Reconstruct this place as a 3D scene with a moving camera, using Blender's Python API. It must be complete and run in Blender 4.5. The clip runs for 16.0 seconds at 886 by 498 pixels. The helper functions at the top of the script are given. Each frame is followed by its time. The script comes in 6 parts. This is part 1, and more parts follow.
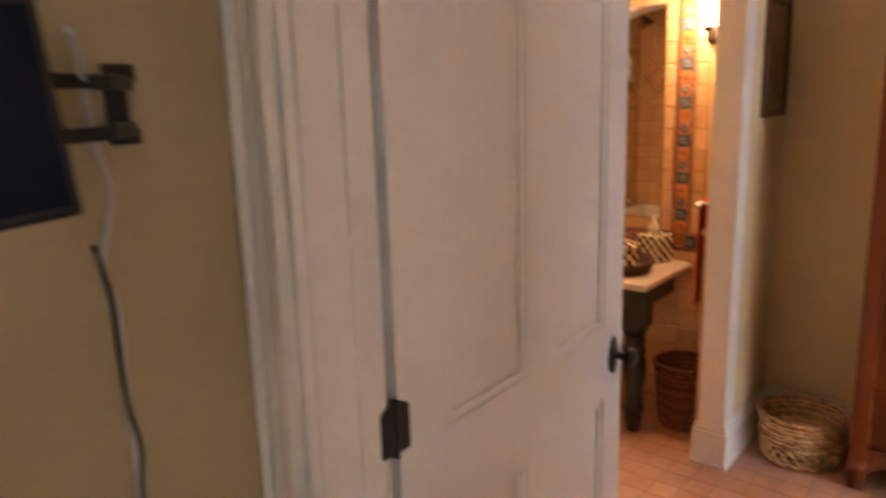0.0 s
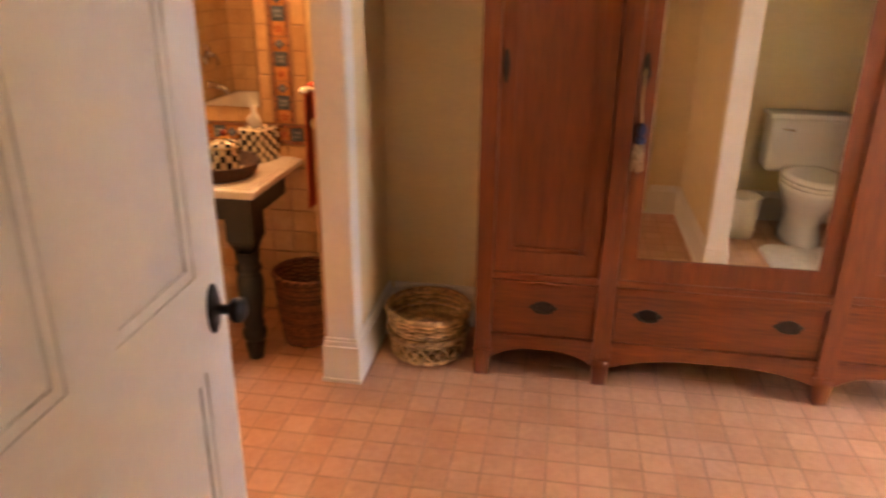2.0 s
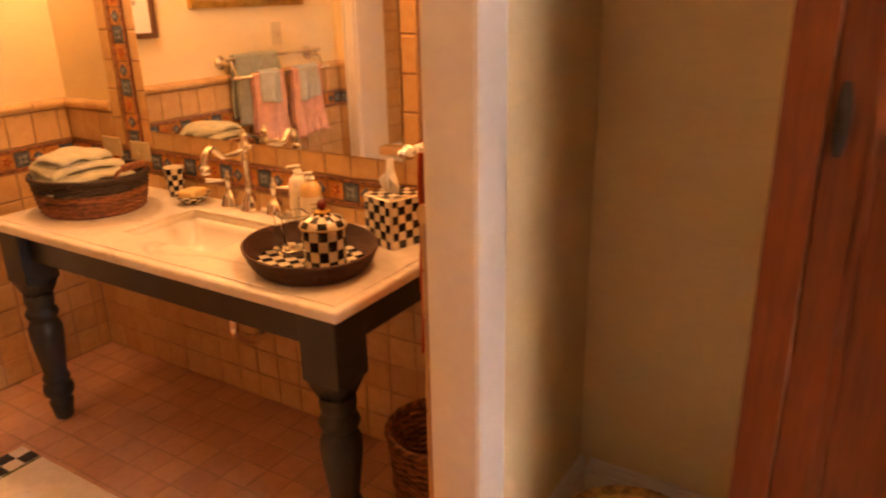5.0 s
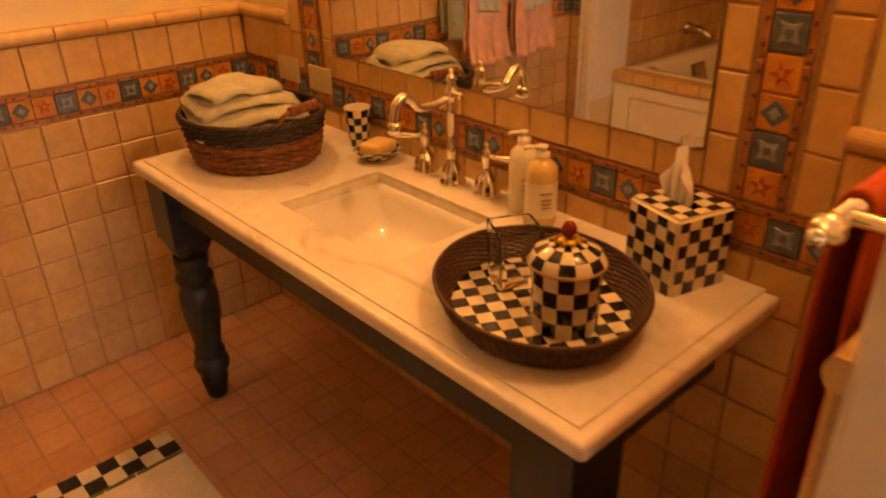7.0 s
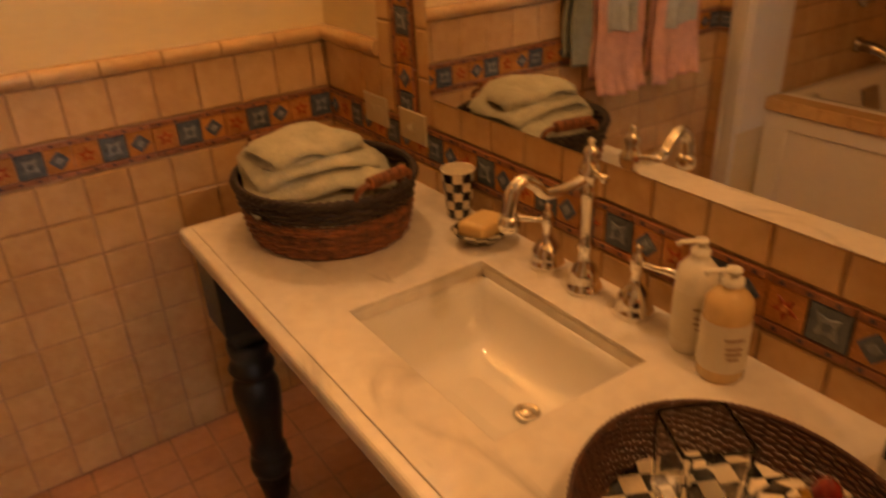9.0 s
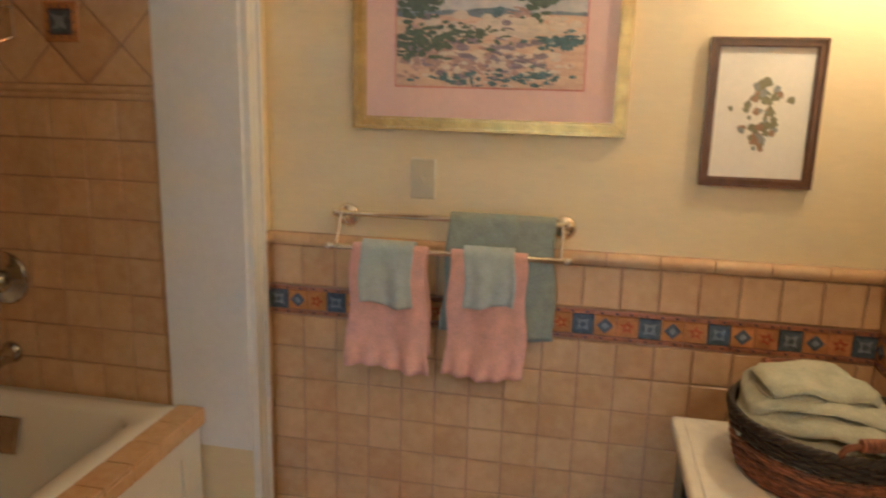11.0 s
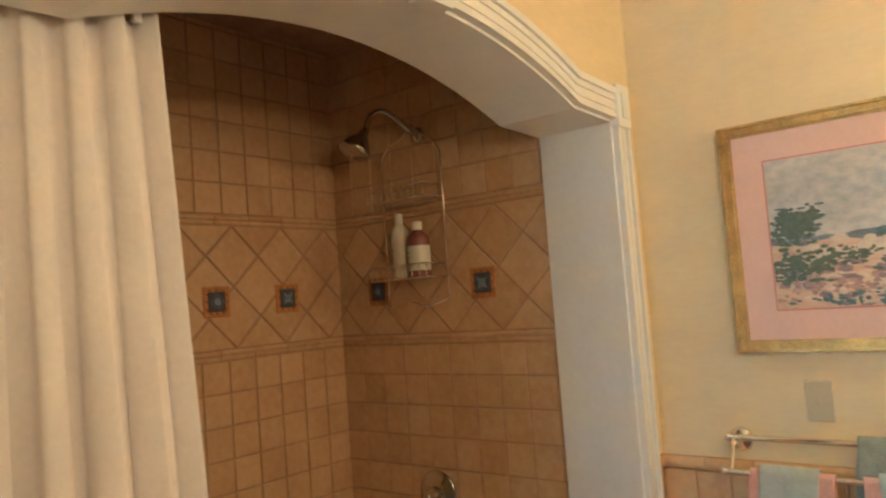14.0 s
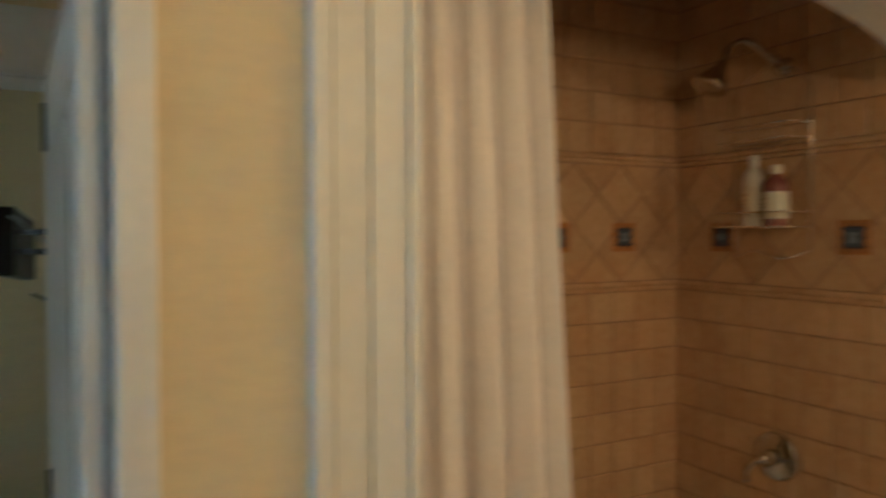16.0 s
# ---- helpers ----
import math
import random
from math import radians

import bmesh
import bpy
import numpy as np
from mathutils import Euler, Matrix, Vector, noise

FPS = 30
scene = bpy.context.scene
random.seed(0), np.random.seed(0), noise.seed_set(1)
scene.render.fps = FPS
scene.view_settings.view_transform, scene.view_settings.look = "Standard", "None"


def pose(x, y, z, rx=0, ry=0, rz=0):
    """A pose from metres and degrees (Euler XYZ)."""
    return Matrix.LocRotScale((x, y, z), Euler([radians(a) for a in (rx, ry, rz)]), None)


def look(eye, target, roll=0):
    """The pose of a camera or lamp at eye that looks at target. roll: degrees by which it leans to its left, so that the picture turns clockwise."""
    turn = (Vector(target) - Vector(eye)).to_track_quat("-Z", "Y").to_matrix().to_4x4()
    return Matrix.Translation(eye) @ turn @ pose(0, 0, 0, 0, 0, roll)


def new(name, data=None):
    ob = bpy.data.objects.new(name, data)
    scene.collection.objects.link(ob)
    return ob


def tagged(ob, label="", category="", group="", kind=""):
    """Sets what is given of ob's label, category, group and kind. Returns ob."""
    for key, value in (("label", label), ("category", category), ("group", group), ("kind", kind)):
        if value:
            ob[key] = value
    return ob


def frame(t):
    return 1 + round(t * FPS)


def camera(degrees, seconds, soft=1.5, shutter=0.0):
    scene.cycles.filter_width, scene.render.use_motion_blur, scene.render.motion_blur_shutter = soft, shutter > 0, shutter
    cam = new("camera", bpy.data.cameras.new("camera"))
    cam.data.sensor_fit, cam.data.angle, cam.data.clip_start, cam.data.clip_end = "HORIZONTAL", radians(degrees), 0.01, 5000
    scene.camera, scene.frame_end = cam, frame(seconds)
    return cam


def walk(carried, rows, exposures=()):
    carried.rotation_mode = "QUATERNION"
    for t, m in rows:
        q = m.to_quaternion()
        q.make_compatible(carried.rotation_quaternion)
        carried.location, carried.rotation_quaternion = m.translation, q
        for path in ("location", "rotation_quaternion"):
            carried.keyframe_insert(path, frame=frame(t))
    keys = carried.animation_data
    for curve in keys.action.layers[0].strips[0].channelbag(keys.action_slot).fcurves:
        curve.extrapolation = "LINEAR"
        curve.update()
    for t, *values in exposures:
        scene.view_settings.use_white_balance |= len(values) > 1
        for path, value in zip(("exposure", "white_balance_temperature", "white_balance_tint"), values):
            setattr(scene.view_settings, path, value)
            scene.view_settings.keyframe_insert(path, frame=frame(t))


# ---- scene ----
cam = camera(62.6, 16.0, 2.1, 0.5)
PATH = [
    (0, (-3.697, -3.264, 1.704), (-2.201, -2.007, 1.281), -1.7),
    (0.5, (-3.547, -3.231, 1.659), (-1.904, -2.218, 1.132), -1.6),
    (1, (-3.402, -3.213, 1.647), (-1.683, -2.367, 1.072), -2.2),
    (1.5, (-3.275, -3.141, 1.621), (-1.502, -2.514, 0.94), -1.3),
    (2, (-3.141, -3.045, 1.62), (-1.301, -2.745, 0.894), 0.6),
    (2.5, (-2.993, -3.047, 1.58), (-1.143, -2.938, 0.828), -0.4),
    (3, (-2.701, -3.09, 1.592), (-0.884, -2.756, 0.825), -4.2),
    (3.2, (-2.599, -3.103, 1.596), (-0.808, -2.699, 0.802), -3.9),
    (5.3, (-1.646, -2.839, 1.48), (-0.141, -1.729, 0.771), -1.5),
    (5.5, (-1.603, -2.783, 1.495), (-0.166, -1.624, 0.726), -1.6),
    (6, (-1.453, -2.609, 1.479), (-0.128, -1.336, 0.688), -1.1),
    (6.5, (-1.328, -2.453, 1.48), (-0.069, -1.16, 0.618), -0.4),
    (7, (-1.179, -2.298, 1.459), (0.0, -0.967, 0.544), -1.5),
    (7.5, (-1.029, -2.139, 1.447), (0.033, -0.766, 0.454), -2.8),
    (8, (-0.962, -2.017, 1.43), (0.076, -0.665, 0.383), -1.4),
    (8.5, (-0.91, -1.915, 1.424), (0.163, -0.558, 0.42), -0.3),
    (9, (-0.877, -1.876, 1.453), (0.096, -0.387, 0.538), -2.9),
    (9.5, (-0.767, -1.857, 1.454), (-0.198, -0.12, 0.644), -4.4),
    (10, (-0.761, -1.887, 1.489), (-0.589, -0.029, 0.769), -2.7),
    (10.2, (-0.782, -1.915, 1.509), (-0.736, -0.017, 0.881), -1.4),
    (12.3, (-0.81, -2.209, 1.597), (-1.721, -0.455, 1.292), 0.6),
    (12.5, (-0.789, -2.212, 1.614), (-1.788, -0.499, 1.351), 0.7),
    (13, (-0.769, -2.225, 1.622), (-1.918, -0.592, 1.5), -0.4),
    (13.5, (-0.76, -2.249, 1.642), (-1.943, -0.637, 1.673), -2.9),
    (14, (-0.767, -2.279, 1.646), (-2.013, -0.721, 1.787), -4.2),
    (14.5, (-0.749, -2.29, 1.638), (-2.085, -0.817, 1.848), -4.4),
    (15, (-0.755, -2.292, 1.639), (-2.182, -0.905, 1.835), -3.0),
    (15.5, (-0.781, -2.315, 1.641), (-2.33, -1.054, 1.742), -1.2),
    (15.8, (-0.809, -2.338, 1.688), (-2.48, -1.24, 1.7), -0.5),
    (16, (-0.865, -2.374, 1.72), (-2.634, -1.442, 1.675), -0.2),
]
EXPOSURES = [
    (0.0, 0.32, 5900, 28), (1.0, 0.38, 6100, 30), (2.0, 0.63, 6600, 31), (3.0, 0.74, 7000, 32), (5.5, 0.33, 8500, 42), (6.5, -0.03, 9600, 40),
    (7.0, -0.15, 10200, 37), (8.0, -0.6, 10500, 42), (9.0, -0.82, 7900, 27), (9.5, -0.78, 6000, 12), (10.0, -0.64, 4700, 2),
    (12.5, -0.15, 4100, -6), (14.0, 0.0, 4100, -8), (15.0, -0.02, 4050, -8), (15.5, -0.08, 4000, -8), (16.0, -0.56, 4050, -10),
]
walk(cam, [(t, look(*p)) for t, *p in PATH], EXPOSURES)

# ---- light ----
world = bpy.data.worlds.new("sky")
scene.world = world
world.use_nodes = True
wn = world.node_tree.nodes
sky = wn.new("ShaderNodeTexSky")
sky.sky_type, sky.sun_disc, sky.sun_elevation, sky.sun_rotation = "NISHITA", False, radians(38), radians(200)
wn["Background"].inputs["Strength"].default_value = 0.1
world.node_tree.links.new(sky.outputs[0], wn["Background"].inputs["Color"])


def area_lamp(name, m, sx, sy, watts, colour):
    d = bpy.data.lights.new(name, "AREA")
    d.shape, d.size, d.size_y, d.energy, d.color = "RECTANGLE", sx, sy, watts, colour
    ob = new(name, d)
    ob.matrix_world = m
    return ob


def point_lamp(name, place, watts, colour, radius):
    d = bpy.data.lights.new(name, "POINT")
    d.energy, d.color, d.shadow_soft_size = watts, colour, radius
    ob = new(name, d)
    ob.location = place
    return ob


area_lamp("window_daylight", pose(-1.15, -6.44, 1.5, -90, 0, 180) @ pose(0, 0, 0, 180, 0, 0), 1.1, 1.3, 570, (0.82, 0.9, 1.0))
area_lamp("bedroom_daylight", pose(-4.9, -6.44, 1.5, -90, 0, 180) @ pose(0, 0, 0, 180, 0, 0), 1.3, 1.3, 150, (1.0, 0.95, 0.88))
for sconce_y in (-1.945, -0.265):
    point_lamp("sconce_bulb", (-0.125, sconce_y, 2.06), 22, (1.0, 0.6, 0.27), 0.035)

# ---- materials ----


def mat(name, colour, rough=0.5, metal=0.0, vary=0.12, scale=8.0, bump=0.0, bscale=60.0, coat=0.0, piece=0.0, second=None, stretch=(1, 1, 1), spec=0.5, sss=0.0):
    """A procedural surface: colour broken up at two scales, with relief; piece: variation from object to object."""
    m = bpy.data.materials.new(name)
    m.use_nodes = True
    t = m.node_tree
    n, l = t.nodes, t.links
    b = n["Principled BSDF"]
    b.inputs["Roughness"].default_value = rough
    b.inputs["Metallic"].default_value = metal
    b.inputs["Coat Weight"].default_value = coat
    b.inputs["Specular IOR Level"].default_value = spec
    co = n.new("ShaderNodeTexCoord")
    mp = n.new("ShaderNodeMapping")
    mp.inputs["Scale"].default_value = stretch
    geo = n.new("ShaderNodeNewGeometry")
    l.new(geo.outputs["Position"], mp.inputs["Vector"])
    big, fine = n.new("ShaderNodeTexNoise"), n.new("ShaderNodeTexNoise")
    big.inputs["Scale"].default_value, big.inputs["Detail"].default_value = scale, 4
    fine.inputs["Scale"].default_value, fine.inputs["Detail"].default_value = scale * 7.3, 6
    l.new(mp.outputs[0], big.inputs["Vector"])
    l.new(mp.outputs[0], fine.inputs["Vector"])
    add = n.new("ShaderNodeMath")
    add.operation = "ADD"
    l.new(big.outputs["Fac"], add.inputs[0])
    l.new(fine.outputs["Fac"], add.inputs[1])
    last = add.outputs[0]
    if piece:
        info = n.new("ShaderNodeObjectInfo")
        isl = n.new("ShaderNodeMath")
        isl.operation = "ADD"
        l.new(info.outputs["Random"], isl.inputs[0])
        l.new(geo.outputs["Random Per Island"], isl.inputs[1])
        fr = n.new("ShaderNodeMath")
        fr.operation = "FRACT"
        l.new(isl.outputs[0], fr.inputs[0])
        k = n.new("ShaderNodeMath")
        k.operation = "MULTIPLY_ADD"
        k.inputs[1].default_value, k.inputs[2].default_value = piece, -piece / 2
        l.new(fr.outputs[0], k.inputs[0])
        s2 = n.new("ShaderNodeMath")
        s2.operation = "ADD"
        l.new(last, s2.inputs[0])
        l.new(k.outputs[0], s2.inputs[1])
        last = s2.outputs[0]
    rng = n.new("ShaderNodeMapRange")
    rng.inputs["From Min"].default_value, rng.inputs["From Max"].default_value = 0.65, 1.35
    l.new(last, rng.inputs["Value"])
    mix = n.new("ShaderNodeMix")
    mix.data_type = "RGBA"
    lo = second or tuple(c * (1 - 2.2 * vary) for c in colour)
    hi = tuple(min(0.95, c * (1 + vary)) for c in colour)
    mix.inputs[6].default_value, mix.inputs[7].default_value = (*lo, 1), (*hi, 1)
    l.new(rng.outputs[0], mix.inputs[0])
    l.new(mix.outputs[2], b.inputs["Base Color"])
    rr = n.new("ShaderNodeMapRange")
    rr.inputs["To Min"].default_value, rr.inputs["To Max"].default_value = max(0.02, rough * 0.8), min(1, rough * 1.25)
    l.new(fine.outputs["Fac"], rr.inputs["Value"])
    l.new(rr.outputs[0], b.inputs["Roughness"])
    if bump:
        bn = n.new("ShaderNodeTexNoise")
        bn.inputs["Scale"].default_value, bn.inputs["Detail"].default_value = bscale, 5
        l.new(mp.outputs[0], bn.inputs["Vector"])
        bp = n.new("ShaderNodeBump")
        bp.inputs["Strength"].default_value, bp.inputs["Distance"].default_value = bump, 0.004
        l.new(bn.outputs["Fac"], bp.inputs["Height"])
        l.new(bp.outputs[0], b.inputs["Normal"])
    return m


def wood(name, dark, light, rough=0.35, grain=(40, 40, 2.5), coat=0.3):
    m = mat(name, light, rough, scale=1.0, second=dark, stretch=grain, bump=0.08, bscale=2.0, coat=coat)
    return m


def glass(name, colour=(1, 1, 1), rough=0.02, ior=1.33):
    m = bpy.data.materials.new(name)
    m.use_nodes = True
    b = m.node_tree.nodes["Principled BSDF"]
    b.inputs["Base Color"].default_value = (*colour, 1)
    b.inputs["Transmission Weight"].default_value = 1
    b.inputs["Roughness"].default_value = rough
    b.inputs["IOR"].default_value = ior
    return m


def glow(name, colour, strength):
    m = bpy.data.materials.new(name)
    m.use_nodes = True
    b = m.node_tree.nodes["Principled BSDF"]
    b.inputs["Base Color"].default_value = (*colour, 1)
    b.inputs["Emission Color"].default_value = (*colour, 1)
    b.inputs["Emission Strength"].default_value = strength
    return m


PAINT = mat("cream_wall_paint", (0.76, 0.63, 0.37), 0.75, vary=0.03, scale=3, bump=0.25, bscale=160, stretch=(1, 1, 3.5))
# Cream taken down to olive-tan: the bedroom wall's dimness sits in the colour.
DIMPAINT = mat("dimmed_olive_tan_wall", (0.4, 0.32, 0.17), 0.75, vary=0.03, scale=3, bump=0.25, bscale=160, stretch=(1, 1, 3.5))
TRIM = mat("white_trim_paint", (0.8, 0.78, 0.73), 0.4, vary=0.025, scale=6, bump=0.04, bscale=30)
DOORWHITE = mat("white_door_paint", (0.78, 0.76, 0.73), 0.45, vary=0.02, scale=5, bump=0.05, bscale=40)
CEIL = mat("ceiling_paint", (0.78, 0.74, 0.64), 0.8, vary=0.02, scale=3, bump=0.1, bscale=120)
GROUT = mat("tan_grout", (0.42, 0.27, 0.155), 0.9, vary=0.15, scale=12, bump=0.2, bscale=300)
FGROUT = mat("floor_grout", (0.45, 0.28, 0.19), 0.9, vary=0.15, scale=9, bump=0.2, bscale=300)
TILE = mat("glazed_tan_tile", (0.62, 0.42, 0.215), 0.22, vary=0.1, scale=5, bump=0.1, bscale=22, piece=0.4, second=(0.54, 0.335, 0.155))
FTILE = mat("terracotta_floor_tile", (0.55, 0.315, 0.2), 0.45, vary=0.1, scale=5, bump=0.08, bscale=40, piece=0.4, second=(0.47, 0.25, 0.15))
BTILE = mat("amber_border_tile", (0.55, 0.25, 0.08), 0.25, vary=0.18, scale=30, bump=0.15, bscale=50, piece=0.3)
BLUE = mat("blue_glaze", (0.11, 0.14, 0.18), 0.22, vary=0.25, scale=60, bump=0.15, bscale=120)
PALE = mat("pale_blue_glaze", (0.27, 0.3, 0.34), 0.22, vary=0.25, scale=80)
RED = mat("rust_red_glaze", (0.42, 0.09, 0.03), 0.25, vary=0.2, scale=60)
LINER = mat("rust_liner_tile", (0.36, 0.15, 0.07), 0.3, vary=0.2, scale=40, piece=0.3)
DARKDOT = mat("dark_glaze", (0.06, 0.04, 0.05), 0.3)
MARBLE = mat("white_veined_marble", (0.8, 0.75, 0.66), 0.16, vary=0.03, scale=5, second=(0.68, 0.63, 0.56), coat=0.2)


def add_veins(m, colour, scale, width):
    t = m.node_tree
    n, l = t.nodes, t.links
    b = n["Principled BSDF"]
    src = b.inputs["Base Color"].links[0].from_socket
    geo = n.new("ShaderNodeNewGeometry")
    mp = n.new("ShaderNodeMapping")
    mp.inputs["Rotation"].default_value, mp.inputs["Scale"].default_value = (0, 0, 0.7), (1.0, 0.45, 1.0)
    l.new(geo.outputs["Position"], mp.inputs["Vector"])
    v = n.new("ShaderNodeTexNoise")
    v.inputs["Scale"].default_value, v.inputs["Detail"].default_value, v.inputs["Distortion"].default_value = scale, 5, 1.6
    l.new(mp.outputs[0], v.inputs["Vector"])
    d = n.new("ShaderNodeMath")
    d.operation, d.inputs[1].default_value = "SUBTRACT", 0.5
    l.new(v.outputs["Fac"], d.inputs[0])
    a = n.new("ShaderNodeMath")
    a.operation = "ABSOLUTE"
    l.new(d.outputs[0], a.inputs[0])
    r = n.new("ShaderNodeMapRange")
    r.inputs["From Max"].default_value, r.inputs["To Min"].default_value, r.inputs["To Max"].default_value = width, 0.55, 0.0
    l.new(a.outputs[0], r.inputs["Value"])
    k = n.new("ShaderNodeTexNoise")
    k.inputs["Scale"].default_value = 3.5
    l.new(geo.outputs["Position"], k.inputs["Vector"])
    kr = n.new("ShaderNodeMapRange")
    kr.inputs["From Min"].default_value, kr.inputs["From Max"].default_value = 0.48, 0.66
    l.new(k.outputs["Fac"], kr.inputs["Value"])
    f = n.new("ShaderNodeMath")
    f.operation = "MULTIPLY"
    l.new(r.outputs[0], f.inputs[0])
    l.new(kr.outputs[0], f.inputs[1])
    x = n.new("ShaderNodeMix")
    x.data_type = "RGBA"
    l.new(f.outputs[0], x.inputs[0])
    l.new(src, x.inputs[6])
    x.inputs[7].default_value = (*colour, 1)
    l.new(x.outputs[2], b.inputs["Base Color"])


add_veins(MARBLE, (0.3, 0.27, 0.23), 3.0, 0.035)
PORCELAIN = mat("white_porcelain", (0.8, 0.77, 0.7), 0.08, vary=0.01, scale=4, coat=0.5)
BLACKWOOD = mat("black_painted_wood", (0.018, 0.02, 0.022), 0.38, vary=0.2, scale=14, bump=0.06, bscale=60)
NICKEL = mat("dark_chrome", (0.55, 0.53, 0.5), 0.05, 1.0, vary=0.05, scale=20)
CHROME = mat("polished_nickel", (0.86, 0.83, 0.78), 0.06, 1.0, vary=0.03, scale=20)
BLACKIRON = mat("black_iron", (0.012, 0.012, 0.013), 0.45, vary=0.2, scale=40, bump=0.15, bscale=120)
BRONZE = mat("dark_bronze", (0.05, 0.04, 0.035), 0.4, 0.8, vary=0.2, scale=40)
MAHOG = wood("red_mahogany", (0.1, 0.02, 0.004), (0.19, 0.046, 0.007), 0.42, coat=0.0, grain=(16, 16, 1.3))
MAHOGH = wood("red_mahogany_cross", (0.1, 0.02, 0.004), (0.19, 0.046, 0.007), 0.42, coat=0.0, grain=(16, 1.3, 16))
RUSTIC = mat("brown_wicker", (0.235, 0.082, 0.028), 0.6, vary=0.35, scale=50, bump=0.3, bscale=180, piece=0.4)
DARKWICK = mat("dark_wicker", (0.035, 0.02, 0.012), 0.6, vary=0.3, scale=60, bump=0.3, bscale=180)
DARKRUST = mat("dark_red_brown_wicker", (0.075, 0.025, 0.011), 0.5, vary=0.35, scale=60, bump=0.3, bscale=200)
WILLOW = mat("honey_willow", (0.68, 0.43, 0.18), 0.55, vary=0.3, scale=40, bump=0.2, bscale=150, piece=0.5)
BLACKCHK = mat("black_enamel", (0.012, 0.012, 0.014), 0.15, vary=0.2, scale=40, coat=0.4)
WHITECHK = mat("ivory_enamel", (0.76, 0.68, 0.52), 0.18, vary=0.08, scale=30, coat=0.4)
SAGE = mat("sage_towel", (0.5, 0.49, 0.37), 0.95, vary=0.12, scale=30, bump=0.8, bscale=350)
TEAL = mat("blue_green_towel", (0.33, 0.36, 0.3), 0.95, vary=0.12, scale=30, bump=0.8, bscale=350)
AQUA = mat("pale_aqua_facecloth", (0.5, 0.55, 0.52), 0.95, vary=0.1, scale=30, bump=0.8, bscale=350)
PINK = mat("salmon_pink_towel", (0.78, 0.45, 0.36), 0.95, vary=0.1, scale=30, bump=0.8, bscale=350)
CORAL = mat("coral_red_towel", (0.5, 0.075, 0.03), 0.95, vary=0.15, scale=30, bump=0.8, bscale=300)
CURTAIN = mat("cream_curtain_cloth", (0.88, 0.82, 0.79), 0.85, vary=0.03, scale=10, bump=0.15, bscale=400)
RUG = mat("white_bath_mat_pile", (0.8, 0.75, 0.68), 0.98, vary=0.08, scale=30, bump=1.0, bscale=300)
RUGBLK = mat("black_mat_pile", (0.015, 0.015, 0.017), 0.98, vary=0.2, scale=30, bump=1.0, bscale=300)
RUGGRN = mat("green_mat_pile", (0.12, 0.14, 0.06), 0.98, vary=0.2, scale=30, bump=1.0, bscale=300)
RUGYEL = mat("yellow_mat_pile", (0.5, 0.38, 0.05), 0.98, vary=0.2, scale=30, bump=1.0, bscale=300)
GOLD = mat("gilt_frame", (0.55, 0.34, 0.08), 0.32, 0.65, vary=0.2, scale=25, bump=0.15, bscale=90)
WALNUT = wood("brown_frame_wood", (0.08, 0.035, 0.012), (0.16, 0.075, 0.03), 0.4)
PINKMAT = mat("pink_picture_mount", (0.72, 0.5, 0.42), 0.8, vary=0.03, scale=10)
ROSE = mat("rose_mount_edge", (0.55, 0.2, 0.16), 0.8, vary=0.03, scale=10)
IVORYMAT = mat("ivory_picture_mount", (0.75, 0.7, 0.6), 0.8, vary=0.03, scale=10)
PLATE = mat("almond_plastic", (0.55, 0.47, 0.3), 0.4, vary=0.02, scale=10)
BLACKTV = mat("black_plastic", (0.01, 0.01, 0.011), 0.35, vary=0.1, scale=20)
SCREEN = mat("dark_screen", (0.006, 0.009, 0.02), 0.5, vary=0.1, scale=4, spec=0.12)
GREYCABLE = mat("grey_cable", (0.45, 0.45, 0.44), 0.5, vary=0.05, scale=20)
SOAPM = mat("yellow_soap", (0.72, 0.5, 0.22), 0.4, vary=0.05, scale=20)
SOAPGREEN = mat("amber_liquid_soap", (0.68, 0.47, 0.22), 0.15, vary=0.03, scale=10, coat=0.5)
BOTTLEW = mat("ivory_plastic_bottle", (0.75, 0.7, 0.58), 0.3, vary=0.02, scale=10)
LABELM = mat("cream_paper_label", (0.72, 0.66, 0.52), 0.6, vary=0.03, scale=20)
REDSOAP = mat("red_liquid_bottle", (0.25, 0.085, 0.07), 0.15, vary=0.05, scale=10, coat=0.5)
BERRY = mat("red_glass_knob", (0.22, 0.02, 0.015), 0.15, vary=0.2, scale=60, coat=0.5)
TISSUE = mat("white_tissue", (0.82, 0.8, 0.76), 0.9, vary=0.02, scale=20)
CLEAR = glass("clear_glass")
FROST = glow("frosted_lamp_glass", (1.0, 0.6, 0.26), 9.0)
OAK = wood("bedroom_floor_oak", (0.16, 0.08, 0.03), (0.32, 0.18, 0.08), 0.35, grain=(2.5, 30, 30))
BRASSTHREAD = mat("gold_thread", (0.5, 0.36, 0.16), 0.6, vary=0.3, scale=60)

MIRROR = bpy.data.materials.new("silvered_mirror")
MIRROR.use_nodes = True
_b = MIRROR.node_tree.nodes["Principled BSDF"]
_b.inputs["Base Color"].default_value, _b.inputs["Metallic"].default_value, _b.inputs["Roughness"].default_value = (0.86, 0.85, 0.82, 1), 1, 0.015

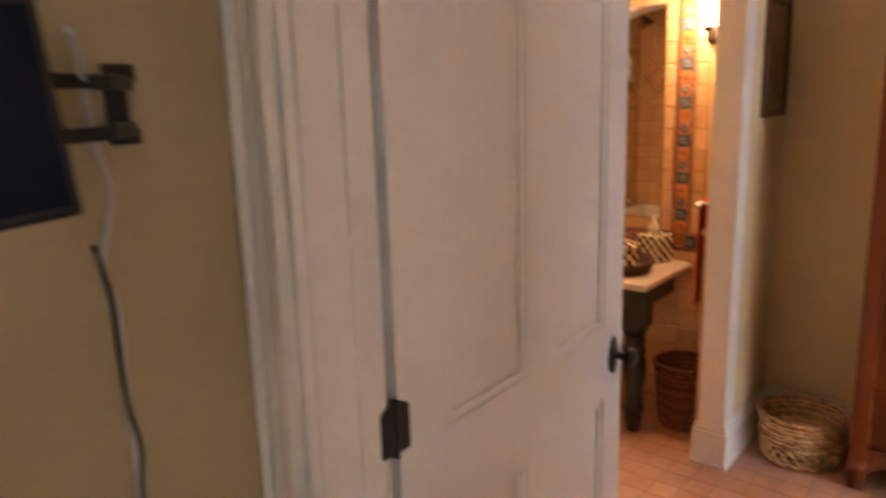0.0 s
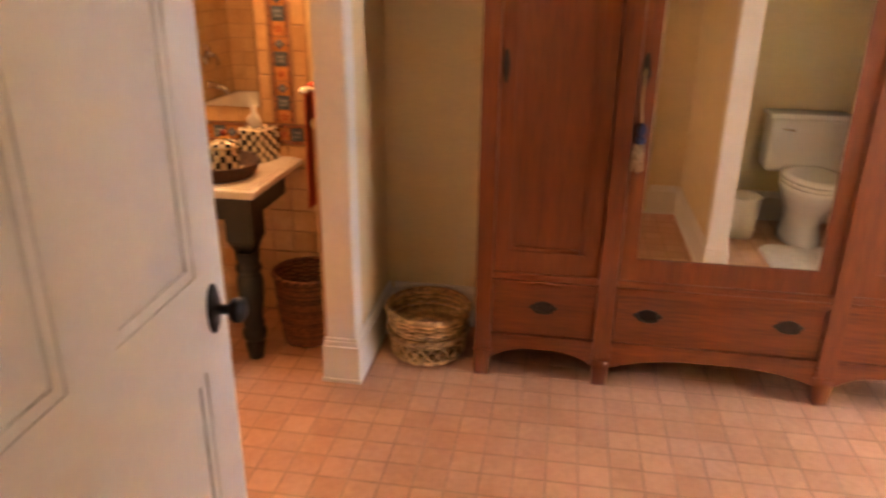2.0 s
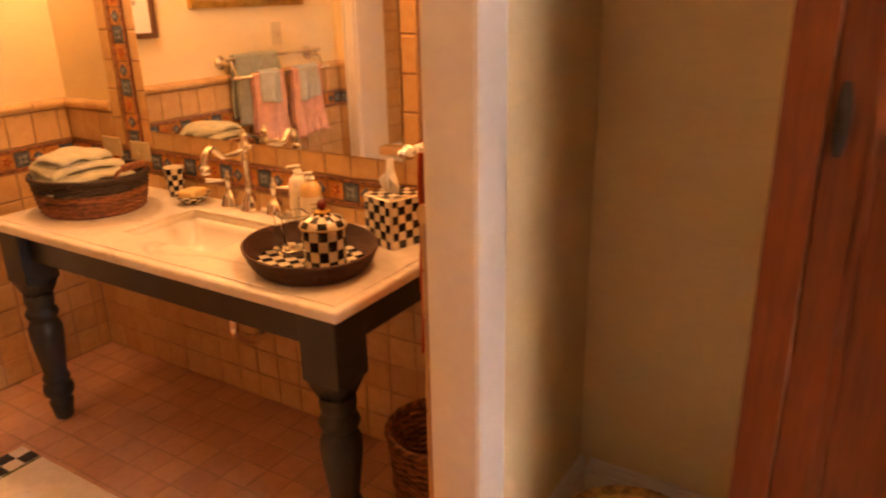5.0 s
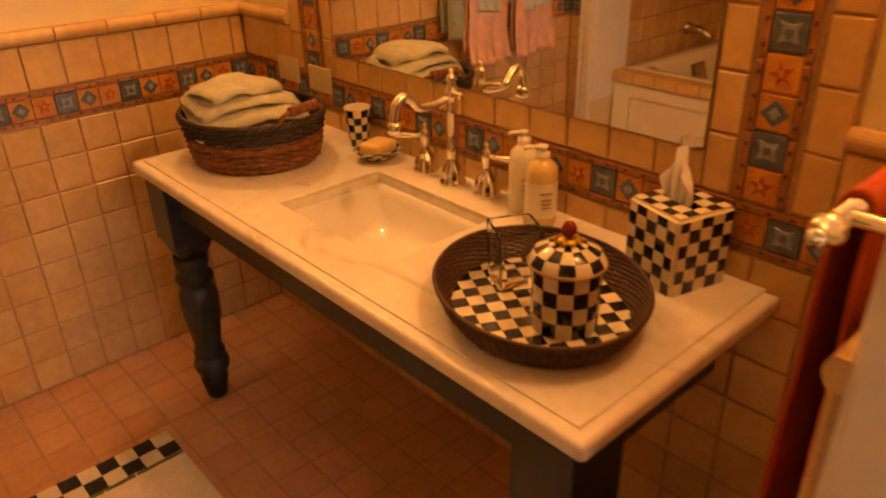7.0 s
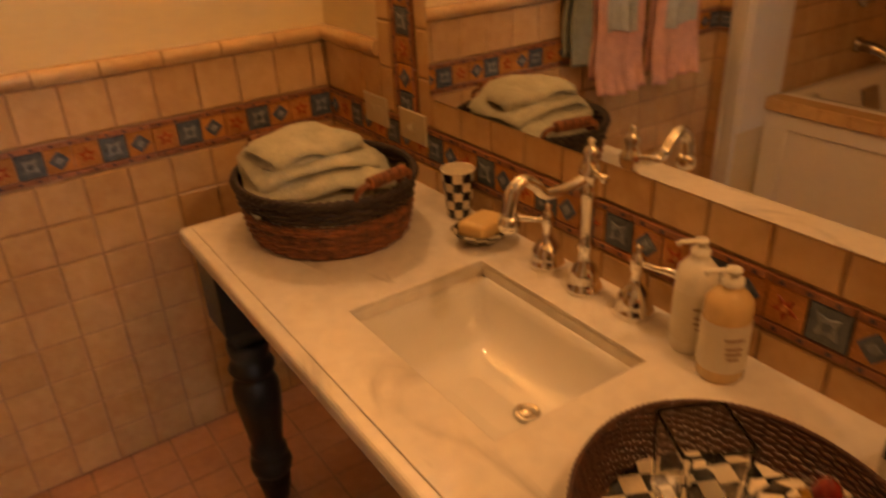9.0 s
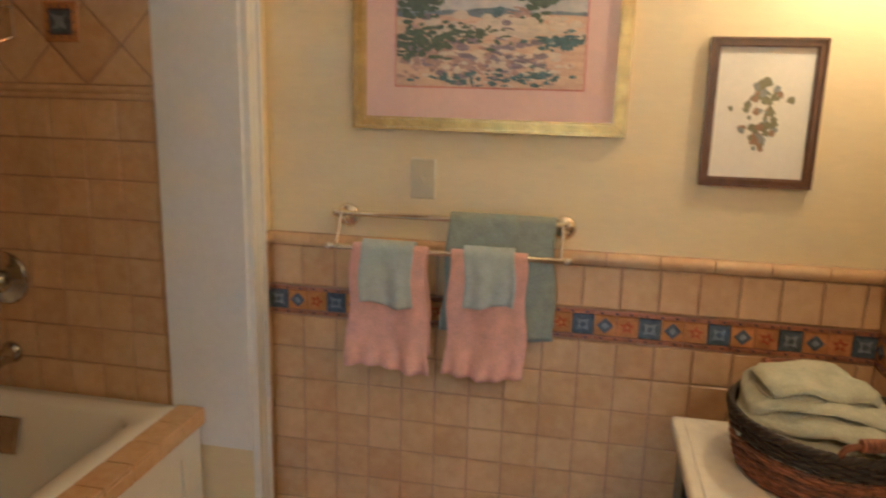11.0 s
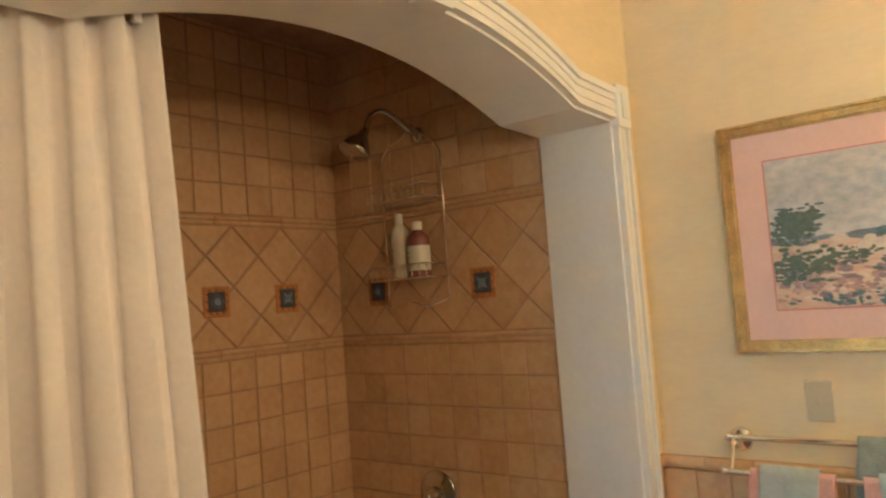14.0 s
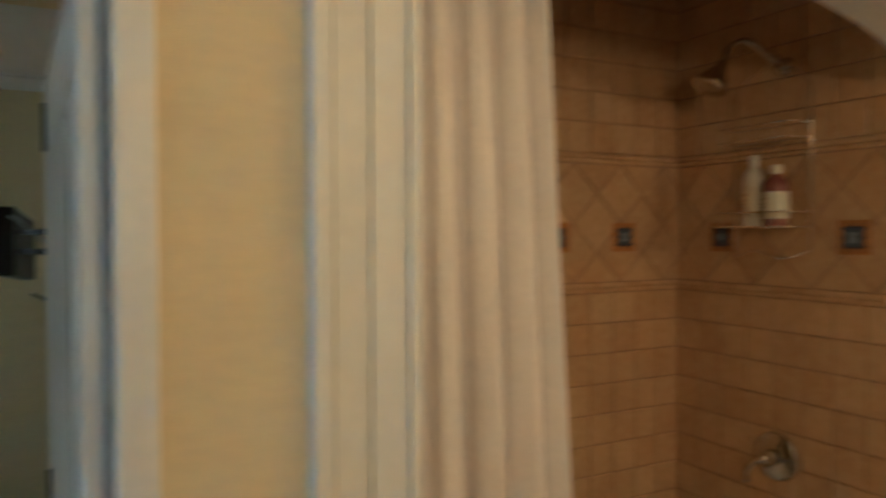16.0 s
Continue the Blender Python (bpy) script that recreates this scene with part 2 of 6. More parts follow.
# ---- mesh helpers ----


def finish(name, bm, materials, parent=None, label="", smooth=False):
    me = bpy.data.meshes.new(name)
    bm.normal_update()
    bm.to_mesh(me)
    bm.free()
    for m in materials if isinstance(materials, (list, tuple)) else [materials]:
        me.materials.append(m)
    if smooth:
        for p in me.polygons:
            p.use_smooth = True
    ob = new(name, me)
    if parent:
        ob.parent = parent
    if label:
        ob["label"] = label
    return ob


def part(name, bm, material, parent, label="", smooth=False):
    return finish(name, bm, material, parent, label, smooth)


def thing(name, label, category, place=None, group=""):
    ob = new(name)
    if place is not None:
        ob.matrix_world = place if isinstance(place, Matrix) else Matrix.Translation(place)
    return tagged(ob, label, category, group)


def structure(name, bm, material, label, category, smooth=False):
    return tagged(finish(name, bm, material, smooth=smooth), label, category, kind="structure")


def box(bm, x0, x1, y0, y1, z0, z1, bevel=0.0, seg=2, mi=0, m=None):
    r = bmesh.ops.create_cube(bm, size=1)
    vs = r["verts"]
    bmesh.ops.scale(bm, vec=(x1 - x0, y1 - y0, z1 - z0), verts=vs)
    bmesh.ops.translate(bm, vec=((x0 + x1) / 2, (y0 + y1) / 2, (z0 + z1) / 2), verts=vs)
    if m is not None:
        bmesh.ops.transform(bm, matrix=m, verts=vs)
    fs = {f for v in vs for f in v.link_faces}
    for f in fs:
        f.material_index = mi
    if bevel:
        es = list({e for v in vs for e in v.link_edges})
        q = bmesh.ops.bevel(bm, geom=es, offset=bevel, segments=seg, affect="EDGES", profile=0.6)
        for f in q["faces"]:
            f.material_index = mi


def boxes(*specs, bevel=0.0):
    bm = bmesh.new()
    for s in specs:
        box(bm, *s, bevel=bevel)
    return bm


def lathe(bm, profile, seg=24, m=None, mi=0, oval=(1, 1), cap=True):
    """Turn a list of (radius, height) round z."""
    rings = []
    for r, z in profile:
        ring = []
        for i in range(seg):
            a = 2 * math.pi * i / seg
            v = Vector((r * oval[0] * math.cos(a), r * oval[1] * math.sin(a), z))
            ring.append(bm.verts.new(m @ v if m else v))
        rings.append(ring)
    for a, b in zip(rings, rings[1:]):
        for i in range(seg):
            f = bm.faces.new((a[i], a[(i + 1) % seg], b[(i + 1) % seg], b[i]))
            f.material_index, f.smooth = mi, True
    if cap:
        for ring, rev in ((rings[0], True), (rings[-1], False)):
            f = bm.faces.new(list(reversed(ring)) if rev else ring)
            f.material_index = mi


def turned(profile, seg=24, m=None, oval=(1, 1), cap=True):
    bm = bmesh.new()
    lathe(bm, profile, seg, m, 0, oval, cap)
    return bm


def tube(bm, pts, radius, seg=8, mi=0, closed=False, cap=True):
    """A round rod along points; radius a number or one for each point."""
    pts = [Vector(p) for p in pts]
    n = len(pts)
    rad = radius if isinstance(radius, (list, tuple)) else [radius] * n
    rings, ref = [], None
    for i, p in enumerate(pts):
        a = pts[i - 1] if i or closed else p
        b = pts[(i + 1) % n] if i < n - 1 or closed else p
        d = (b - a).normalized()
        if ref is None:
            ref = d.orthogonal().normalized()
        ref = (ref - d * ref.dot(d))
        ref = ref.normalized() if ref.length > 1e-6 else d.orthogonal().normalized()
        o = d.cross(ref)
        rings.append([bm.verts.new(p + (ref * math.cos(2 * math.pi * k / seg) + o * math.sin(2 * math.pi * k / seg)) * rad[i]) for k in range(seg)])
    for i in range(n if closed else n - 1):
        a, b = rings[i], rings[(i + 1) % n]
        for k in range(seg):
            f = bm.faces.new((a[k], a[(k + 1) % seg], b[(k + 1) % seg], b[k]))
            f.material_index, f.smooth = mi, True
    if cap and not closed:
        for ring, rev in ((rings[0], True), (rings[-1], False)):
            f = bm.faces.new(list(reversed(ring)) if rev else ring)
            f.material_index = mi


def rod(pts, radius, seg=8, closed=False):
    bm = bmesh.new()
    tube(bm, pts, radius, seg, 0, closed)
    return bm


def curve_pts(ctrl, n=24):
    """Catmull-Rom through control points."""
    c = [Vector(p) for p in ctrl]
    c = [c[0] * 2 - c[1], *c, c[-1] * 2 - c[-2]]
    out = []
    k = len(c) - 3
    for i in range(n + 1):
        u = i / n * k
        j = min(int(u), k - 1)
        t = u - j
        p0, p1, p2, p3 = c[j:j + 4]
        out.append(0.5 * ((2 * p1) + (p2 - p0) * t + (2 * p0 - 5 * p1 + 4 * p2 - p3) * t * t + (3 * p1 - p0 - 3 * p2 + p3) * t ** 3))
    return out


def prism(bm, pts, depth, to_world, mi=0, chamfer=0.0):
    """A flat polygon in the plane of to_world (x, y), raised by depth along its z, with a chamfered rim."""
    c = Vector((sum(p[0] for p in pts) / len(pts), sum(p[1] for p in pts) / len(pts)))
    base = [bm.verts.new(to_world @ Vector((p[0], p[1], 0))) for p in pts]
    top = []
    for p in pts:
        d = Vector(p) - c
        q = c + d * max(0.0, 1 - chamfer * 1.3 / max(d.length, 1e-4))
        top.append(bm.verts.new(to_world @ Vector((q.x, q.y, depth))))
    mid = [bm.verts.new(to_world @ Vector((p[0], p[1], max(0.0005, depth - chamfer)))) for p in pts]
    n = len(pts)
    for lo, hi in ((base, mid), (mid, top)):
        for i in range(n):
            bm.faces.new((lo[i], lo[(i + 1) % n], hi[(i + 1) % n], hi[i])).material_index = mi
    bm.faces.new(top).material_index = mi


def clip_poly(pts, x0, x1, y0, y1):
    for ax, lim, sg in ((0, x0, 1), (0, x1, -1), (1, y0, 1), (1, y1, -1)):
        out = []
        for i, p in enumerate(pts):
            q = pts[i - 1]
            a, b = (p[ax] - lim) * sg, (q[ax] - lim) * sg
            if (a >= 0) != (b >= 0):
                k = b / (b - a)
                out.append((q[0] + (p[0] - q[0]) * k, q[1] + (p[1] - q[1]) * k))
            if a >= 0:
                out.append(p)
        pts = out
        if not pts:
            return []
    return pts


def frame_of(origin, u, v):
    u, v = Vector(u).normalized(), Vector(v).normalized()
    w = u.cross(v)
    return Matrix(((u.x, v.x, w.x, origin[0]), (u.y, v.y, w.y, origin[1]), (u.z, v.z, w.z, origin[2]), (0, 0, 0, 1)))


TILE_MESHES = {}


def tile_mesh(w, h, material, depth=0.006, chamfer=0.003):
    key = (round(w, 3), round(h, 3), material.name, depth)
    if key not in TILE_MESHES:
        bm = bmesh.new()
        prism(bm, [(-w / 2, -h / 2), (w / 2, -h / 2), (w / 2, h / 2), (-w / 2, h / 2)], depth, Matrix(), 0, chamfer)
        me = bpy.data.meshes.new("tile")
        bm.to_mesh(me)
        bm.free()
        me.materials.append(material)
        TILE_MESHES[key] = me
    return TILE_MESHES[key]


def lay_piece(me, parent, m, name="tile"):
    ob = new(name, me)
    ob.parent = parent
    ob.matrix_world = m
    return ob


def lay_tiles(parent, F, u0, u1, v0, v1, pitch, material=None, gap=0.0036, vp=None, name="tile", joined=None, depth=0.006):
    """Square tiles over a rectangle of the frame F, cut at the ends; joined: a bmesh that takes them instead."""
    material = material or TILE
    vp = vp or pitch
    nu, nv = max(1, math.ceil((u1 - u0) / pitch - 0.15)), max(1, math.ceil((v1 - v0) / vp - 0.15))
    for j in range(nv):
        for i in range(nu):
            a, b = u0 + i * pitch, min(u1, u0 + (i + 1) * pitch) if i < nu - 1 else u1
            c, d = v0 + j * vp, min(v1, v0 + (j + 1) * vp) if j < nv - 1 else v1
            w, h = b - a - gap, d - c - gap
            if w < 0.01 or h < 0.008:
                continue
            tilt = pose((a + b) / 2, (c + d) / 2, random.uniform(-0.0008, 0.0008), random.uniform(-0.35, 0.35), random.uniform(-0.35, 0.35), random.uniform(-0.4, 0.4))
            if joined is not None:
                prism(joined, [(-w / 2, -h / 2), (w / 2, -h / 2), (w / 2, h / 2), (-w / 2, h / 2)], depth, F @ tilt, 0, 0.003)
            else:
                lay_piece(tile_mesh(w, h, material, depth), parent, F @ tilt, name)


def star(n, r0, r1, turn=0.0):
    return [((r0 if k % 2 == 0 else r1) * math.cos(math.pi * k / n + turn), (r0 if k % 2 == 0 else r1) * math.sin(math.pi * k / n + turn)) for k in range(2 * n)]


def border_meshes(s):
    """Three relief tiles of the border: blue flower square, small blue diamond, rust flower."""
    out = []
    sq = lambda a: [(-a, -a), (a, -a), (a, a), (-a, a)]
    up = lambda z: Matrix.Translation((0, 0, z))
    for kind in range(3):
        bm = bmesh.new()
        h = s / 2 - 0.0015
        if kind == 0:
            prism(bm, sq(h), 0.006, Matrix(), 1, 0.002)
            prism(bm, star(4, h * 0.82, h * 0.42, math.pi / 4), 0.002, up(0.006), 2, 0.001)
            prism(bm, star(6, h * 0.3, h * 0.22), 0.0015, up(0.008), 1, 0.0005)
        elif kind == 1:
            prism(bm, sq(h), 0.006, Matrix(), 0, 0.002)
            prism(bm, star(4, h * 0.78, h * 0.58), 0.002, up(0.006), 1, 0.001)
            prism(bm, star(4, h * 0.36, h * 0.26), 0.0015, up(0.008), 2, 0.0005)
        else:
            prism(bm, sq(h), 0.006, Matrix(), 0, 0.002)
            prism(bm, star(5, h * 0.72, h * 0.3, 0.3), 0.002, up(0.006), 3, 0.001)
            prism(bm, star(5, h * 0.26, h * 0.16), 0.0015, up(0.008), 0, 0.0005)
        me = bpy.data.meshes.new("border_tile")
        bm.to_mesh(me)
        bm.free()
        for m in (BTILE, BLUE, PALE, RED):
            me.materials.append(m)
        out.append(me)
    return out


BORDER = border_meshes(0.063)
LINER_MESH = {}


def liner_mesh(w):
    key = round(w, 3)
    if key not in LINER_MESH:
        bm = bmesh.new()
        prism(bm, [(-w / 2, -0.006), (w / 2, -0.006), (w / 2, 0.006), (-w / 2, 0.006)], 0.008, Matrix(), 0, 0.003)
        for k in (-1, 0, 1):
            prism(bm, [(k * w / 3 - 0.004, -0.003), (k * w / 3 + 0.004, -0.003), (k * w / 3 + 0.004, 0.003), (k * w / 3 - 0.004, 0.003)], 0.0015, Matrix.Translation((0, 0, 0.0078)), 1, 0.0005)
        me = bpy.data.meshes.new("liner_tile")
        bm.to_mesh(me)
        bm.free()
        me.materials.append(LINER)
        me.materials.append(DARKDOT)
        LINER_MESH[key] = me
    return LINER_MESH[key]


def lay_border(parent, F, length, phase=0, stop=0.0):
    """A run of border tiles along u between two dotted liners; F's origin is the middle of its start."""
    n = int(round(length / 0.063))
    p = length / n
    for i in range(n):
        lay_piece(BORDER[(i + phase) % 3], parent, F @ Matrix.Translation(((i + 0.5) * p, 0, 0)) @ pose(0, 0, 0, 0, 0, random.choice((0, 90, 180, 270))), "border_tile")
    k = max(1, int(round(length / 0.126)))
    q = length / k
    for sgn in (-1, 1):
        for i in range(k):
            lay_piece(liner_mesh(q - 0.002), parent, F @ Matrix.Translation(((i + 0.5) * q, sgn * 0.0375, 0)), "liner_tile")


RAIL_MESH = {}


def lay_rail(parent, F, length, h=0.036, d=0.022, name="rail_tile", step=0.15, material=None):
    """A half-round capping rail in pieces along u."""
    n = max(1, int(round(length / step)))
    p = length / n
    key = (round(p, 3), h, d, (material or TILE).name)
    if key not in RAIL_MESH:
        bm = bmesh.new()
        rows = []
        prof = [(-h / 2, 0.0)] + [(-h / 2 + h * k / 6, d * (0.45 + 0.55 * math.sin(math.pi * (0.12 + 0.76 * k / 6)))) for k in range(7)] + [(h / 2, 0.0)]
        for x in (-p / 2 + 0.0015, p / 2 - 0.0015):
            rows.append([bm.verts.new((x, y, z)) for y, z in prof])
        for i in range(len(prof) - 1):
            bm.faces.new((rows[0][i], rows[1][i], rows[1][i + 1], rows[0][i + 1]))
        for r in rows:
            bm.faces.new(r)
        bmesh.ops.recalc_face_normals(bm, faces=bm.faces)
        me = bpy.data.meshes.new(name)
        bm.to_mesh(me)
        bm.free()
        me.materials.append(material or TILE)
        RAIL_MESH[key] = me
    for i in range(n):
        lay_piece(RAIL_MESH[key], parent, F @ Matrix.Translation(((i + 0.5) * p, 0, 0)), name)

# ---- structure ----
H = 2.75
XW, XA, XB = -1.749, -2.005, -3.045      # west wall, back of its arch, back of the tub recess
YN, YS = -0.155, -1.957              # the arch's jambs

floor = structure("floor", boxes((-6, 0.12, -6.5, 0.12, -0.15, -0.0018)), FGROUT, "terracotta square tile floor with tan grout", "floor")
bedroom_floor = structure("floor_bedroom", boxes((-6, -2.85, -6.5, -2.22, -0.006, 0.003)), OAK, "brown oak board floor of the dim bedroom", "floor")
ceiling = structure("ceiling", boxes((-6, 0.12, -6.5, 0.12, H, H + 0.12)), CEIL, "plain off-white painted ceiling", "ceiling")
wall_east = structure("wall_east", boxes((0, 0.12, -6.5, 0.12, 0, H)), PAINT, "cream painted wall with tan tiling round the vanity", "wall")
wall_north = structure("wall_north", boxes((XW, 0, 0, 0.12, 0, H)), PAINT, "cream painted wall above a tan tiled wainscot", "wall")
wall_south = structure("wall_south", boxes((-6, -5.6, -6.62, -6.5, 0, H), (-4.2, -1.75, -6.62, -6.5, 0, H), (-0.55, 0.12, -6.62, -6.5, 0, H), (-5.6, -4.2, -6.62, -6.5, 0, 0.8), (-5.6, -4.2, -6.62, -6.5, 2.2, H), (-1.75, -0.55, -6.62, -6.5, 0, 0.8), (-1.75, -0.55, -6.62, -6.5, 2.2, H)), PAINT, "cream painted outer wall with two windows", "wall")
wall_bedroom_west = structure("wall_bedroom_west", boxes((-6.12, -6, -6.5, -2.2, 0, H)), PAINT, "plain cream bedroom wall", "wall")


def window(name, x0, x1, z0, z1):
    w = tagged(new(name), "white framed sash window letting in daylight", "window", kind="structure")
    bm = boxes((x0, x0 + 0.06, -6.6, -6.54, z0, z1), (x1 - 0.06, x1, -6.6, -6.54, z0, z1), (x0 + 0.06, x1 - 0.06, -6.6, -6.54, z1 - 0.06, z1), (x0 + 0.06, x1 - 0.06, -6.6, -6.54, z0, z0 + 0.06), (x0 + 0.06, x1 - 0.06, -6.6, -6.55, (z0 + z1) / 2 - 0.02, (z0 + z1) / 2 + 0.02), bevel=0.004)
    part("window_frame", bm, TRIM, w)
    part("window_sill", boxes((x0 - 0.03, x1 + 0.03, -6.54, -6.44, z0 - 0.03, z0 - 0.002), bevel=0.006), TRIM, w)
    for za, zb in ((z0 + 0.06, (z0 + z1) / 2 - 0.02), ((z0 + z1) / 2 + 0.02, z1 - 0.06)):
        p = part("pane", boxes((x0 + 0.06, x1 - 0.06, -6.575, -6.571, za, zb)), CLEAR, w)
        p.visible_shadow = False


window("window_1", -1.75, -0.55, 0.8, 2.2)
window("window_2", -5.6, -4.2, 0.8, 2.2)

# the partition between the vanity and the wardrobe
bm = bmesh.new()
box(bm, -0.596, 0, -2.271, -2.157, 0, H, bevel=0.008)
partition = structure("wall_partition", bm, PAINT, "short cream wall end beside the vanity", "wall")

structure("trim_wall_end", boxes((-0.606, -0.49, -2.277, -2.152, 0, H), bevel=0.012), TRIM, "white painted casing of the short wall end", "trim")
# the west wall with its arched opening
ARCH = [(YN, 2.178)]
YC, HALF = (YN + YS) / 2, abs(YS - YN) / 2
SH = HALF - 0.245
for k in range(25):
    a = -1 + 2 * k / 24
    ARCH.append((YC + SH * -a, 2.186 + 0.128 * (1 - a * a)))
ARCH.append((YS, 2.178))


def arch_prism(bm, outline, x0, x1, mi=0):
    """A solid between x0 and x1 over a closed outline of (y, z)."""
    a = [bm.verts.new((x0, y, z)) for y, z in outline]
    b = [bm.verts.new((x1, y, z)) for y, z in outline]
    n = len(outline)
    for i in range(n):
        bm.faces.new((a[i], a[(i + 1) % n], b[(i + 1) % n], b[i])).material_index = mi
    bm.faces.new(a).material_index = mi
    bm.faces.new(b).material_index = mi


bm = bmesh.new()
for (ya, za), (yb, zb) in zip(ARCH, ARCH[1:]):
    if abs(ya - yb) > 1e-5:
        arch_prism(bm, [(ya, za), (yb, zb), (yb, H), (ya, H)], XA, XW)
box(bm, XA, XW, YN, 0.12, 0, H)
bmesh.ops.remove_doubles(bm, verts=bm.verts, dist=1e-5)
bmesh.ops.recalc_face_normals(bm, faces=bm.faces)
wall_west = structure("wall_west", bm, PAINT, "cream wall with an arched opening to the tub", "wall")
wall_tub_south = structure("wall_tub_south", boxes((-2.845, XW, -2.312, YS - 0.002, 0, H)), PAINT, "cream wall block closing the tub recess", "wall")
wall_bedroom_north = structure("wall_bedroom_north", boxes((-6, -2.847, -2.30, YS - 0.002, 0, H)), DIMPAINT, "bedroom wall carrying the television, its dimness put into the olive-tan colour", "wall")
wall_tub_back = structure("wall_tub_back", boxes((XB - 0.1, XB, YS, 0.12, 0, H)), GROUT, "tan tiled back wall of the tub recess", "wall")
wall_tub_north = structure("wall_tub_north", boxes((XB, XA - 0.004, YN + 0.008, 0.12, 0, H)), GROUT, "tan tiled faucet wall of the tub recess", "wall")
wall_door = structure("wall_door", boxes((-3.015, -2.845, -2.388, -2.302, 0, H), (-3.015, -2.845, -6.5, -3.53, 0, H), (-3.015, -2.845, -3.53, -2.388, 2.10, H)), PAINT, "cream wall with the bathroom doorway", "wall")
# Added unseen wall: stops direct window light from reaching the toilet nook.
structure("wall_light_block", boxes((-1.86, -1.76, -6.5, -4.86, 0, H)), PAINT, "added unseen cream wall keeping window light off the toilet", "wall")
structure("trim_toilet_wall_end", boxes((-1.77, -1.702, -3.988, -3.877, 0, H), bevel=0.006), TRIM, "white painted casing of the toilet wall end", "trim")
bm = bmesh.new()
box(bm, -2.845, -1.71, -3.98, -3.885, 0, H, bevel=0.006)
wall_toilet = structure("wall_toilet", bm, PAINT, "cream wall end beside the toilet", "wall")

# lining of the arch, its casing, corner beads
bm = bmesh.new()
for (ya, za), (yb, zb) in zip(ARCH, ARCH[1:]):
    if abs(ya - yb) > 1e-5:
        arch_prism(bm, [(ya, za - 0.012), (yb, zb - 0.012), (yb, zb), (ya, za)], XA - 0.002, XW + 0.002)
box(bm, XA - 0.002, XW + 0.002, YN - 0.012, YN, 0.45, 2.178)
box(bm, XA - 0.002, XW + 0.002, YS, YS + 0.012, 0.45, 2.178)
bmesh.ops.remove_doubles(bm, verts=bm.verts, dist=1e-5)
bmesh.ops.recalc_face_normals(bm, faces=bm.faces)
structure("trim_arch_lining", bm, TRIM, "white painted lining of the arched tub opening", "trim")

casing = tagged(new("trim_arch_casing"), "white fluted casing round the arched tub opening with keystone", "trim", kind="structure")


def fluted(bm, u0, u1, v0, v1, m):
    """A casing board with two grooves and a proud outer bead, in the plane of m."""
    w = u1 - u0
    for a, b, d in ((0, 0.10, 0.024), (0.10, 0.20, 0.016), (0.20, 0.46, 0.02), (0.46, 0.54, 0.014), (0.54, 0.80, 0.02), (0.80, 0.88, 0.016), (0.88, 1.0, 0.03)):
        box(bm, u0 + a * w, u0 + b * w, v0, v1, 0, d, m=m)


MW = Matrix(((0, 0, 1, XW), (1, 0, 0, 0), (0, 1, 0, 0), (0, 0, 0, 1)))   # (u, v, w) to (y, z, x)
for y0, y1 in ((YN - 0.004, YN + 0.068), (YS - 0.143, YS + 0.004)):
    bm = bmesh.new()
    if y0 < -1:
        fluted(bm, y1, y0, 0.0, 2.15, MW)
        bmesh.ops.recalc_face_normals(bm, faces=bm.faces)
    else:
        fluted(bm, y0, y1, 0.0, 2.15, MW)
    part("side_board", bm, TRIM, casing)
    bm = bmesh.new()
    box(bm, y0 - 0.006, y1 + 0.006, 2.15, 2.285, 0, 0.034, bevel=0.004, m=MW)
    box(bm, y0 + 0.016, y1 - 0.016, 2.178, 2.26, 0.034, 0.040, bevel=0.002, m=MW)
    part("corner_block", bm, TRIM, casing)
bm = bmesh.new()
for off0, off1, d in ((-0.004, 0.010, 0.026), (0.010, 0.024, 0.016), (0.024, 0.046, 0.021), (0.046, 0.054, 0.015), (0.054, 0.072, 0.021), (0.072, 0.092, 0.032)):
    for (ya, za), (yb, zb) in zip(ARCH, ARCH[1:]):
        if abs(ya - yb) > 1e-5:
            arch_prism(bm, [(ya, za + off0), (yb, zb + off0), (yb, zb + off1), (ya, za + off1)], XW, XW + d)
bmesh.ops.recalc_face_normals(bm, faces=bm.faces)
part("arch_board", bm, TRIM, casing)
bm = bmesh.new()
arch_prism(bm, [(YC - 0.05, 2.29), (YC + 0.05, 2.29), (YC + 0.075, 2.455), (YC - 0.075, 2.455)], XW, XW + 0.045)
arch_prism(bm, [(YC - 0.03, 2.31), (YC + 0.03, 2.31), (YC + 0.05, 2.435), (YC - 0.05, 2.435)], XW + 0.045, XW + 0.055)
bmesh.ops.recalc_face_normals(bm, faces=bm.faces)
part("keystone", bm, TRIM, casing)

bm = boxes((XW - 0.05, XW + 0.006, -2.320, -2.275, 0, H), bevel=0.004)
structure("trim_corner_bead", bm, TRIM, "white corner board of the tub wall", "trim")


def baseboard(name, x0, x1, y0, y1, h=0.2):
    bm = bmesh.new()
    box(bm, x0, x1, y0, y1, 0, h - 0.035, bevel=0.003)
    dx, dy = (0.005, 0.005)
    box(bm, x0 + dx, x1 - dx, y0 + dy, y1 - dy, h - 0.036, h - 0.012, bevel=0.006)
    box(bm, x0 + dx * 1.6, x1 - dx * 1.6, y0 + dy * 1.6, y1 - dy * 1.6, h - 0.014, h, bevel=0.003)
    box(bm, x0 - 0.006, x1 + 0.006, y0 - 0.006, y1 + 0.006, 0, 0.018, bevel=0.005)
    return structure(name, bm, TRIM, "tall white moulded baseboard", "baseboard")


baseboard("baseboard_partition", -0.622, 0.03, -2.292, -2.137)
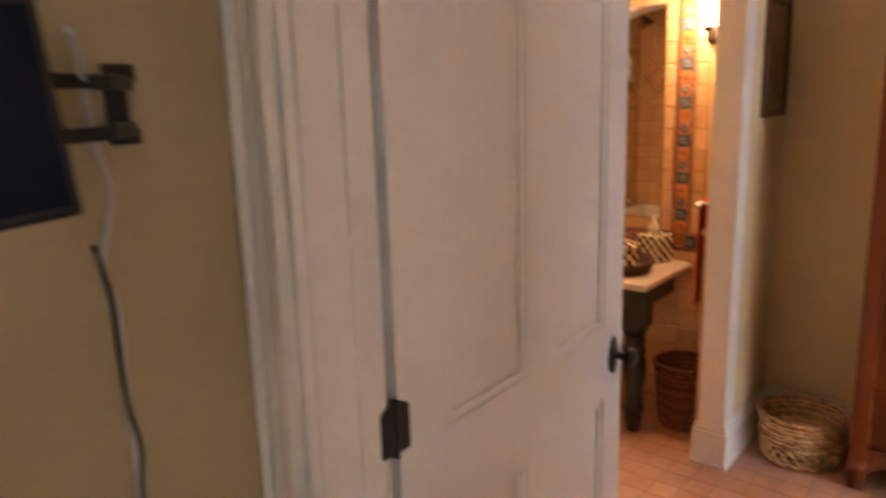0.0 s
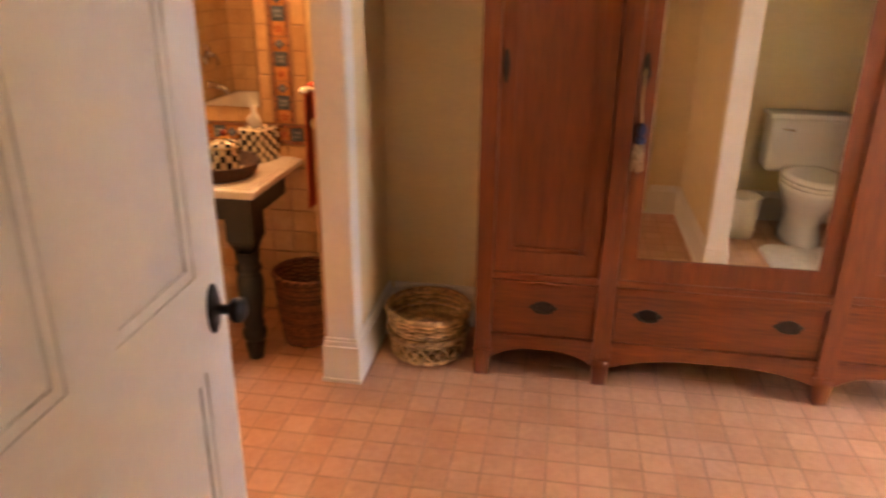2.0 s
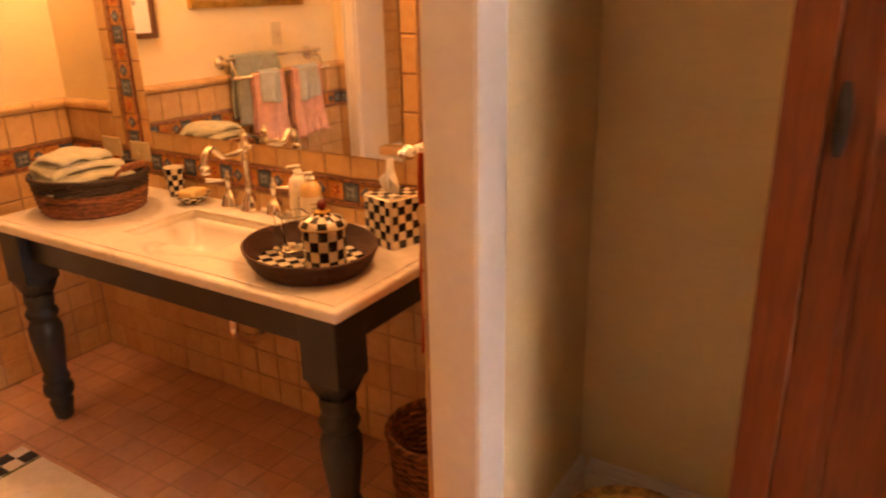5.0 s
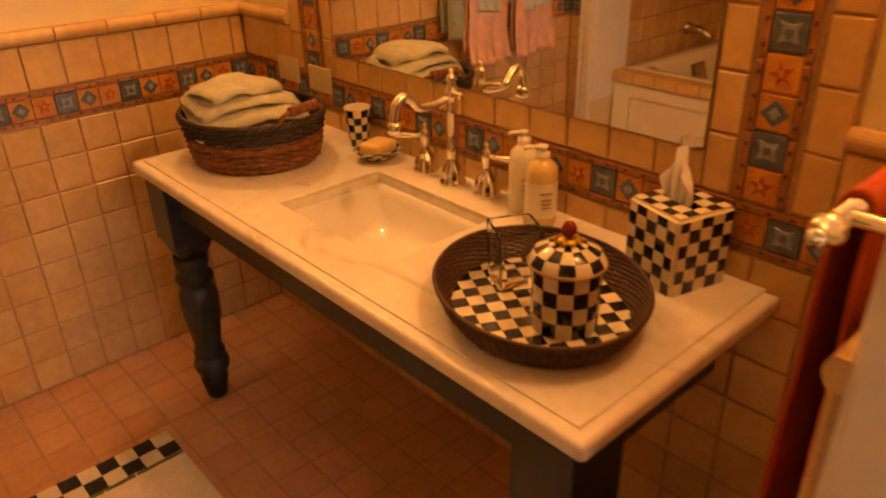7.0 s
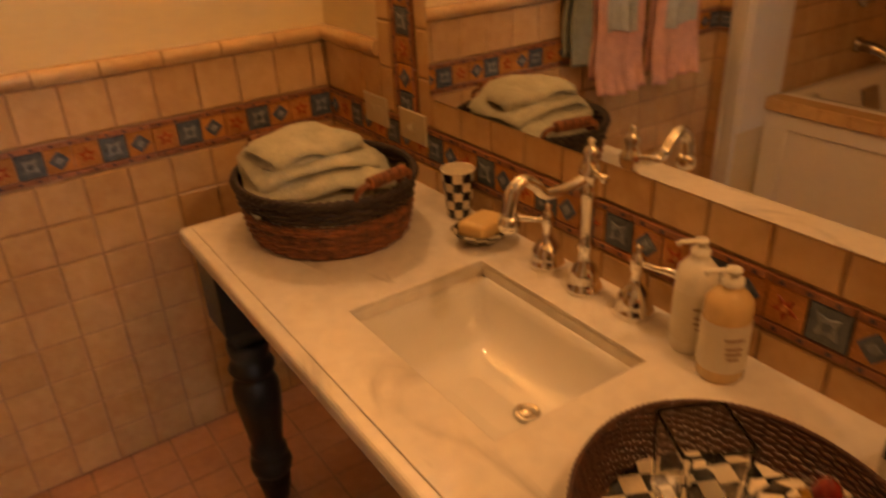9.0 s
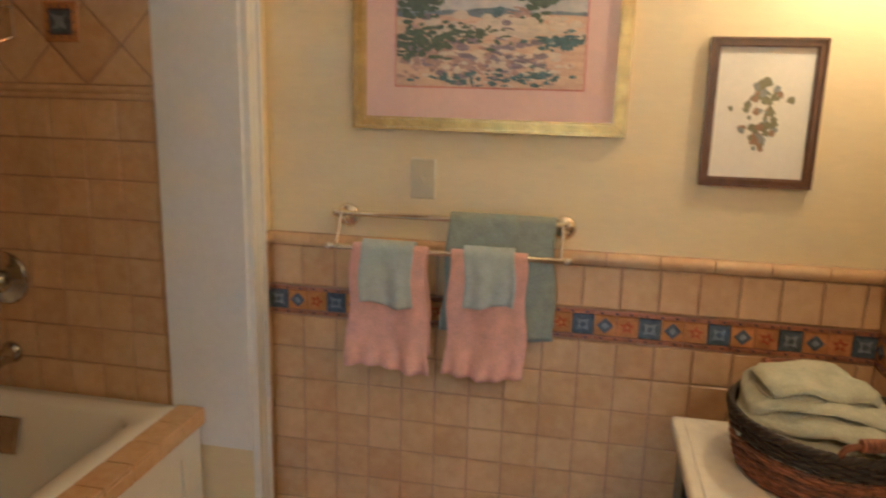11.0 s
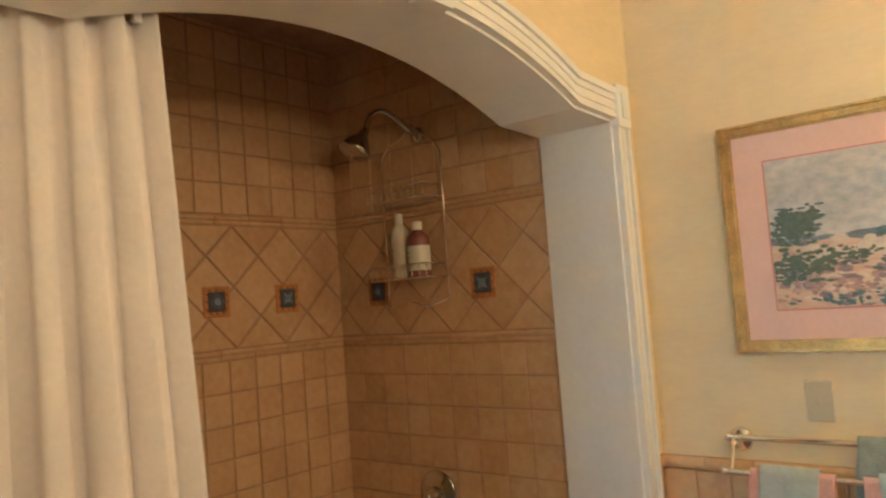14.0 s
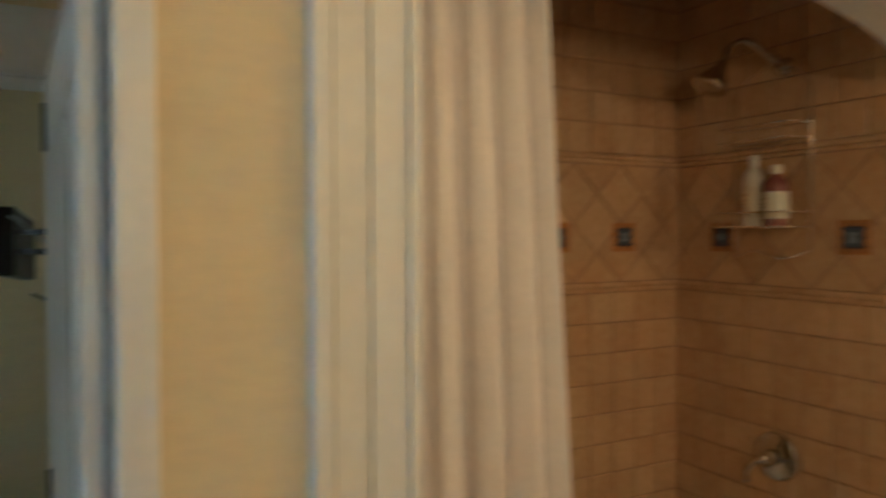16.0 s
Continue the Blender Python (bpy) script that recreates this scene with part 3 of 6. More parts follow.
baseboard("baseboard_east", -0.02, 0.03, -6.5, -2.293)
baseboard("baseboard_toilet_wall", -2.865, -1.693, -3.997, -3.868)
baseboard("baseboard_door_wall", -2.865, -2.825, -3.867, -3.67)
baseboard("baseboard_tub_wall", -2.81, XW + 0.017, -2.318, -2.11)
baseboard("baseboard_toilet_back", -2.865, -2.825, -6.5, -3.99)

# ---- the doorway and the open door ----
doorcase = tagged(new("trim_door_casing"), "white fluted casing of the bathroom doorway", "trim", kind="structure")
for side in (0, 1):
    for face in (0, 1):
        X, sx = ((-3.015, -1), (-2.845, 1))[face]
        m = Matrix(((0, 0, sx, X), (1, 0, 0, 0), (0, 1, 0, 0), (0, 0, 0, 1)))
        bm = bmesh.new()
        if side == 0:
            fluted(bm, -2.383, -2.304, 0.0, 2.09, m)
        else:
            fluted(bm, -3.517, -3.66, 0.0, 2.09, m)
        bmesh.ops.recalc_face_normals(bm, faces=bm.faces)
        part("side_board", bm, TRIM, doorcase)
for X, sx in ((-3.015, -1), (-2.845, 1)):
    m = Matrix(((0, 0, sx, X), (1, 0, 0, 0), (0, 1, 0, 0), (0, 0, 0, 1)))
    bm = bmesh.new()
    box(bm, -3.67, -2.304, 2.09, 2.25, 0, 0.024, bevel=0.004, m=m)
    bmesh.ops.recalc_face_normals(bm, faces=bm.faces)
    part("head_board", bm, TRIM, doorcase)
part("jamb", boxes((-3.017, -2.843, -2.400, -2.386, 0, 2.10), (-3.017, -2.843, -3.532, -3.518, 0, 2.10), (-3.017, -2.843, -3.518, -2.400, 2.086, 2.101), (-2.995, -2.965, -2.404, -2.398, 0, 2.086), (-2.905, -2.88, -2.404, -2.398, 0, 2.086)), TRIM, doorcase)

HINGE = Vector((-2.806, -2.397, 0))
EDGE = Vector((-1.810, -2.352, 0))
door_w = (EDGE - HINGE).length
yaw = math.degrees(math.atan2(EDGE.y - HINGE.y, EDGE.x - HINGE.x))
door = tagged(new("door_1"), "white four-panel bathroom door standing wide open", "door", kind="structure")
door.matrix_world = pose(HINGE.x, HINGE.y, 0, 0, 0, yaw)
DT = 0.03
PW = [(0.0, 0.149), (0.149, 0.459), (0.459, 0.586), (0.586, 0.876), (0.876, door_w)]
bm = bmesh.new()
z_rows = [(0.012, 0.25), (0.25, 0.835), (0.835, 1.045), (1.045, 1.93), (1.93, 2.075)]
for a, b in (PW[0], PW[2], PW[4]):
    box(bm, a, b, 0, DT, 0.012, 2.075)
for a, b in (PW[1], PW[3]):
    for c, d in (z_rows[0], z_rows[2], z_rows[4]):
        box(bm, a, b, 0, DT, c, d)
part("door_frame", bm, DOORWHITE, door)
for a, b in (PW[1], PW[3]):
    for c, d in (z_rows[1], z_rows[3]):
        bm = bmesh.new()
        box(bm, a, b, 0.011, DT - 0.011, c, d)
        for y0, y1 in ((0.0035, 0.0112), (DT - 0.0112, DT - 0.0035)):
            for q in ((a, a + 0.022, c, d), (b - 0.022, b, c, d), (a + 0.022, b - 0.022, c, c + 0.022), (a + 0.022, b - 0.022, d - 0.022, d)):
                box(bm, q[0], q[1], y0, y1, q[2], q[3], bevel=0.0025)
        part("panel", bm, DOORWHITE, door)
for sgn in (-1,):
    y = 0
    bm = turned([(0.0, 0), (0.029, 0), (0.03, 0.004), (0.026, 0.008), (0.014, 0.011), (0.011, 0.02), (0.0105, 0.034), (0.014, 0.038), (0.024, 0.043), (0.0275, 0.052), (0.0265, 0.062), (0.018, 0.069), (0.0, 0.071)], 20, pose(door_w - 0.06, y, 0.95, 90, 0, 0), cap=False)
    lathe(bm, [(0.0, 0), (0.036, 0), (0.036, 0.003), (0.03, 0.006), (0.0, 0.006)], 20, pose(door_w - 0.06, y, 0.95, 90, 0, 0) @ Matrix.Diagonal((0.85, 1.55, 1, 1)), cap=False)
    part("door_knob", bm, BLACKIRON, door, "black oval rosette and round knob", True)
for z in (0.27, 1.105, 1.97):
    bm = bmesh.new()
    for m2 in (pose(-0.012, -0.002, z, 90, 0, 0), pose(-0.012, -0.002, z, 90, 0, 0) @ Matrix.Diagonal((-1, 1, 1, 1)) @ pose(0, 0, 0, 0, 4, 0)):
        pts = [(0, -0.05), (0.034, -0.05), (0.038, -0.044), (0.038, 0.035), (0.033, 0.043), (0.022, 0.047), (0.012, 0.052), (0, 0.054)]
        prism(bm, pts, 0.003, m2, 0, 0.001)
    tube(bm, [(-0.012, -0.003, z - 0.056), (-0.012, -0.003, z + 0.056)], 0.007, 10)
    bmesh.ops.recalc_face_normals(bm, faces=bm.faces)
    part("hinge", bm, BLACKIRON, door, "black painted butt hinge")
for x in (0.70,):
    bm = rod(curve_pts([(x, DT, 1.80), (x, DT + 0.05, 1.80), (x, DT + 0.065, 1.83), (x, DT + 0.07, 1.85)], 12), 0.006)
    lathe(bm, [(0.0, 0), (0.02, 0), (0.02, 0.004), (0, 0.005)], 14, pose(x, DT, 1.80, -90, 0, 0), cap=False)
    part("coat_hook", bm, BRONZE, door, "dark bronze coat hook")

# ---- vanity table ----
VX, VY0, VY1, VZ = -0.566, -1.872, -0.336, 0.79
SX0, SX1, SY0, SY1 = -0.430, -0.142, -1.292, -0.885
vanity = thing("vanity_table", "black painted vanity table with turned legs and white marble top", "vanity", (0, 0, 0))
bm = bmesh.new()


def slab_with_hole(bm, x0, x1, y0, y1, hx0, hx1, hy0, hy1, z0, z1):
    xs, ys = (x0, hx0, hx1, x1), (y0, hy0, hy1, y1)
    for i in range(3):
        for j in range(3):
            if i == 1 and j == 1:
                continue
            box(bm, xs[i], xs[i + 1], ys[j], ys[j + 1], z0, z1)
    bmesh.ops.remove_doubles(bm, verts=bm.verts, dist=1e-5)
    dup = {}
    for f in list(bm.faces):
        k = tuple(sorted(v.index for v in f.verts))
        dup.setdefault(tuple(round(c, 4) for c in f.calc_center_median()), []).append(f)
    bmesh.ops.delete(bm, geom=[f for fs in dup.values() if len(fs) > 1 for f in fs], context="FACES")


def eased_slab(inset, z0, z1, ease):
    bm = bmesh.new()
    slab_with_hole(bm, VX + inset, -0.012, VY0 + inset, VY1 - inset, SX0, SX1, SY0, SY1, z0, z1)
    bm.normal_update()
    rim = [e for e in bm.edges if len(e.link_faces) == 2 and abs(e.calc_face_angle(0)) > 1.0 and abs(e.verts[0].co.z - z1) < 1e-4 and abs(e.verts[1].co.z - z1) < 1e-4]
    upright = [e for e in bm.edges if len(e.link_faces) == 2 and abs(e.calc_face_angle(0)) > 1.0 and abs(e.verts[0].co.z - e.verts[1].co.z) > 0.001 and e.verts[0].co.x < VX + 0.05]
    bmesh.ops.bevel(bm, geom=rim + upright, offset=ease, segments=4, affect="EDGES", profile=0.55)
    return bm


bm.free()
part("edge_slab", eased_slab(0.0, VZ - 0.03, VZ - 0.0035, 0.012), MARBLE, vanity)
bm = eased_slab(0.026, VZ - 0.004, VZ, 0.0025)
corner = part("marble_top", bm, MARBLE, vanity, "white veined marble slab with an eased ogee edge")
bm = bmesh.new()
slab_with_hole(bm, VX + 0.014, -0.014, VY0 + 0.014, VY1 - 0.014, SX0 - 0.01, SX1 + 0.01, SY0 - 0.01, SY1 + 0.01, VZ - 0.042, VZ - 0.03)
part("under_edge", bm, MARBLE, vanity)
AP = 0.105
for q in ((VX + 0.055, VX + 0.08, VY0 + 0.12, VY1 - 0.12), (-0.045, -0.02, VY0 + 0.12, VY1 - 0.12), (VX + 0.13, -0.10, VY0 + 0.055, VY0 + 0.08), (VX + 0.13, -0.10, VY1 - 0.08, VY1 - 0.055)):
    part("apron", boxes((q[0], q[1], q[2], q[3], VZ - 0.042 - AP, VZ - 0.043), bevel=0.003), BLACKWOOD, vanity)
LEG = [(0.024, 0.0), (0.031, 0.008), (0.036, 0.035), (0.041, 0.06), (0.043, 0.075), (0.036, 0.085), (0.036, 0.09), (0.05, 0.105), (0.054, 0.125), (0.05, 0.145), (0.04, 0.155), (0.047, 0.165), (0.047, 0.175), (0.039, 0.19), (0.044, 0.23), (0.052, 0.29), (0.057, 0.345), (0.056, 0.375), (0.047, 0.398), (0.043, 0.405), (0.05, 0.415), (0.056, 0.43), (0.05, 0.445), (0.042, 0.452), (0.047, 0.465), (0.05, 0.49), (0.047, 0.505)]
for x in (VX + 0.08,):
    for y in (VY0 + 0.086, VY1 - 0.08):
        bm = turned(LEG, 28, Matrix.Translation((x, y, 0)))
        box(bm, x - 0.06, x + 0.06, y - 0.06, y + 0.06, 0.56, VZ - 0.042, bevel=0.003)
        lathe(bm, [(0.047, 0.50), (0.066, 0.535), (0.078, 0.562)], 4, Matrix.Translation((x, y, 0)) @ pose(0, 0, 0, 0, 0, 45))
        part("leg", bm, BLACKWOOD, vanity)

basin = thing("sink_basin", "white rectangular porcelain basin set under the marble", "sink")
bm = bmesh.new()


def rounded_rect(cx, cy, hx, hy, r, n=6):
    out = []
    for sx, sy, a0 in ((1, 1, 0), (-1, 1, 90), (-1, -1, 180), (1, -1, 270)):
        for k in range(n + 1):
            a = radians(a0 + 90 * k / n)
            out.append((cx + sx * (hx - r) + r * math.cos(a), cy + sy * (hy - r) + r * math.sin(a)))
    return out


cx, cy = (SX0 + SX1) / 2, (SY0 + SY1) / 2
hx, hy = (SX1 - SX0) / 2 + 0.006, (SY1 - SY0) / 2 + 0.006
levels = [(0.0, VZ - 0.031, 0.03), (0.004, VZ - 0.06, 0.035), (0.02, VZ - 0.11, 0.045), (0.045, VZ - 0.135, 0.05), (0.085, VZ - 0.148, 0.05), (0.12, VZ - 0.153, 0.02)]
rings = []
for inset, z, r in levels:
    rings.append([bm.verts.new((x, y, z)) for x, y in rounded_rect(cx, cy, max(hx - inset, 0.025), max(hy - inset * 1.1, 0.06), min(r, max(hx - inset, 0.025) * 0.95))])
for a, b in zip(rings, rings[1:]):
    for i in range(len(a)):
        bm.faces.new((a[i], b[i], b[(i + 1) % len(a)], a[(i + 1) % len(a)])).smooth = True
bm.faces.new(list(reversed(rings[-1])))
bmesh.ops.recalc_face_normals(bm, faces=bm.faces)
bmesh.ops.reverse_faces(bm, faces=bm.faces)
bowl = part("bowl", bm, PORCELAIN, basin)
solid = bowl.modifiers.new("wall", "SOLIDIFY")
solid.thickness, solid.offset = 0.012, 1
bm = turned([(0.0, 0), (0.022, 0), (0.023, 0.003), (0.02, 0.005), (0.0165, 0.005), (0.0155, 0.003), (0.011, 0.006), (0.006, 0.008), (0, 0.0085)], 24, Matrix.Translation((-0.255, -1.155, VZ - 0.135)), cap=False)
part("drain", bm, CHROME, basin, "metal pop-up drain plug", True)
bm = rod(curve_pts([(-0.255, -1.155, VZ - 0.168), (-0.255, -1.155, 0.50), (-0.255, -1.155, 0.43), (-0.21, -1.155, 0.39), (-0.17, -1.155, 0.375), (-0.13, -1.155, 0.39), (-0.115, -1.155, 0.43), (-0.10, -1.155, 0.47), (-0.06, -1.155, 0.48), (-0.01, -1.155, 0.48)], 40), 0.019, 12)
lathe(bm, [(0.026, 0), (0.026, 0.03)], 16, Matrix.Translation((-0.255, -1.155, 0.49)))
lathe(bm, [(0.026, 0), (0.026, 0.03)], 16, Matrix.Translation((-0.115, -1.155, 0.43)))
part("trap_pipe", bm, CHROME, basin, "chrome drain trap", True)
for y in (-0.98, -1.19):
    bm = rod(curve_pts([(-0.05, y, 0.72), (-0.05, y, 0.6), (-0.04, y, 0.52), (-0.012, y, 0.50)], 16), 0.006)
    lathe(bm, [(0.012, 0), (0.014, 0.02), (0.012, 0.04)], 12, pose(-0.06, y, 0.50, 0, 90, 0))
    part("supply_pipe", bm, CHROME, basin, "chrome supply pipe", True)

# ---- faucet ----
faucet = thing("bridge_faucet", "polished nickel gooseneck faucet with two lever handles", "faucet", (-0.066, -1.084, VZ))
post = [(0.0, 0), (0.032, 0), (0.034, 0.006), (0.03, 0.012), (0.026, 0.02), (0.027, 0.032), (0.022, 0.045), (0.015, 0.055), (0.013, 0.075), (0.016, 0.085), (0.012, 0.095), (0.0105, 0.13), (0.013, 0.175), (0.0155, 0.195), (0.012, 0.20), (0.018, 0.212), (0.019, 0.225), (0.014, 0.235), (0.01, 0.245), (0.014, 0.255), (0.009, 0.264), (0.005, 0.268), (0.007, 0.276), (0, 0.281)]
part("post", turned(post, 24, cap=False), CHROME, faucet, "", True)
SP = Vector((-1, 0.06, 0)).normalized()
neck = [SP * a + Vector((0, 0, z)) for a, z in ((0, 0.214), (0.045, 0.205), (0.09, 0.206), (0.112, 0.226), (0.134, 0.238), (0.154, 0.225), (0.162, 0.195), (0.162, 0.176))]
bm = rod(curve_pts(neck, 40), [0.0095 + 0.004 * (k / 40) ** 2 for k in range(41)], 14)
p = SP * 0.162
lathe(bm, [(0.014, 0), (0.0175, 0.006), (0.0175, 0.02), (0.013, 0.028)], 18, Matrix.Translation((p.x, p.y, 0.161)))
part("spout", bm, CHROME, faucet, "", True)
bm = rod([(0, 0, 0.225), (-0.012, -0.035, 0.228), (-0.018, -0.05, 0.228)], [0.006, 0.005, 0.008], 10)
part("diverter", bm, CHROME, faucet, "", True)
for k, (dy, turn) in enumerate(((0.107, 40), (-0.107, -60))):
    bm = turned([(0.0, 0), (0.033, 0), (0.035, 0.005), (0.032, 0.012), (0.029, 0.022), (0.028, 0.034), (0.021, 0.046), (0.011, 0.056), (0.009, 0.075), (0.012, 0.085), (0.0125, 0.105), (0.008, 0.112), (0.005, 0.116), (0.007, 0.124), (0, 0.128)], 22, Matrix.Translation((0.008, dy, 0)), cap=False)
    a = radians(180 - turn if k == 0 else 180 + 100)
    d = Vector((math.cos(a), math.sin(a), 0))
    o = Vector((0.008, dy, 0.096))
    tube(bm, [o, o + d * 0.03, o + d * 0.06 + Vector((0, 0, 0.003)), o + d * 0.075 + Vector((0, 0, 0.004))], [0.0065, 0.0055, 0.0075, 0.009], 10)
    part("handle", bm, CHROME, faucet, "nickel lever handle on a bell base", True)

# ---- wardrobe ----
WF = -0.455                      # its front
W0 = -2.743                      # its near side, running towards -y
wardrobe = thing("wardrobe", "tall red mahogany three-door wardrobe with a mirror door and drawers", "wardrobe")
POSTS = [(-2.743, -2.810), (-3.228, -3.300), (-4.088, -4.160), (-4.57, -4.637)]
WTOP = 2.12
part("carcass", boxes((WF + 0.03, -0.03, POSTS[3][1], POSTS[0][0], 0.16, WTOP)), MAHOG, wardrobe)
bm = bmesh.new()
box(bm, WF - 0.05, -0.02, POSTS[3][1] - 0.04, W0 + 0.04, WTOP, WTOP + 0.03, bevel=0.008)
box(bm, WF - 0.075, -0.01, POSTS[3][1] - 0.065, W0 + 0.065, WTOP + 0.03, WTOP + 0.075, bevel=0.015)
part("cornice", bm, MAHOGH, wardrobe)
for ya, yb in POSTS:
    bm = bmesh.new()
    box(bm, WF - 0.006, WF + 0.06, yb, ya, 0.13, WTOP, bevel=0.004)
    part("post", bm, MAHOG, wardrobe)
    cyl = (ya + yb) / 2
    bm = bmesh.new()
    box(bm, WF - 0.012, WF + 0.066, cyl - 0.04, cyl + 0.04, 0.122, 0.134, bevel=0.004)
    lathe(bm, [(0.033, 0), (0.04, 0.01), (0.046, 0.085), (0.05, 0.122)], 4, Matrix.Translation((WF + 0.027, cyl, 0)) @ pose(0, 0, 0, 0, 0, 45))
    part("foot", bm, MAHOG, wardrobe)
for y in (-2.778, -4.605):
    part("foot", boxes((-0.10, -0.035, y - 0.03, y + 0.03, 0, 0.16), bevel=0.004), MAHOG, wardrobe)
BAYS = [(-2.810, -3.228), (-3.300, -4.088), (-4.160, -4.57)]
for bi, (ya, yb) in enumerate(BAYS):
    # arched apron under the drawer
    n, low = 14, []
    for k in range(n + 1):
        u = k / n
        low.append((ya + (yb - ya) * u, 0.085 + 0.055 * (1 - abs(2 * u - 1) ** 3)))
    bm = bmesh.new()
    for (y0, z0), (y1, z1) in zip(low, low[1:]):
        arch_prism(bm, [(y0, z0), (y1, z1), (y1, 0.19), (y0, 0.19)], WF + 0.004, WF + 0.026)
    bmesh.ops.remove_doubles(bm, verts=bm.verts, dist=1e-5)
    bmesh.ops.recalc_face_normals(bm, faces=bm.faces)
    part("apron", bm, MAHOGH, wardrobe)
    part("rail", boxes((WF - 0.002, WF + 0.03, yb, ya, 0.178, 0.202), bevel=0.003), MAHOGH, wardrobe)
    bm = bmesh.new()
    box(bm, WF - 0.004, WF + 0.03, yb, ya, 0.417, 0.437, bevel=0.003)
    box(bm, WF - 0.014, WF + 0.03, yb, ya, 0.437, 0.452, bevel=0.005)
    box(bm, WF - 0.006, WF + 0.03, yb, ya, 0.452, 0.480, bevel=0.006)
    part("moulding", bm, MAHOGH, wardrobe)
    drawer = part("drawer", boxes((WF + 0.008, WF + 0.03, yb + 0.004, ya - 0.004, 0.206, 0.414), bevel=0.003), MAHOGH, wardrobe)
    for yh in ((ya + yb) / 2,) if bi != 1 else (ya - 0.13, yb + 0.13):
        bm = bmesh.new()
        m = Matrix(((0, 0, -1, WF + 0.008), (-1, 0, 0, yh), (0, 1, 0, 0.332), (0, 0, 0, 1)))
        prism(bm, [(0.052 * math.cos(a) * (1 + 0.12 * math.cos(6 * a)), 0.026 * math.sin(a) * (1 + 0.1 * math.cos(4 * a))) for a in [2 * math.pi * k / 28 for k in range(28)]], 0.004, m, 0, 0.001)
        tube(bm, [m @ Vector(q) for q in curve_pts([(-0.036, 0.008, 0.003), (-0.034, -0.008, 0.02), (0, -0.014, 0.024), (0.034, -0.008, 0.02), (0.036, 0.008, 0.003)], 16)], 0.0045, 8)
        bmesh.ops.recalc_face_normals(bm, faces=bm.faces)
        part("drawer_pull", bm, BRONZE, drawer, "dark bronze bail pull")
    z0, z1 = 0.482, 2.08
    d = new("door")
    d.parent = wardrobe
    st = 0.062 if bi != 1 else 0.065
    bm = boxes((WF + 0.004, WF + 0.03, yb + 0.003, yb + st, z0, z1), (WF + 0.004, WF + 0.03, ya - st, ya - 0.003, z0, z1), (WF + 0.004, WF + 0.03, yb + st, ya - st, z0, z0 + 0.09), (WF + 0.004, WF + 0.03, yb + st, ya - st, z1 - 0.09, z1))
    part("door_frame", bm, MAHOG, d)
    if bi == 1:
        bm = boxes((WF + 0.010, WF + 0.016, yb + st, ya - st, z0 + 0.09, z1 - 0.09))
        part("mirror_pane", bm, MIRROR, d, "bevelled mirror glass")
    else:
        bm = bmesh.new()
        box(bm, WF + 0.014, WF + 0.024, yb + st, ya - st, z0 + 0.09, z1 - 0.09)
        for q in ((yb + st, yb + st + 0.018, z0 + 0.09, z1 - 0.09), (ya - st - 0.018, ya - st, z0 + 0.09, z1 - 0.09), (yb + st + 0.018, ya - st - 0.018, z0 + 0.09, z0 + 0.108), (yb + st + 0.018, ya - st - 0.018, z1 - 0.108, z1 - 0.09)):
            box(bm, WF + 0.0065, WF + 0.0145, *q[:2], *q[2:], bevel=0.003)
        part("door_panel", bm, MAHOG, d)
    if bi < 2:
        yk = ya - 0.022
        bm = bmesh.new()
        m = Matrix(((0, 0, -1, WF + 0.004), (-1, 0, 0, yk), (0, 1, 0, 1.285), (0, 0, 0, 1)))
        prism(bm, [(0.013 * math.cos(a), 0.062 * math.sin(a) * (1 + 0.06 * math.cos(6 * a))) for a in [2 * math.pi * k / 24 for k in range(24)]], 0.004, m, 0, 0.001)
        bmesh.ops.recalc_face_normals(bm, faces=bm.faces)
        part("key_plate", bm, BRONZE, d, "dark bronze keyhole plate")
        if bi == 1:
            bm = rod([(WF + 0.002, yk, 1.29), (WF - 0.035, yk, 1.29)], 0.004)
            tube(bm, [(WF - 0.035, yk + 0.014 * math.cos(a), 1.278 + 0.014 * math.sin(a)) for a in [2 * math.pi * k / 16 for k in range(16)]], 0.003, 6, closed=True)
            part("key", bm, BRONZE, d, "bronze key in the lock")
            tassel = thing("key_tassel", "gold and dark blue tassel hanging from the wardrobe key", "tassel", (WF - 0.035, yk, 0.03))
            part("cord", rod([(0, 0.004, 1.264), (0.002, 0.006, 1.15), (0, 0, 1.075)], 0.0035, 6), BRASSTHREAD, tassel)
            part("head", turned([(0.0, 1.078), (0.01, 1.072), (0.016, 1.06), (0.018, 1.048), (0.014, 1.034), (0.009, 1.028), (0.016, 1.022), (0.019, 1.012), (0.015, 1.0)], 16, cap=False), mat("navy_thread", (0.02, 0.022, 0.05), 0.7), tassel, "dark blue bound head", True)
            bm = bmesh.new()
            for k in range(40):
                a = random.uniform(0, 6.28)
                r = random.uniform(0.004, 0.019)
                tube(bm, [(r * 0.75 * math.cos(a), r * 0.75 * math.sin(a), 1.003), (r * 1.05 * math.cos(a), r * 1.05 * math.sin(a), 0.96), (r * 1.3 * math.cos(a), r * 1.3 * math.sin(a), random.uniform(0.895, 0.91))], 0.0022, 5)
            part("skirt", bm, mat("tan_and_grey_fringe", (0.55, 0.44, 0.28), 0.8, vary=0.4, scale=80), tassel, "fringe of tan and grey threads")

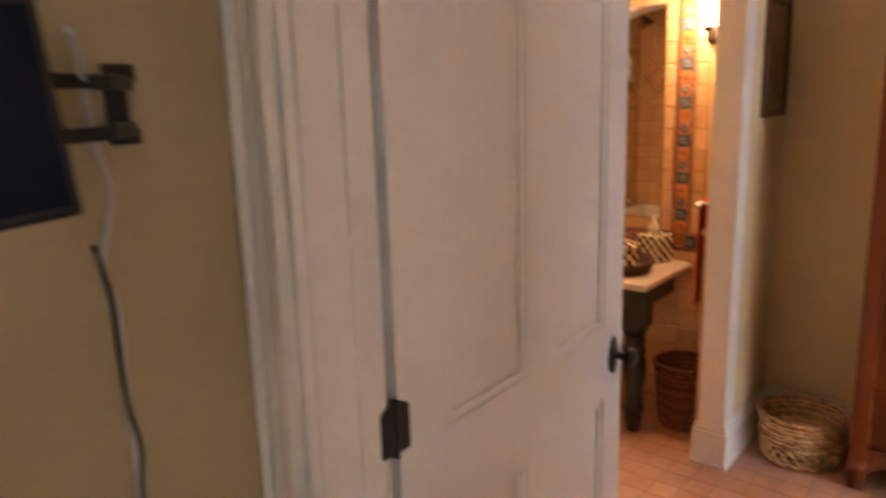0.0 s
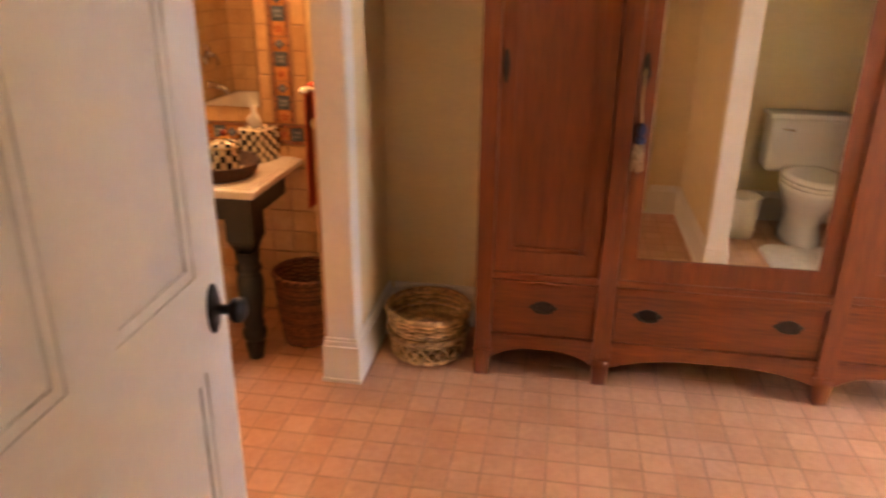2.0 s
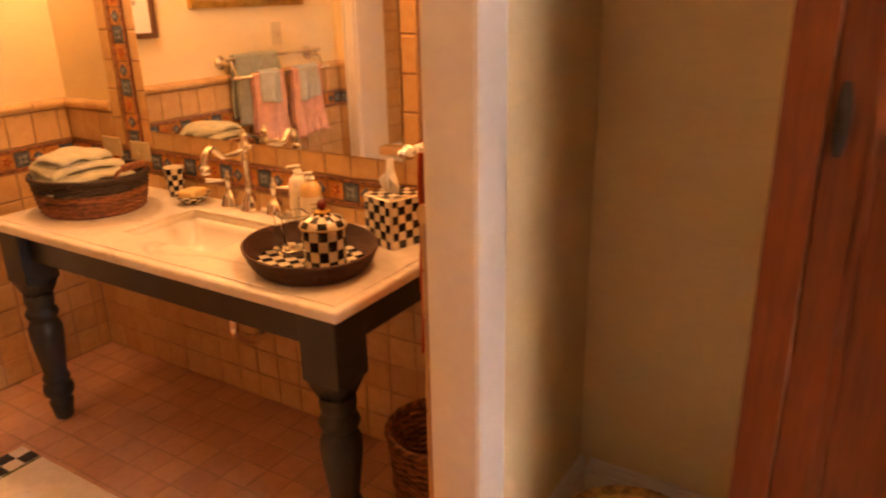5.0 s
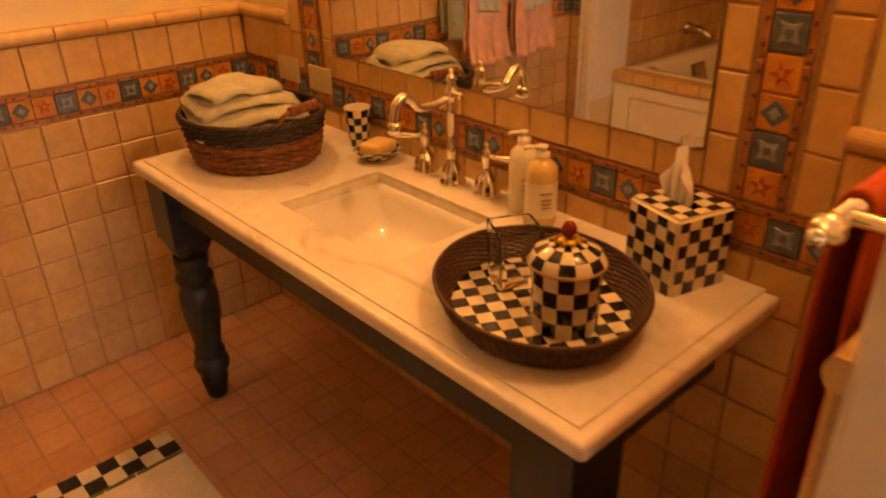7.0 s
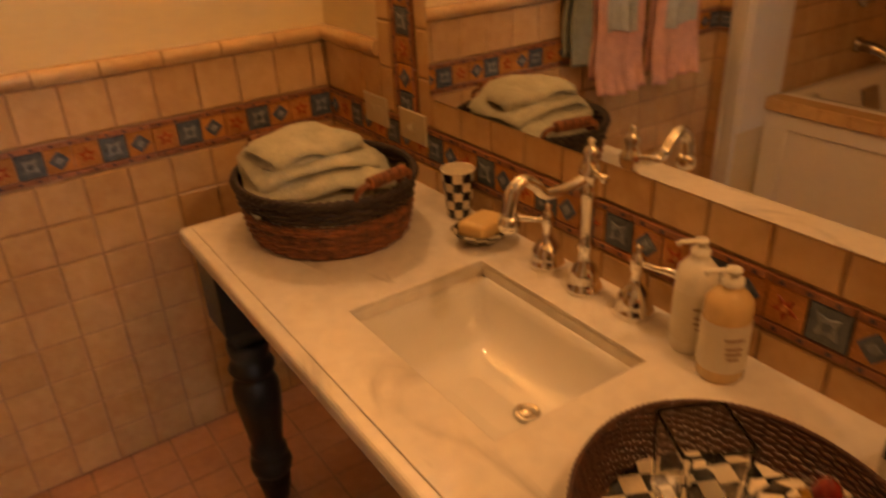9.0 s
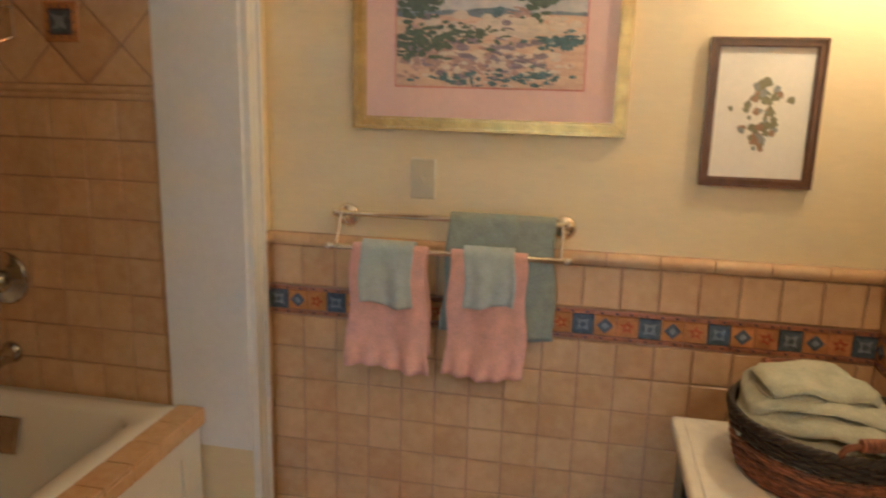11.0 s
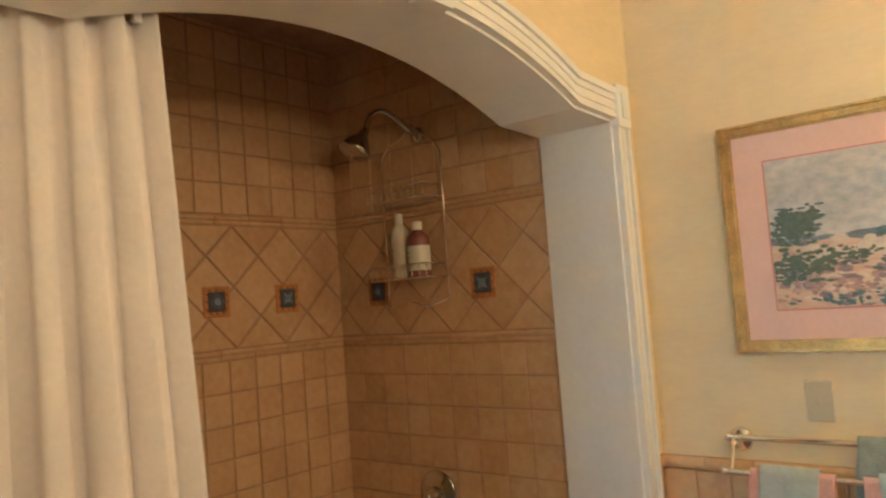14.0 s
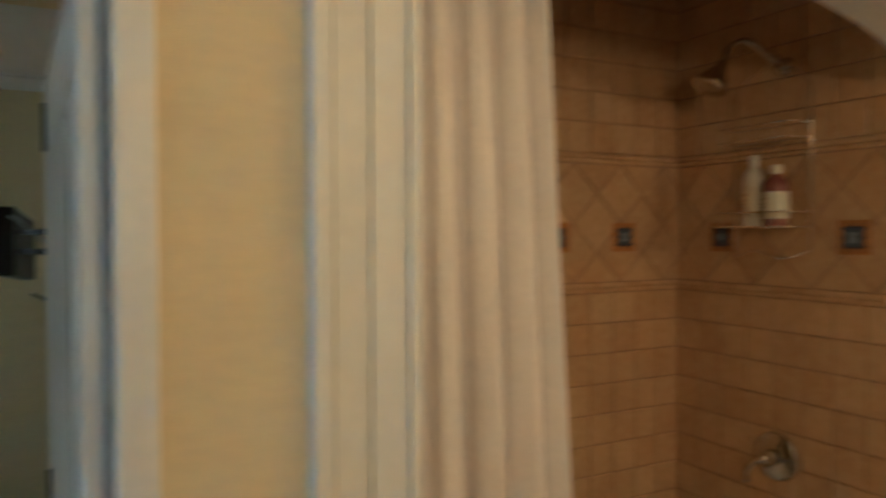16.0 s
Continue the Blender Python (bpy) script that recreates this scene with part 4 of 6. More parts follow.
# ---- tub ----
tub = thing("bathtub", "white built-in bathtub with a panelled front and tiled ledge", "bathtub")
TZ = 0.575
bm = bmesh.new()
tx0, tx1, ty0, ty1 = XB + 0.004, XA + 0.03, YS + 0.02, YN - 0.016
cx, cy, hx, hy = (tx0 + tx1) / 2, (ty0 + ty1) / 2, (tx1 - tx0) / 2, (ty1 - ty0) / 2
rings = []
for ix, iy, z, r in ((0, 0, TZ - 0.05, 0.012), (0, 0, TZ - 0.008, 0.015), (0.006, 0.006, TZ, 0.02), (0.075, 0.075, TZ, 0.09), (0.088, 0.09, TZ - 0.012, 0.1), (0.11, 0.12, TZ - 0.15, 0.13), (0.14, 0.17, TZ - 0.34, 0.16), (0.18, 0.22, TZ - 0.39, 0.16), (0.26, 0.32, TZ - 0.40, 0.1)):
    rings.append([bm.verts.new((x, y, z)) for x, y in rounded_rect(cx, cy, hx - ix, hy - iy, r, 6)])
for a, b in zip(rings, rings[1:]):
    for i in range(len(a)):
        bm.faces.new((a[i], a[(i + 1) % len(a)], b[(i + 1) % len(a)], b[i])).smooth = True
bm.faces.new(rings[-1])
bmesh.ops.recalc_face_normals(bm, faces=bm.faces)
if sum(f.normal.z * f.calc_area() for f in bm.faces) < 0:
    bmesh.ops.reverse_faces(bm, faces=bm.faces)
part("tub_shell", bm, PORCELAIN, tub, "glossy white enamel shell")
bm = bmesh.new()
prism(bm, [(-0.062, -0.055), (0.062, -0.055), (0.062, 0.055), (-0.062, 0.055)], 0.012, Matrix(((1, 0, 0, -2.52), (0, 0.3, -0.95, YN - 0.135), (0, 0.95, 0.3, 0.47), (0, 0, 0, 1))), 0, 0.004)
part("overflow_plate", bm, mat("aged_brass", (0.36, 0.26, 0.17), 0.35, 0.8, vary=0.15, scale=30), tub, "square aged brass overflow plate")
LX = XA + 0.105
bm = bmesh.new()
box(bm, LX - 0.055, LX - 0.03, YS, YN - 0.014, 0.0, TZ - 0.02)
for y0, y1 in ((YS + 0.0, YS + 0.10), (YN - 0.114, YN - 0.014)):
    box(bm, LX - 0.03, LX - 0.018, y0, y1, 0.12, TZ - 0.03, bevel=0.002)
for z0, z1 in ((0.0, 0.12), (TZ - 0.12, TZ - 0.03)):
    box(bm, LX - 0.03, LX - 0.017, YS, YN - 0.014, z0, z1, bevel=0.002)
part("front_panel", bm, TRIM, tub, "white painted panelled apron")
FL = frame_of((LX - 0.10, YS, TZ - 0.012), (0, 1, 0), (-1, 0, 0))
part("ledge_base", boxes((LX - 0.11, LX - 0.018, YS, YN - 0.014, TZ - 0.045, TZ - 0.012)), GROUT, tub)
ledge = new("ledge")
ledge.parent = tub
n = 15
for k in range(n):
    y0 = YS + (YN - 0.014 - YS) * k / n
    y1 = YS + (YN - 0.014 - YS) * (k + 1) / n
    bm = bmesh.new()
    box(bm, LX - 0.085, LX + 0.0, y0 + 0.002, y1 - 0.002, TZ - 0.011, TZ + 0.002, bevel=0.003)
    box(bm, LX - 0.016, LX + 0.002, y0 + 0.002, y1 - 0.002, TZ - 0.05, TZ - 0.010, bevel=0.004)
    part("ledge_tile", bm, TILE, ledge)

# shower fittings on the faucet wall
YF = YN - 0.002
shower = thing("shower", "chrome shower head on a curved arm", "shower")
bm = rod(curve_pts([(-2.548, YF, 2.287), (-2.555, YF - 0.05, 2.305), (-2.575, YF - 0.10, 2.35), (-2.60, YF - 0.145, 2.37), (-2.625, YF - 0.18, 2.345), (-2.635, YF - 0.195, 2.30)], 30), 0.011, 12)
lathe(bm, [(0.0, 0), (0.032, 0), (0.03, 0.006), (0.014, 0.014), (0.0, 0.014)], 20, pose(-2.548, YF, 2.287, 90, 0, 0), cap=False)
part("arm", bm, NICKEL, shower, "", True)
part("head", turned([(0.0, 0), (0.012, 0), (0.015, -0.015), (0.018, -0.025), (0.034, -0.05), (0.046, -0.075), (0.047, -0.085), (0.042, -0.089), (0.0, -0.086)], 24, pose(-2.635, YF - 0.195, 2.30, -28, 12, 0) @ Matrix.Diagonal((1.3, 1.3, 1.2, 1)), cap=False), NICKEL, shower, "", True)
valve = thing("shower_valve", "round chrome shower valve with a lever handle", "valve")
part("escutcheon", turned([(0.0, 0), (0.085, 0), (0.086, 0.004), (0.08, 0.01), (0.06, 0.013), (0.05, 0.02), (0.042, 0.022), (0.0, 0.022)], 32, pose(-2.568, YF, 0.931, 90, 0, 0), cap=False), NICKEL, valve, "", True)
bm = turned([(0.0, 0.02), (0.03, 0.02), (0.028, 0.04), (0.02, 0.05), (0.019, 0.07), (0.013, 0.08), (0, 0.082)], 24, pose(-2.568, YF, 0.931, 90, 0, 0), cap=False)
tube(bm, curve_pts([(-2.568, YF - 0.06, 0.931), (-2.60, YF - 0.065, 0.914), (-2.63, YF - 0.07, 0.874), (-2.635, YF - 0.07, 0.834)], 14), [0.009] * 10 + [0.008, 0.008, 0.009, 0.01, 0.01], 10)
part("lever", bm, NICKEL, valve, "", True)
spout = thing("tub_spout", "short polished chrome tub spout", "spout")
bm = rod(curve_pts([(-2.57, YF, 0.685), (-2.57, YF - 0.06, 0.68), (-2.57, YF - 0.11, 0.67), (-2.57, YF - 0.145, 0.645), (-2.57, YF - 0.15, 0.62)], 20), [0.026] * 8 + [0.023] * 8 + [0.02] * 5, 14)
lathe(bm, [(0.0, 0), (0.036, 0), (0.036, 0.008), (0.024, 0.02), (0.02, 0.03)], 20, pose(-2.57, YF, 0.685, 90, 0, 0), cap=False)
part("spout_body", bm, NICKEL, spout, "", True)

caddy = thing("shower_caddy", "chrome wire shower caddy hung from the shower arm", "shower caddy")
yc0, yc1 = YF - 0.03, YF - 0.035
xl, xr = -2.722, -2.422
part("hanger", rod([(xl, yc0, 1.655), (xl, yc0, 2.20)] + curve_pts([(xl, yc0, 2.20), (xl + 0.04, yc0, 2.255), (-2.60, yc0, 2.285), (-2.558, yc0 - 0.01, 2.325), (-2.515, yc0, 2.285), (xr - 0.04, yc0, 2.255), (xr, yc0, 2.20)], 30) + [(xr, yc0, 1.655)], 0.004, 8), CHROME, caddy, "", True)
for z, dpt in ((2.03, 0.10), (1.735, 0.11)):
    bm = bmesh.new()
    for zz in (z, z + 0.05):
        tube(bm, [(xl, yc0, zz), (xl + 0.01, yc0 - dpt, zz), (xr - 0.01, yc0 - dpt, zz), (xr, yc0, zz)], 0.003, 6, closed=True)
    for k in range(9):
        x = xl + 0.012 + (xr - xl - 0.024) * k / 8
        tube(bm, [(x, yc0, z), (x, yc0 - dpt, z), (x, yc0 - dpt, z + 0.05)], 0.0022, 6)
    part("wire_shelf", bm, CHROME, caddy, "", True)["kind"] = "stuff"
part("lower_rail", rod(curve_pts([(xl, yc0, 1.655), (xl + 0.06, yc0 - 0.06, 1.63), (-2.572, yc0 - 0.08, 1.655), (xr - 0.06, yc0 - 0.06, 1.63), (xr, yc0, 1.655)], 24), 0.0035, 6), CHROME, caddy, "", True)


def bottle(name, label, x, y, z, r, h, body_m, cap_m, lab=True, pump=False):
    b = thing(name, label, "bottle", (x, y, z))
    part("body", turned([(0.0, 0), (r * 0.92, 0), (r, 0.006), (r, h * 0.66), (r * 0.93, h * 0.73), (r * 0.6, h * 0.8), (r * 0.42, h * 0.83), (r * 0.42, h * 0.86), (0, h * 0.86)], 24, cap=False), body_m, b, "", True)
    if lab:
        part("label", turned([(r + 0.0006, h * 0.12), (r + 0.0006, h * 0.56)], 24, cap=False), LABELM, b, "cream paper label")
        bm = bmesh.new()
        for k, zz in enumerate((0.44, 0.36, 0.31, 0.26)):
            w = (0.9, 0.6, 0.7, 0.5)[k]
            for q in range(-5, 6):
                if abs(q) / 5 <= w:
                    a = math.atan2(-1, -0.6) + q * 0.09
                    box(bm, -0.0012, 0.0012, -r * 0.045, r * 0.045, -h * 0.008, h * 0.008, m=Matrix.Translation((math.cos(a) * (r + 0.001), math.sin(a) * (r + 0.001), h * zz)) @ pose(0, 0, 0, 0, 0, math.degrees(a)))
        part("print", bm, mat("faded_print", (0.35, 0.22, 0.14), 0.7), b)
    if pump:
        bm = turned([(r * 0.46, h * 0.85), (r * 0.46, h * 0.9), (r * 0.2, h * 0.905), (r * 0.16, h * 0.95), (r * 0.34, h * 0.955), (r * 0.32, h * 0.985), (0, h * 0.985)], 16, cap=False)
        tube(bm, [(0, 0, h * 0.97), (-r * 0.8, r * 0.5, h * 0.972), (-r * 1.0, r * 0.62, h * 0.95)], r * 0.13, 8)
        part("pump", bm, cap_m, b, "", True)
    else:
        part("cap", turned([(r * 0.46, h * 0.85), (r * 0.46, h * 0.98), (r * 0.4, h), (0, h)], 18, cap=False), cap_m, b, "", True)
    return b


bottle("shampoo_bottle", "pale cream bottle with a white cap in the caddy", -2.60, yc0 - 0.055, 1.738, 0.034, 0.245, BOTTLEW, BOTTLEW)
bottle("soap_bottle", "dark red bottle with a cream label in the caddy", -2.512, yc0 - 0.055, 1.738, 0.042, 0.205, REDSOAP, BOTTLEW)

# ---- shower curtain ----
curtain = thing("shower_curtain", "cream cloth shower curtain drawn to one side in deep folds", "curtain")
bm = bmesh.new()
NU, NV = 120, 40
grid = []
for j in range(NV + 1):
    v = j / NV
    z = 2.235 - v * 1.95
    spread = 0.405 + 0.165 * v
    row = []
    for i in range(NU + 1):
        u = i / NU
        fold = math.sin(u * 2 * math.pi * 5.2 + 0.5 * math.sin(3 * v + u * 4)) * (0.022 + 0.012 * v) + 0.006 * math.sin(u * 27 + 4 * v)
        y = YS + 0.02 + spread * u + 0.012 * math.sin(u * 2 * math.pi * 11 + 1) * (0.4 + v)
        x = XA - 0.05 + fold - 0.075 * v
        if z > 2.2:
            x += 0.0
        row.append(bm.verts.new((x, y, z + 0.01 * math.sin(u * 34))))
    grid.append(row)
for j in range(NV):
    for i in range(NU):
        bm.faces.new((grid[j][i], grid[j][i + 1], grid[j + 1][i + 1], grid[j + 1][i])).smooth = True
cl = part("cloth", bm, CURTAIN, curtain)
so = cl.modifiers.new("cloth", "SOLIDIFY")
so.thickness = 0.002
part("rod", rod([(XA - 0.045, YS + 0.001, 2.345), (XA - 0.045, YN - 0.016, 2.345)], 0.0125, 14), CHROME, curtain, "chrome curtain rod")
for k in range(6):
    y = YS + 0.03 + 0.365 * k / 5
    part("ring", rod([(XA - 0.045 + 0.022 * math.cos(a), y, 2.335 + 0.026 * math.sin(a) - 0.004) for a in [2 * math.pi * q / 18 for q in range(18)]], 0.002, 6, True), CHROME, curtain)
    part("tab", boxes((XA - 0.05, XA - 0.04, y - 0.008, y + 0.008, 2.22, 2.312)), CURTAIN, curtain)

# ---- things on the vanity ----


def ring_pts(rx, ry, z, n=48, wave=0.0, waves=0, phase=0.0):
    out = []
    for k in range(n):
        a = 2 * math.pi * k / n
        w = 1 + wave * math.cos(waves * a + phase)
        out.append((rx * w * math.cos(a), ry * w * math.sin(a), z))
    return out


def woven(parent, profile, rows, stakes, strand, material, oval=(1, 1), name="woven_wall", stake_m=None):
    """Wicker: strands that pass in and out of upright stakes, along a profile of (radius, height)."""
    def at(t):
        u = t * (len(profile) - 1)
        k = min(int(u), len(profile) - 2)
        f = u - k
        return (profile[k][0] * (1 - f) + profile[k + 1][0] * f, profile[k][1] * (1 - f) + profile[k + 1][1] * f)
    bm = bmesh.new()
    for j in range(rows):
        r, z = at((j + 0.5) / rows)
        n = stakes * 2
        tube(bm, ring_pts(r * oval[0], r * oval[1], z, n, strand * 0.8 / r, stakes / 2, math.pi * (j % 2)), strand, 6, closed=True)
    part(name, bm, material, parent)["kind"] = "stuff"
    bm = bmesh.new()
    for k in range(stakes):
        a = 2 * math.pi * (k + 0.0) / stakes
        tube(bm, [(at(t)[0] * oval[0] * math.cos(a), at(t)[0] * oval[1] * math.sin(a), at(t)[1]) for t in (0, 0.25, 0.5, 0.75, 1)], strand * 0.7, 5)
    part("stakework", bm, stake_m or material, parent)["kind"] = "stuff"


def rope_rim(parent, rx, ry, z, r, material, name="rim", twists=22):
    bm = bmesh.new()
    for k in range(3):
        pts = []
        n = 132
        for i in range(n):
            a = 2 * math.pi * i / n
            b = a * twists + 2 * math.pi * k / 3
            rr = 1 + r * 0.6 * math.cos(b) / rx
            pts.append((rx * rr * math.cos(a), ry * rr * math.sin(a), z + r * 0.6 * math.sin(b)))
        tube(bm, pts, r * 0.62, 6, closed=True)
    part(name, bm, material, parent)


def floor_disc(parent, rx, ry, z, material, name="bottom"):
    bm = bmesh.new()
    for k in range(9):
        f = (k + 0.5) / 9
        tube(bm, ring_pts(rx * f, ry * f, z, 40), rx / 19, 5, closed=True)
    box(bm, -rx * 0.6, rx * 0.6, -ry * 0.6, ry * 0.6, z - 0.003, z)
    part(name, bm, material, parent)


def folded_towel(name, label, m, lx, ly, t, material, seed):
    """A towel folded into layers with soft rounded edges."""
    ob = thing(name, label, "towel", m, "folded towels in the basket")
    layers = 2
    for k in range(layers):
        bm = bmesh.new()
        box(bm, -lx / 2, lx / 2, -ly / 2, ly / 2, k * t / layers, (k + 1) * t / layers - 0.0005)
        bmesh.ops.subdivide_edges(bm, edges=bm.edges, cuts=9, use_grid_fill=True)
        hz = t / layers / 2
        for v in bm.verts:
            ex, ey = abs(v.co.x) / (lx / 2), abs(v.co.y) / (ly / 2)
            mid = k * t / layers + hz
            pinch = 1 - 0.8 * max(ex, ey) ** 5
            v.co.z = mid + (v.co.z - mid) * pinch
            q = noise.noise(v.co * 14 + Vector((seed, k, 0)))
            q2 = noise.noise(v.co * 40 + Vector((seed, k, 3)))
            v.co.z += 0.014 * q + 0.004 * q2 - 0.05 * max(0, ex - 0.7) - 0.03 * max(0, ey - 0.75)
            cr = max(0.0, ex * ex + ey * ey - 1.25)
            v.co.x *= 1 - 0.14 * cr
            v.co.y *= 1 - 0.14 * cr
            v.co.x *= 1 + 0.03 * q
            v.co.y *= 1 + 0.03 * noise.noise(v.co * 9 + Vector((5, seed, 1)))
        for f in bm.faces:
            f.smooth = True
        part("fold", bm, material, ob)
    return ob


BK = Matrix.Translation((-0.298, -0.555, VZ)) @ pose(0, 0, 0, 0, 0, -78) @ Matrix.Diagonal((0.93, 1.0, 1.08, 1))
basket = thing("towel_basket", "oval brown wicker basket with dark rim holding folded towels", "basket", BK)
woven(basket, [(0.186, 0.006), (0.197, 0.04), (0.204, 0.075)], 10, 44, 0.004, RUSTIC, (1.0, 0.84))
woven(basket, [(0.204, 0.078), (0.210, 0.112)], 5, 44, 0.0045, DARKWICK, (1.0, 0.84), "dark_band")
rope_rim(basket, 0.211, 0.177, 0.116, 0.009, DARKWICK)
floor_disc(basket, 0.183, 0.154, 0.005, RUSTIC)
for sg in (-1, 1):
    bm = rod(curve_pts([(sg * 0.192, -0.07, 0.116), (sg * 0.205, -0.06, 0.142), (sg * 0.212, 0, 0.15), (sg * 0.205, 0.06, 0.142), (sg * 0.192, 0.07, 0.116)], 20), 0.006)
    for k in range(16):
        y = -0.042 + 0.084 * k / 15
        lathe(bm, [(0.0115, -0.003), (0.0125, 0), (0.0115, 0.003)], 10, pose(sg * 0.211, y, 0.149, 90, 0, 0))
    part("handle", bm, RUSTIC, basket, "brown wrapped loop handle")
TW = BK
folded_towel("folded_towel", "sage green folded towel lying in the wicker basket", TW @ pose(0.0, 0.0, 0.012, 0, 0, 67), 0.27, 0.20, 0.09, SAGE, 1)
folded_towel("folded_towel", "sage green folded towel lying in the wicker basket", TW @ pose(-0.008, -0.01, 0.086, 0, 2, 60), 0.31, 0.24, 0.05, SAGE, 2)
folded_towel("folded_towel", "sage green folded towel on top of the stack", TW @ pose(-0.035, -0.012, 0.130, 3, 2, 72), 0.275, 0.215, 0.032, SAGE, 3)
folded_towel("folded_towel", "sage green folded towel on top of the stack", TW @ pose(-0.045, -0.012, 0.156, 4, 3, 86), 0.225, 0.17, 0.03, SAGE, 4)


def checked_wall(r0, r1, z0, z1, cols, rows, sub=3, wall=0.0):
    bm = bmesh.new()
    n = cols * sub
    rings = []
    for j in range(rows + 1):
        f = j / rows
        r, z = r0 + (r1 - r0) * f, z0 + (z1 - z0) * f
        rings.append([bm.verts.new((r * math.cos(2 * math.pi * i / n), r * math.sin(2 * math.pi * i / n), z)) for i in range(n)])
    for j in range(rows):
        for i in range(n):
            f = bm.faces.new((rings[j][i], rings[j][(i + 1) % n], rings[j + 1][(i + 1) % n], rings[j + 1][i]))
            f.material_index = (i // sub + j) % 2
            f.smooth = True
    return bm


CHK = [WHITECHK, BLACKCHK]
cup = thing("checked_cup", "small black and ivory checked enamel tumbler", "cup", (-0.052, -0.685, VZ))
bm = checked_wall(0.026, 0.036, 0.002, 0.105, 10, 5)
lathe(bm, [(0.036, 0.105), (0.0375, 0.108), (0.035, 0.109), (0.0335, 0.106), (0.024, 0.006), (0.0, 0.005)], 30, None, 0, cap=False)
part("body", bm, CHK, cup)
dish = thing("soap_dish", "shallow black and ivory checked soap dish", "soap dish", (-0.086, -0.815, VZ))
bm = bmesh.new()
n, rings = 48, []
for j, (r, z) in enumerate(((0.03, 0.002), (0.038, 0.006), (0.052, 0.018), (0.062, 0.028), (0.064, 0.03))):
    rings.append([bm.verts.new((r * 1.05 * math.cos(2 * math.pi * i / n), r * 0.9 * math.sin(2 * math.pi * i / n), z)) for i in range(n)])
for j in range(4):
    for i in range(n):
        f = bm.faces.new((rings[j][i], rings[j][(i + 1) % n], rings[j + 1][(i + 1) % n], rings[j + 1][i]))
        f.material_index, f.smooth = (i // 3 + j) % 2, True
bm.faces.new(list(reversed(rings[0])))
d = part("body", bm, CHK, dish)
mo = d.modifiers.new("wall", "SOLIDIFY")
mo.thickness = 0.003
soap = thing("soap_bar", "rounded bar of yellow soap on the checked dish", "soap", pose(-0.086, -0.815, VZ + 0.016, 0, 4, 20))
bm = bmesh.new()
box(bm, -0.047, 0.047, -0.034, 0.034, 0, 0.034, bevel=0.014, seg=4)
part("bar", bm, SOAPM, soap, "", True)
bottle("lotion_bottle", "ivory pump bottle of hand lotion with a label", -0.060, -1.305, VZ, 0.031, 0.185, BOTTLEW, BOTTLEW, True, True)
bottle("hand_soap_bottle", "clear pump bottle of amber hand soap with label", -0.082, -1.376, VZ, 0.034, 0.175, SOAPGREEN, BOTTLEW, True, True)

tray = thing("wicker_tray", "oval dark brown wicker tray with a checked base", "tray", pose(-0.350, -1.606, VZ, 0, 0, 62) @ Matrix.Diagonal((1.0, 0.98, 1.0, 1)))
woven(tray, [(0.176, 0.004), (0.196, 0.03), (0.206, 0.056)], 14, 72, 0.0026, DARKRUST, (1.0, 0.86))
rope_rim(tray, 0.208, 0.179, 0.058, 0.0045, DARKRUST, "rim", 46)
bm = bmesh.new()
s_ = 0.029
for i in range(-7, 7):
    for j in range(-7, 7):
        pts = [(i * s_, j * s_), ((i + 1) * s_, j * s_), ((i + 1) * s_, (j + 1) * s_), (i * s_, (j + 1) * s_)]
        far_out = [math.hypot(x / 0.178, y / 0.153) for x, y in pts]
        if min(far_out) < 0.93:
            vs = [bm.verts.new((x / max(1.0, q), y / max(1.0, q), 0.0075)) for (x, y), q in zip(pts, far_out)]
            bm.faces.new(vs).material_index = (i + j) % 2
part("checked_base", bm, CHK, tray, "black and ivory checked base")
part("bottom", turned([(0.0, 0.001), (0.176, 0.001), (0.178, 0.006), (0.0, 0.0065)], 48, None, (1.0, 0.86), False), DARKRUST, tray)

can = thing("checked_canister", "black and ivory checked enamel canister with red knob lid", "canister", Matrix.Translation((-0.364, -1.672, VZ + 0.009)) @ Matrix.Diagonal((0.9, 0.9, 0.95, 1)))
bm = checked_wall(0.061, 0.063, 0.0, 0.118, 14, 4)
lathe(bm, [(0.0, 0.0005), (0.061, 0.0)], 42, None, 0, cap=False)
part("body", bm, CHK, can)
lid = new("lid")
lid.parent = can
bm = bmesh.new()
n, rings = 42, []
for r, z in ((0.069, 0.119), (0.070, 0.125), (0.058, 0.141), (0.034, 0.152), (0.018, 0.156)):
    rings.append([bm.verts.new((r * math.cos(2 * math.pi * i / n), r * math.sin(2 * math.pi * i / n), z)) for i in range(n)])
for j in range(4):
    for i in range(n):
        f = bm.faces.new((rings[j][i], rings[j][(i + 1) % n], rings[j + 1][(i + 1) % n], rings[j + 1][i]))
        f.material_index, f.smooth = ((i // 3 + j) % 2 if j else 0), True
bm.faces.new(rings[-1])
part("cover", bm, CHK, lid)
part("band", rod(ring_pts(0.069, 0.069, 0.1195, 40), 0.0016, 6, True), GOLD, lid, "thin gilt band round the lid")
bm = turned([(0.0, 0.155), (0.016, 0.156), (0.022, 0.159), (0.016, 0.163), (0.006, 0.165)], 18, cap=False)
for k in range(9):
    a = 2 * math.pi * k / 9
    lathe(bm, [(0.0, 0), (0.005, 0.001), (0.006, 0.004), (0.0, 0.007)], 8, Matrix.Translation((0.021 * math.cos(a), 0.021 * math.sin(a), 0.156)), cap=False)
part("collar", bm, GOLD, lid, "gilt leaf collar", True)
bm = turned([(0.0, 0.163), (0.008, 0.165), (0.0145, 0.174), (0.0145, 0.181), (0.009, 0.19), (0.003, 0.194), (0.0, 0.196)], 12, cap=False)
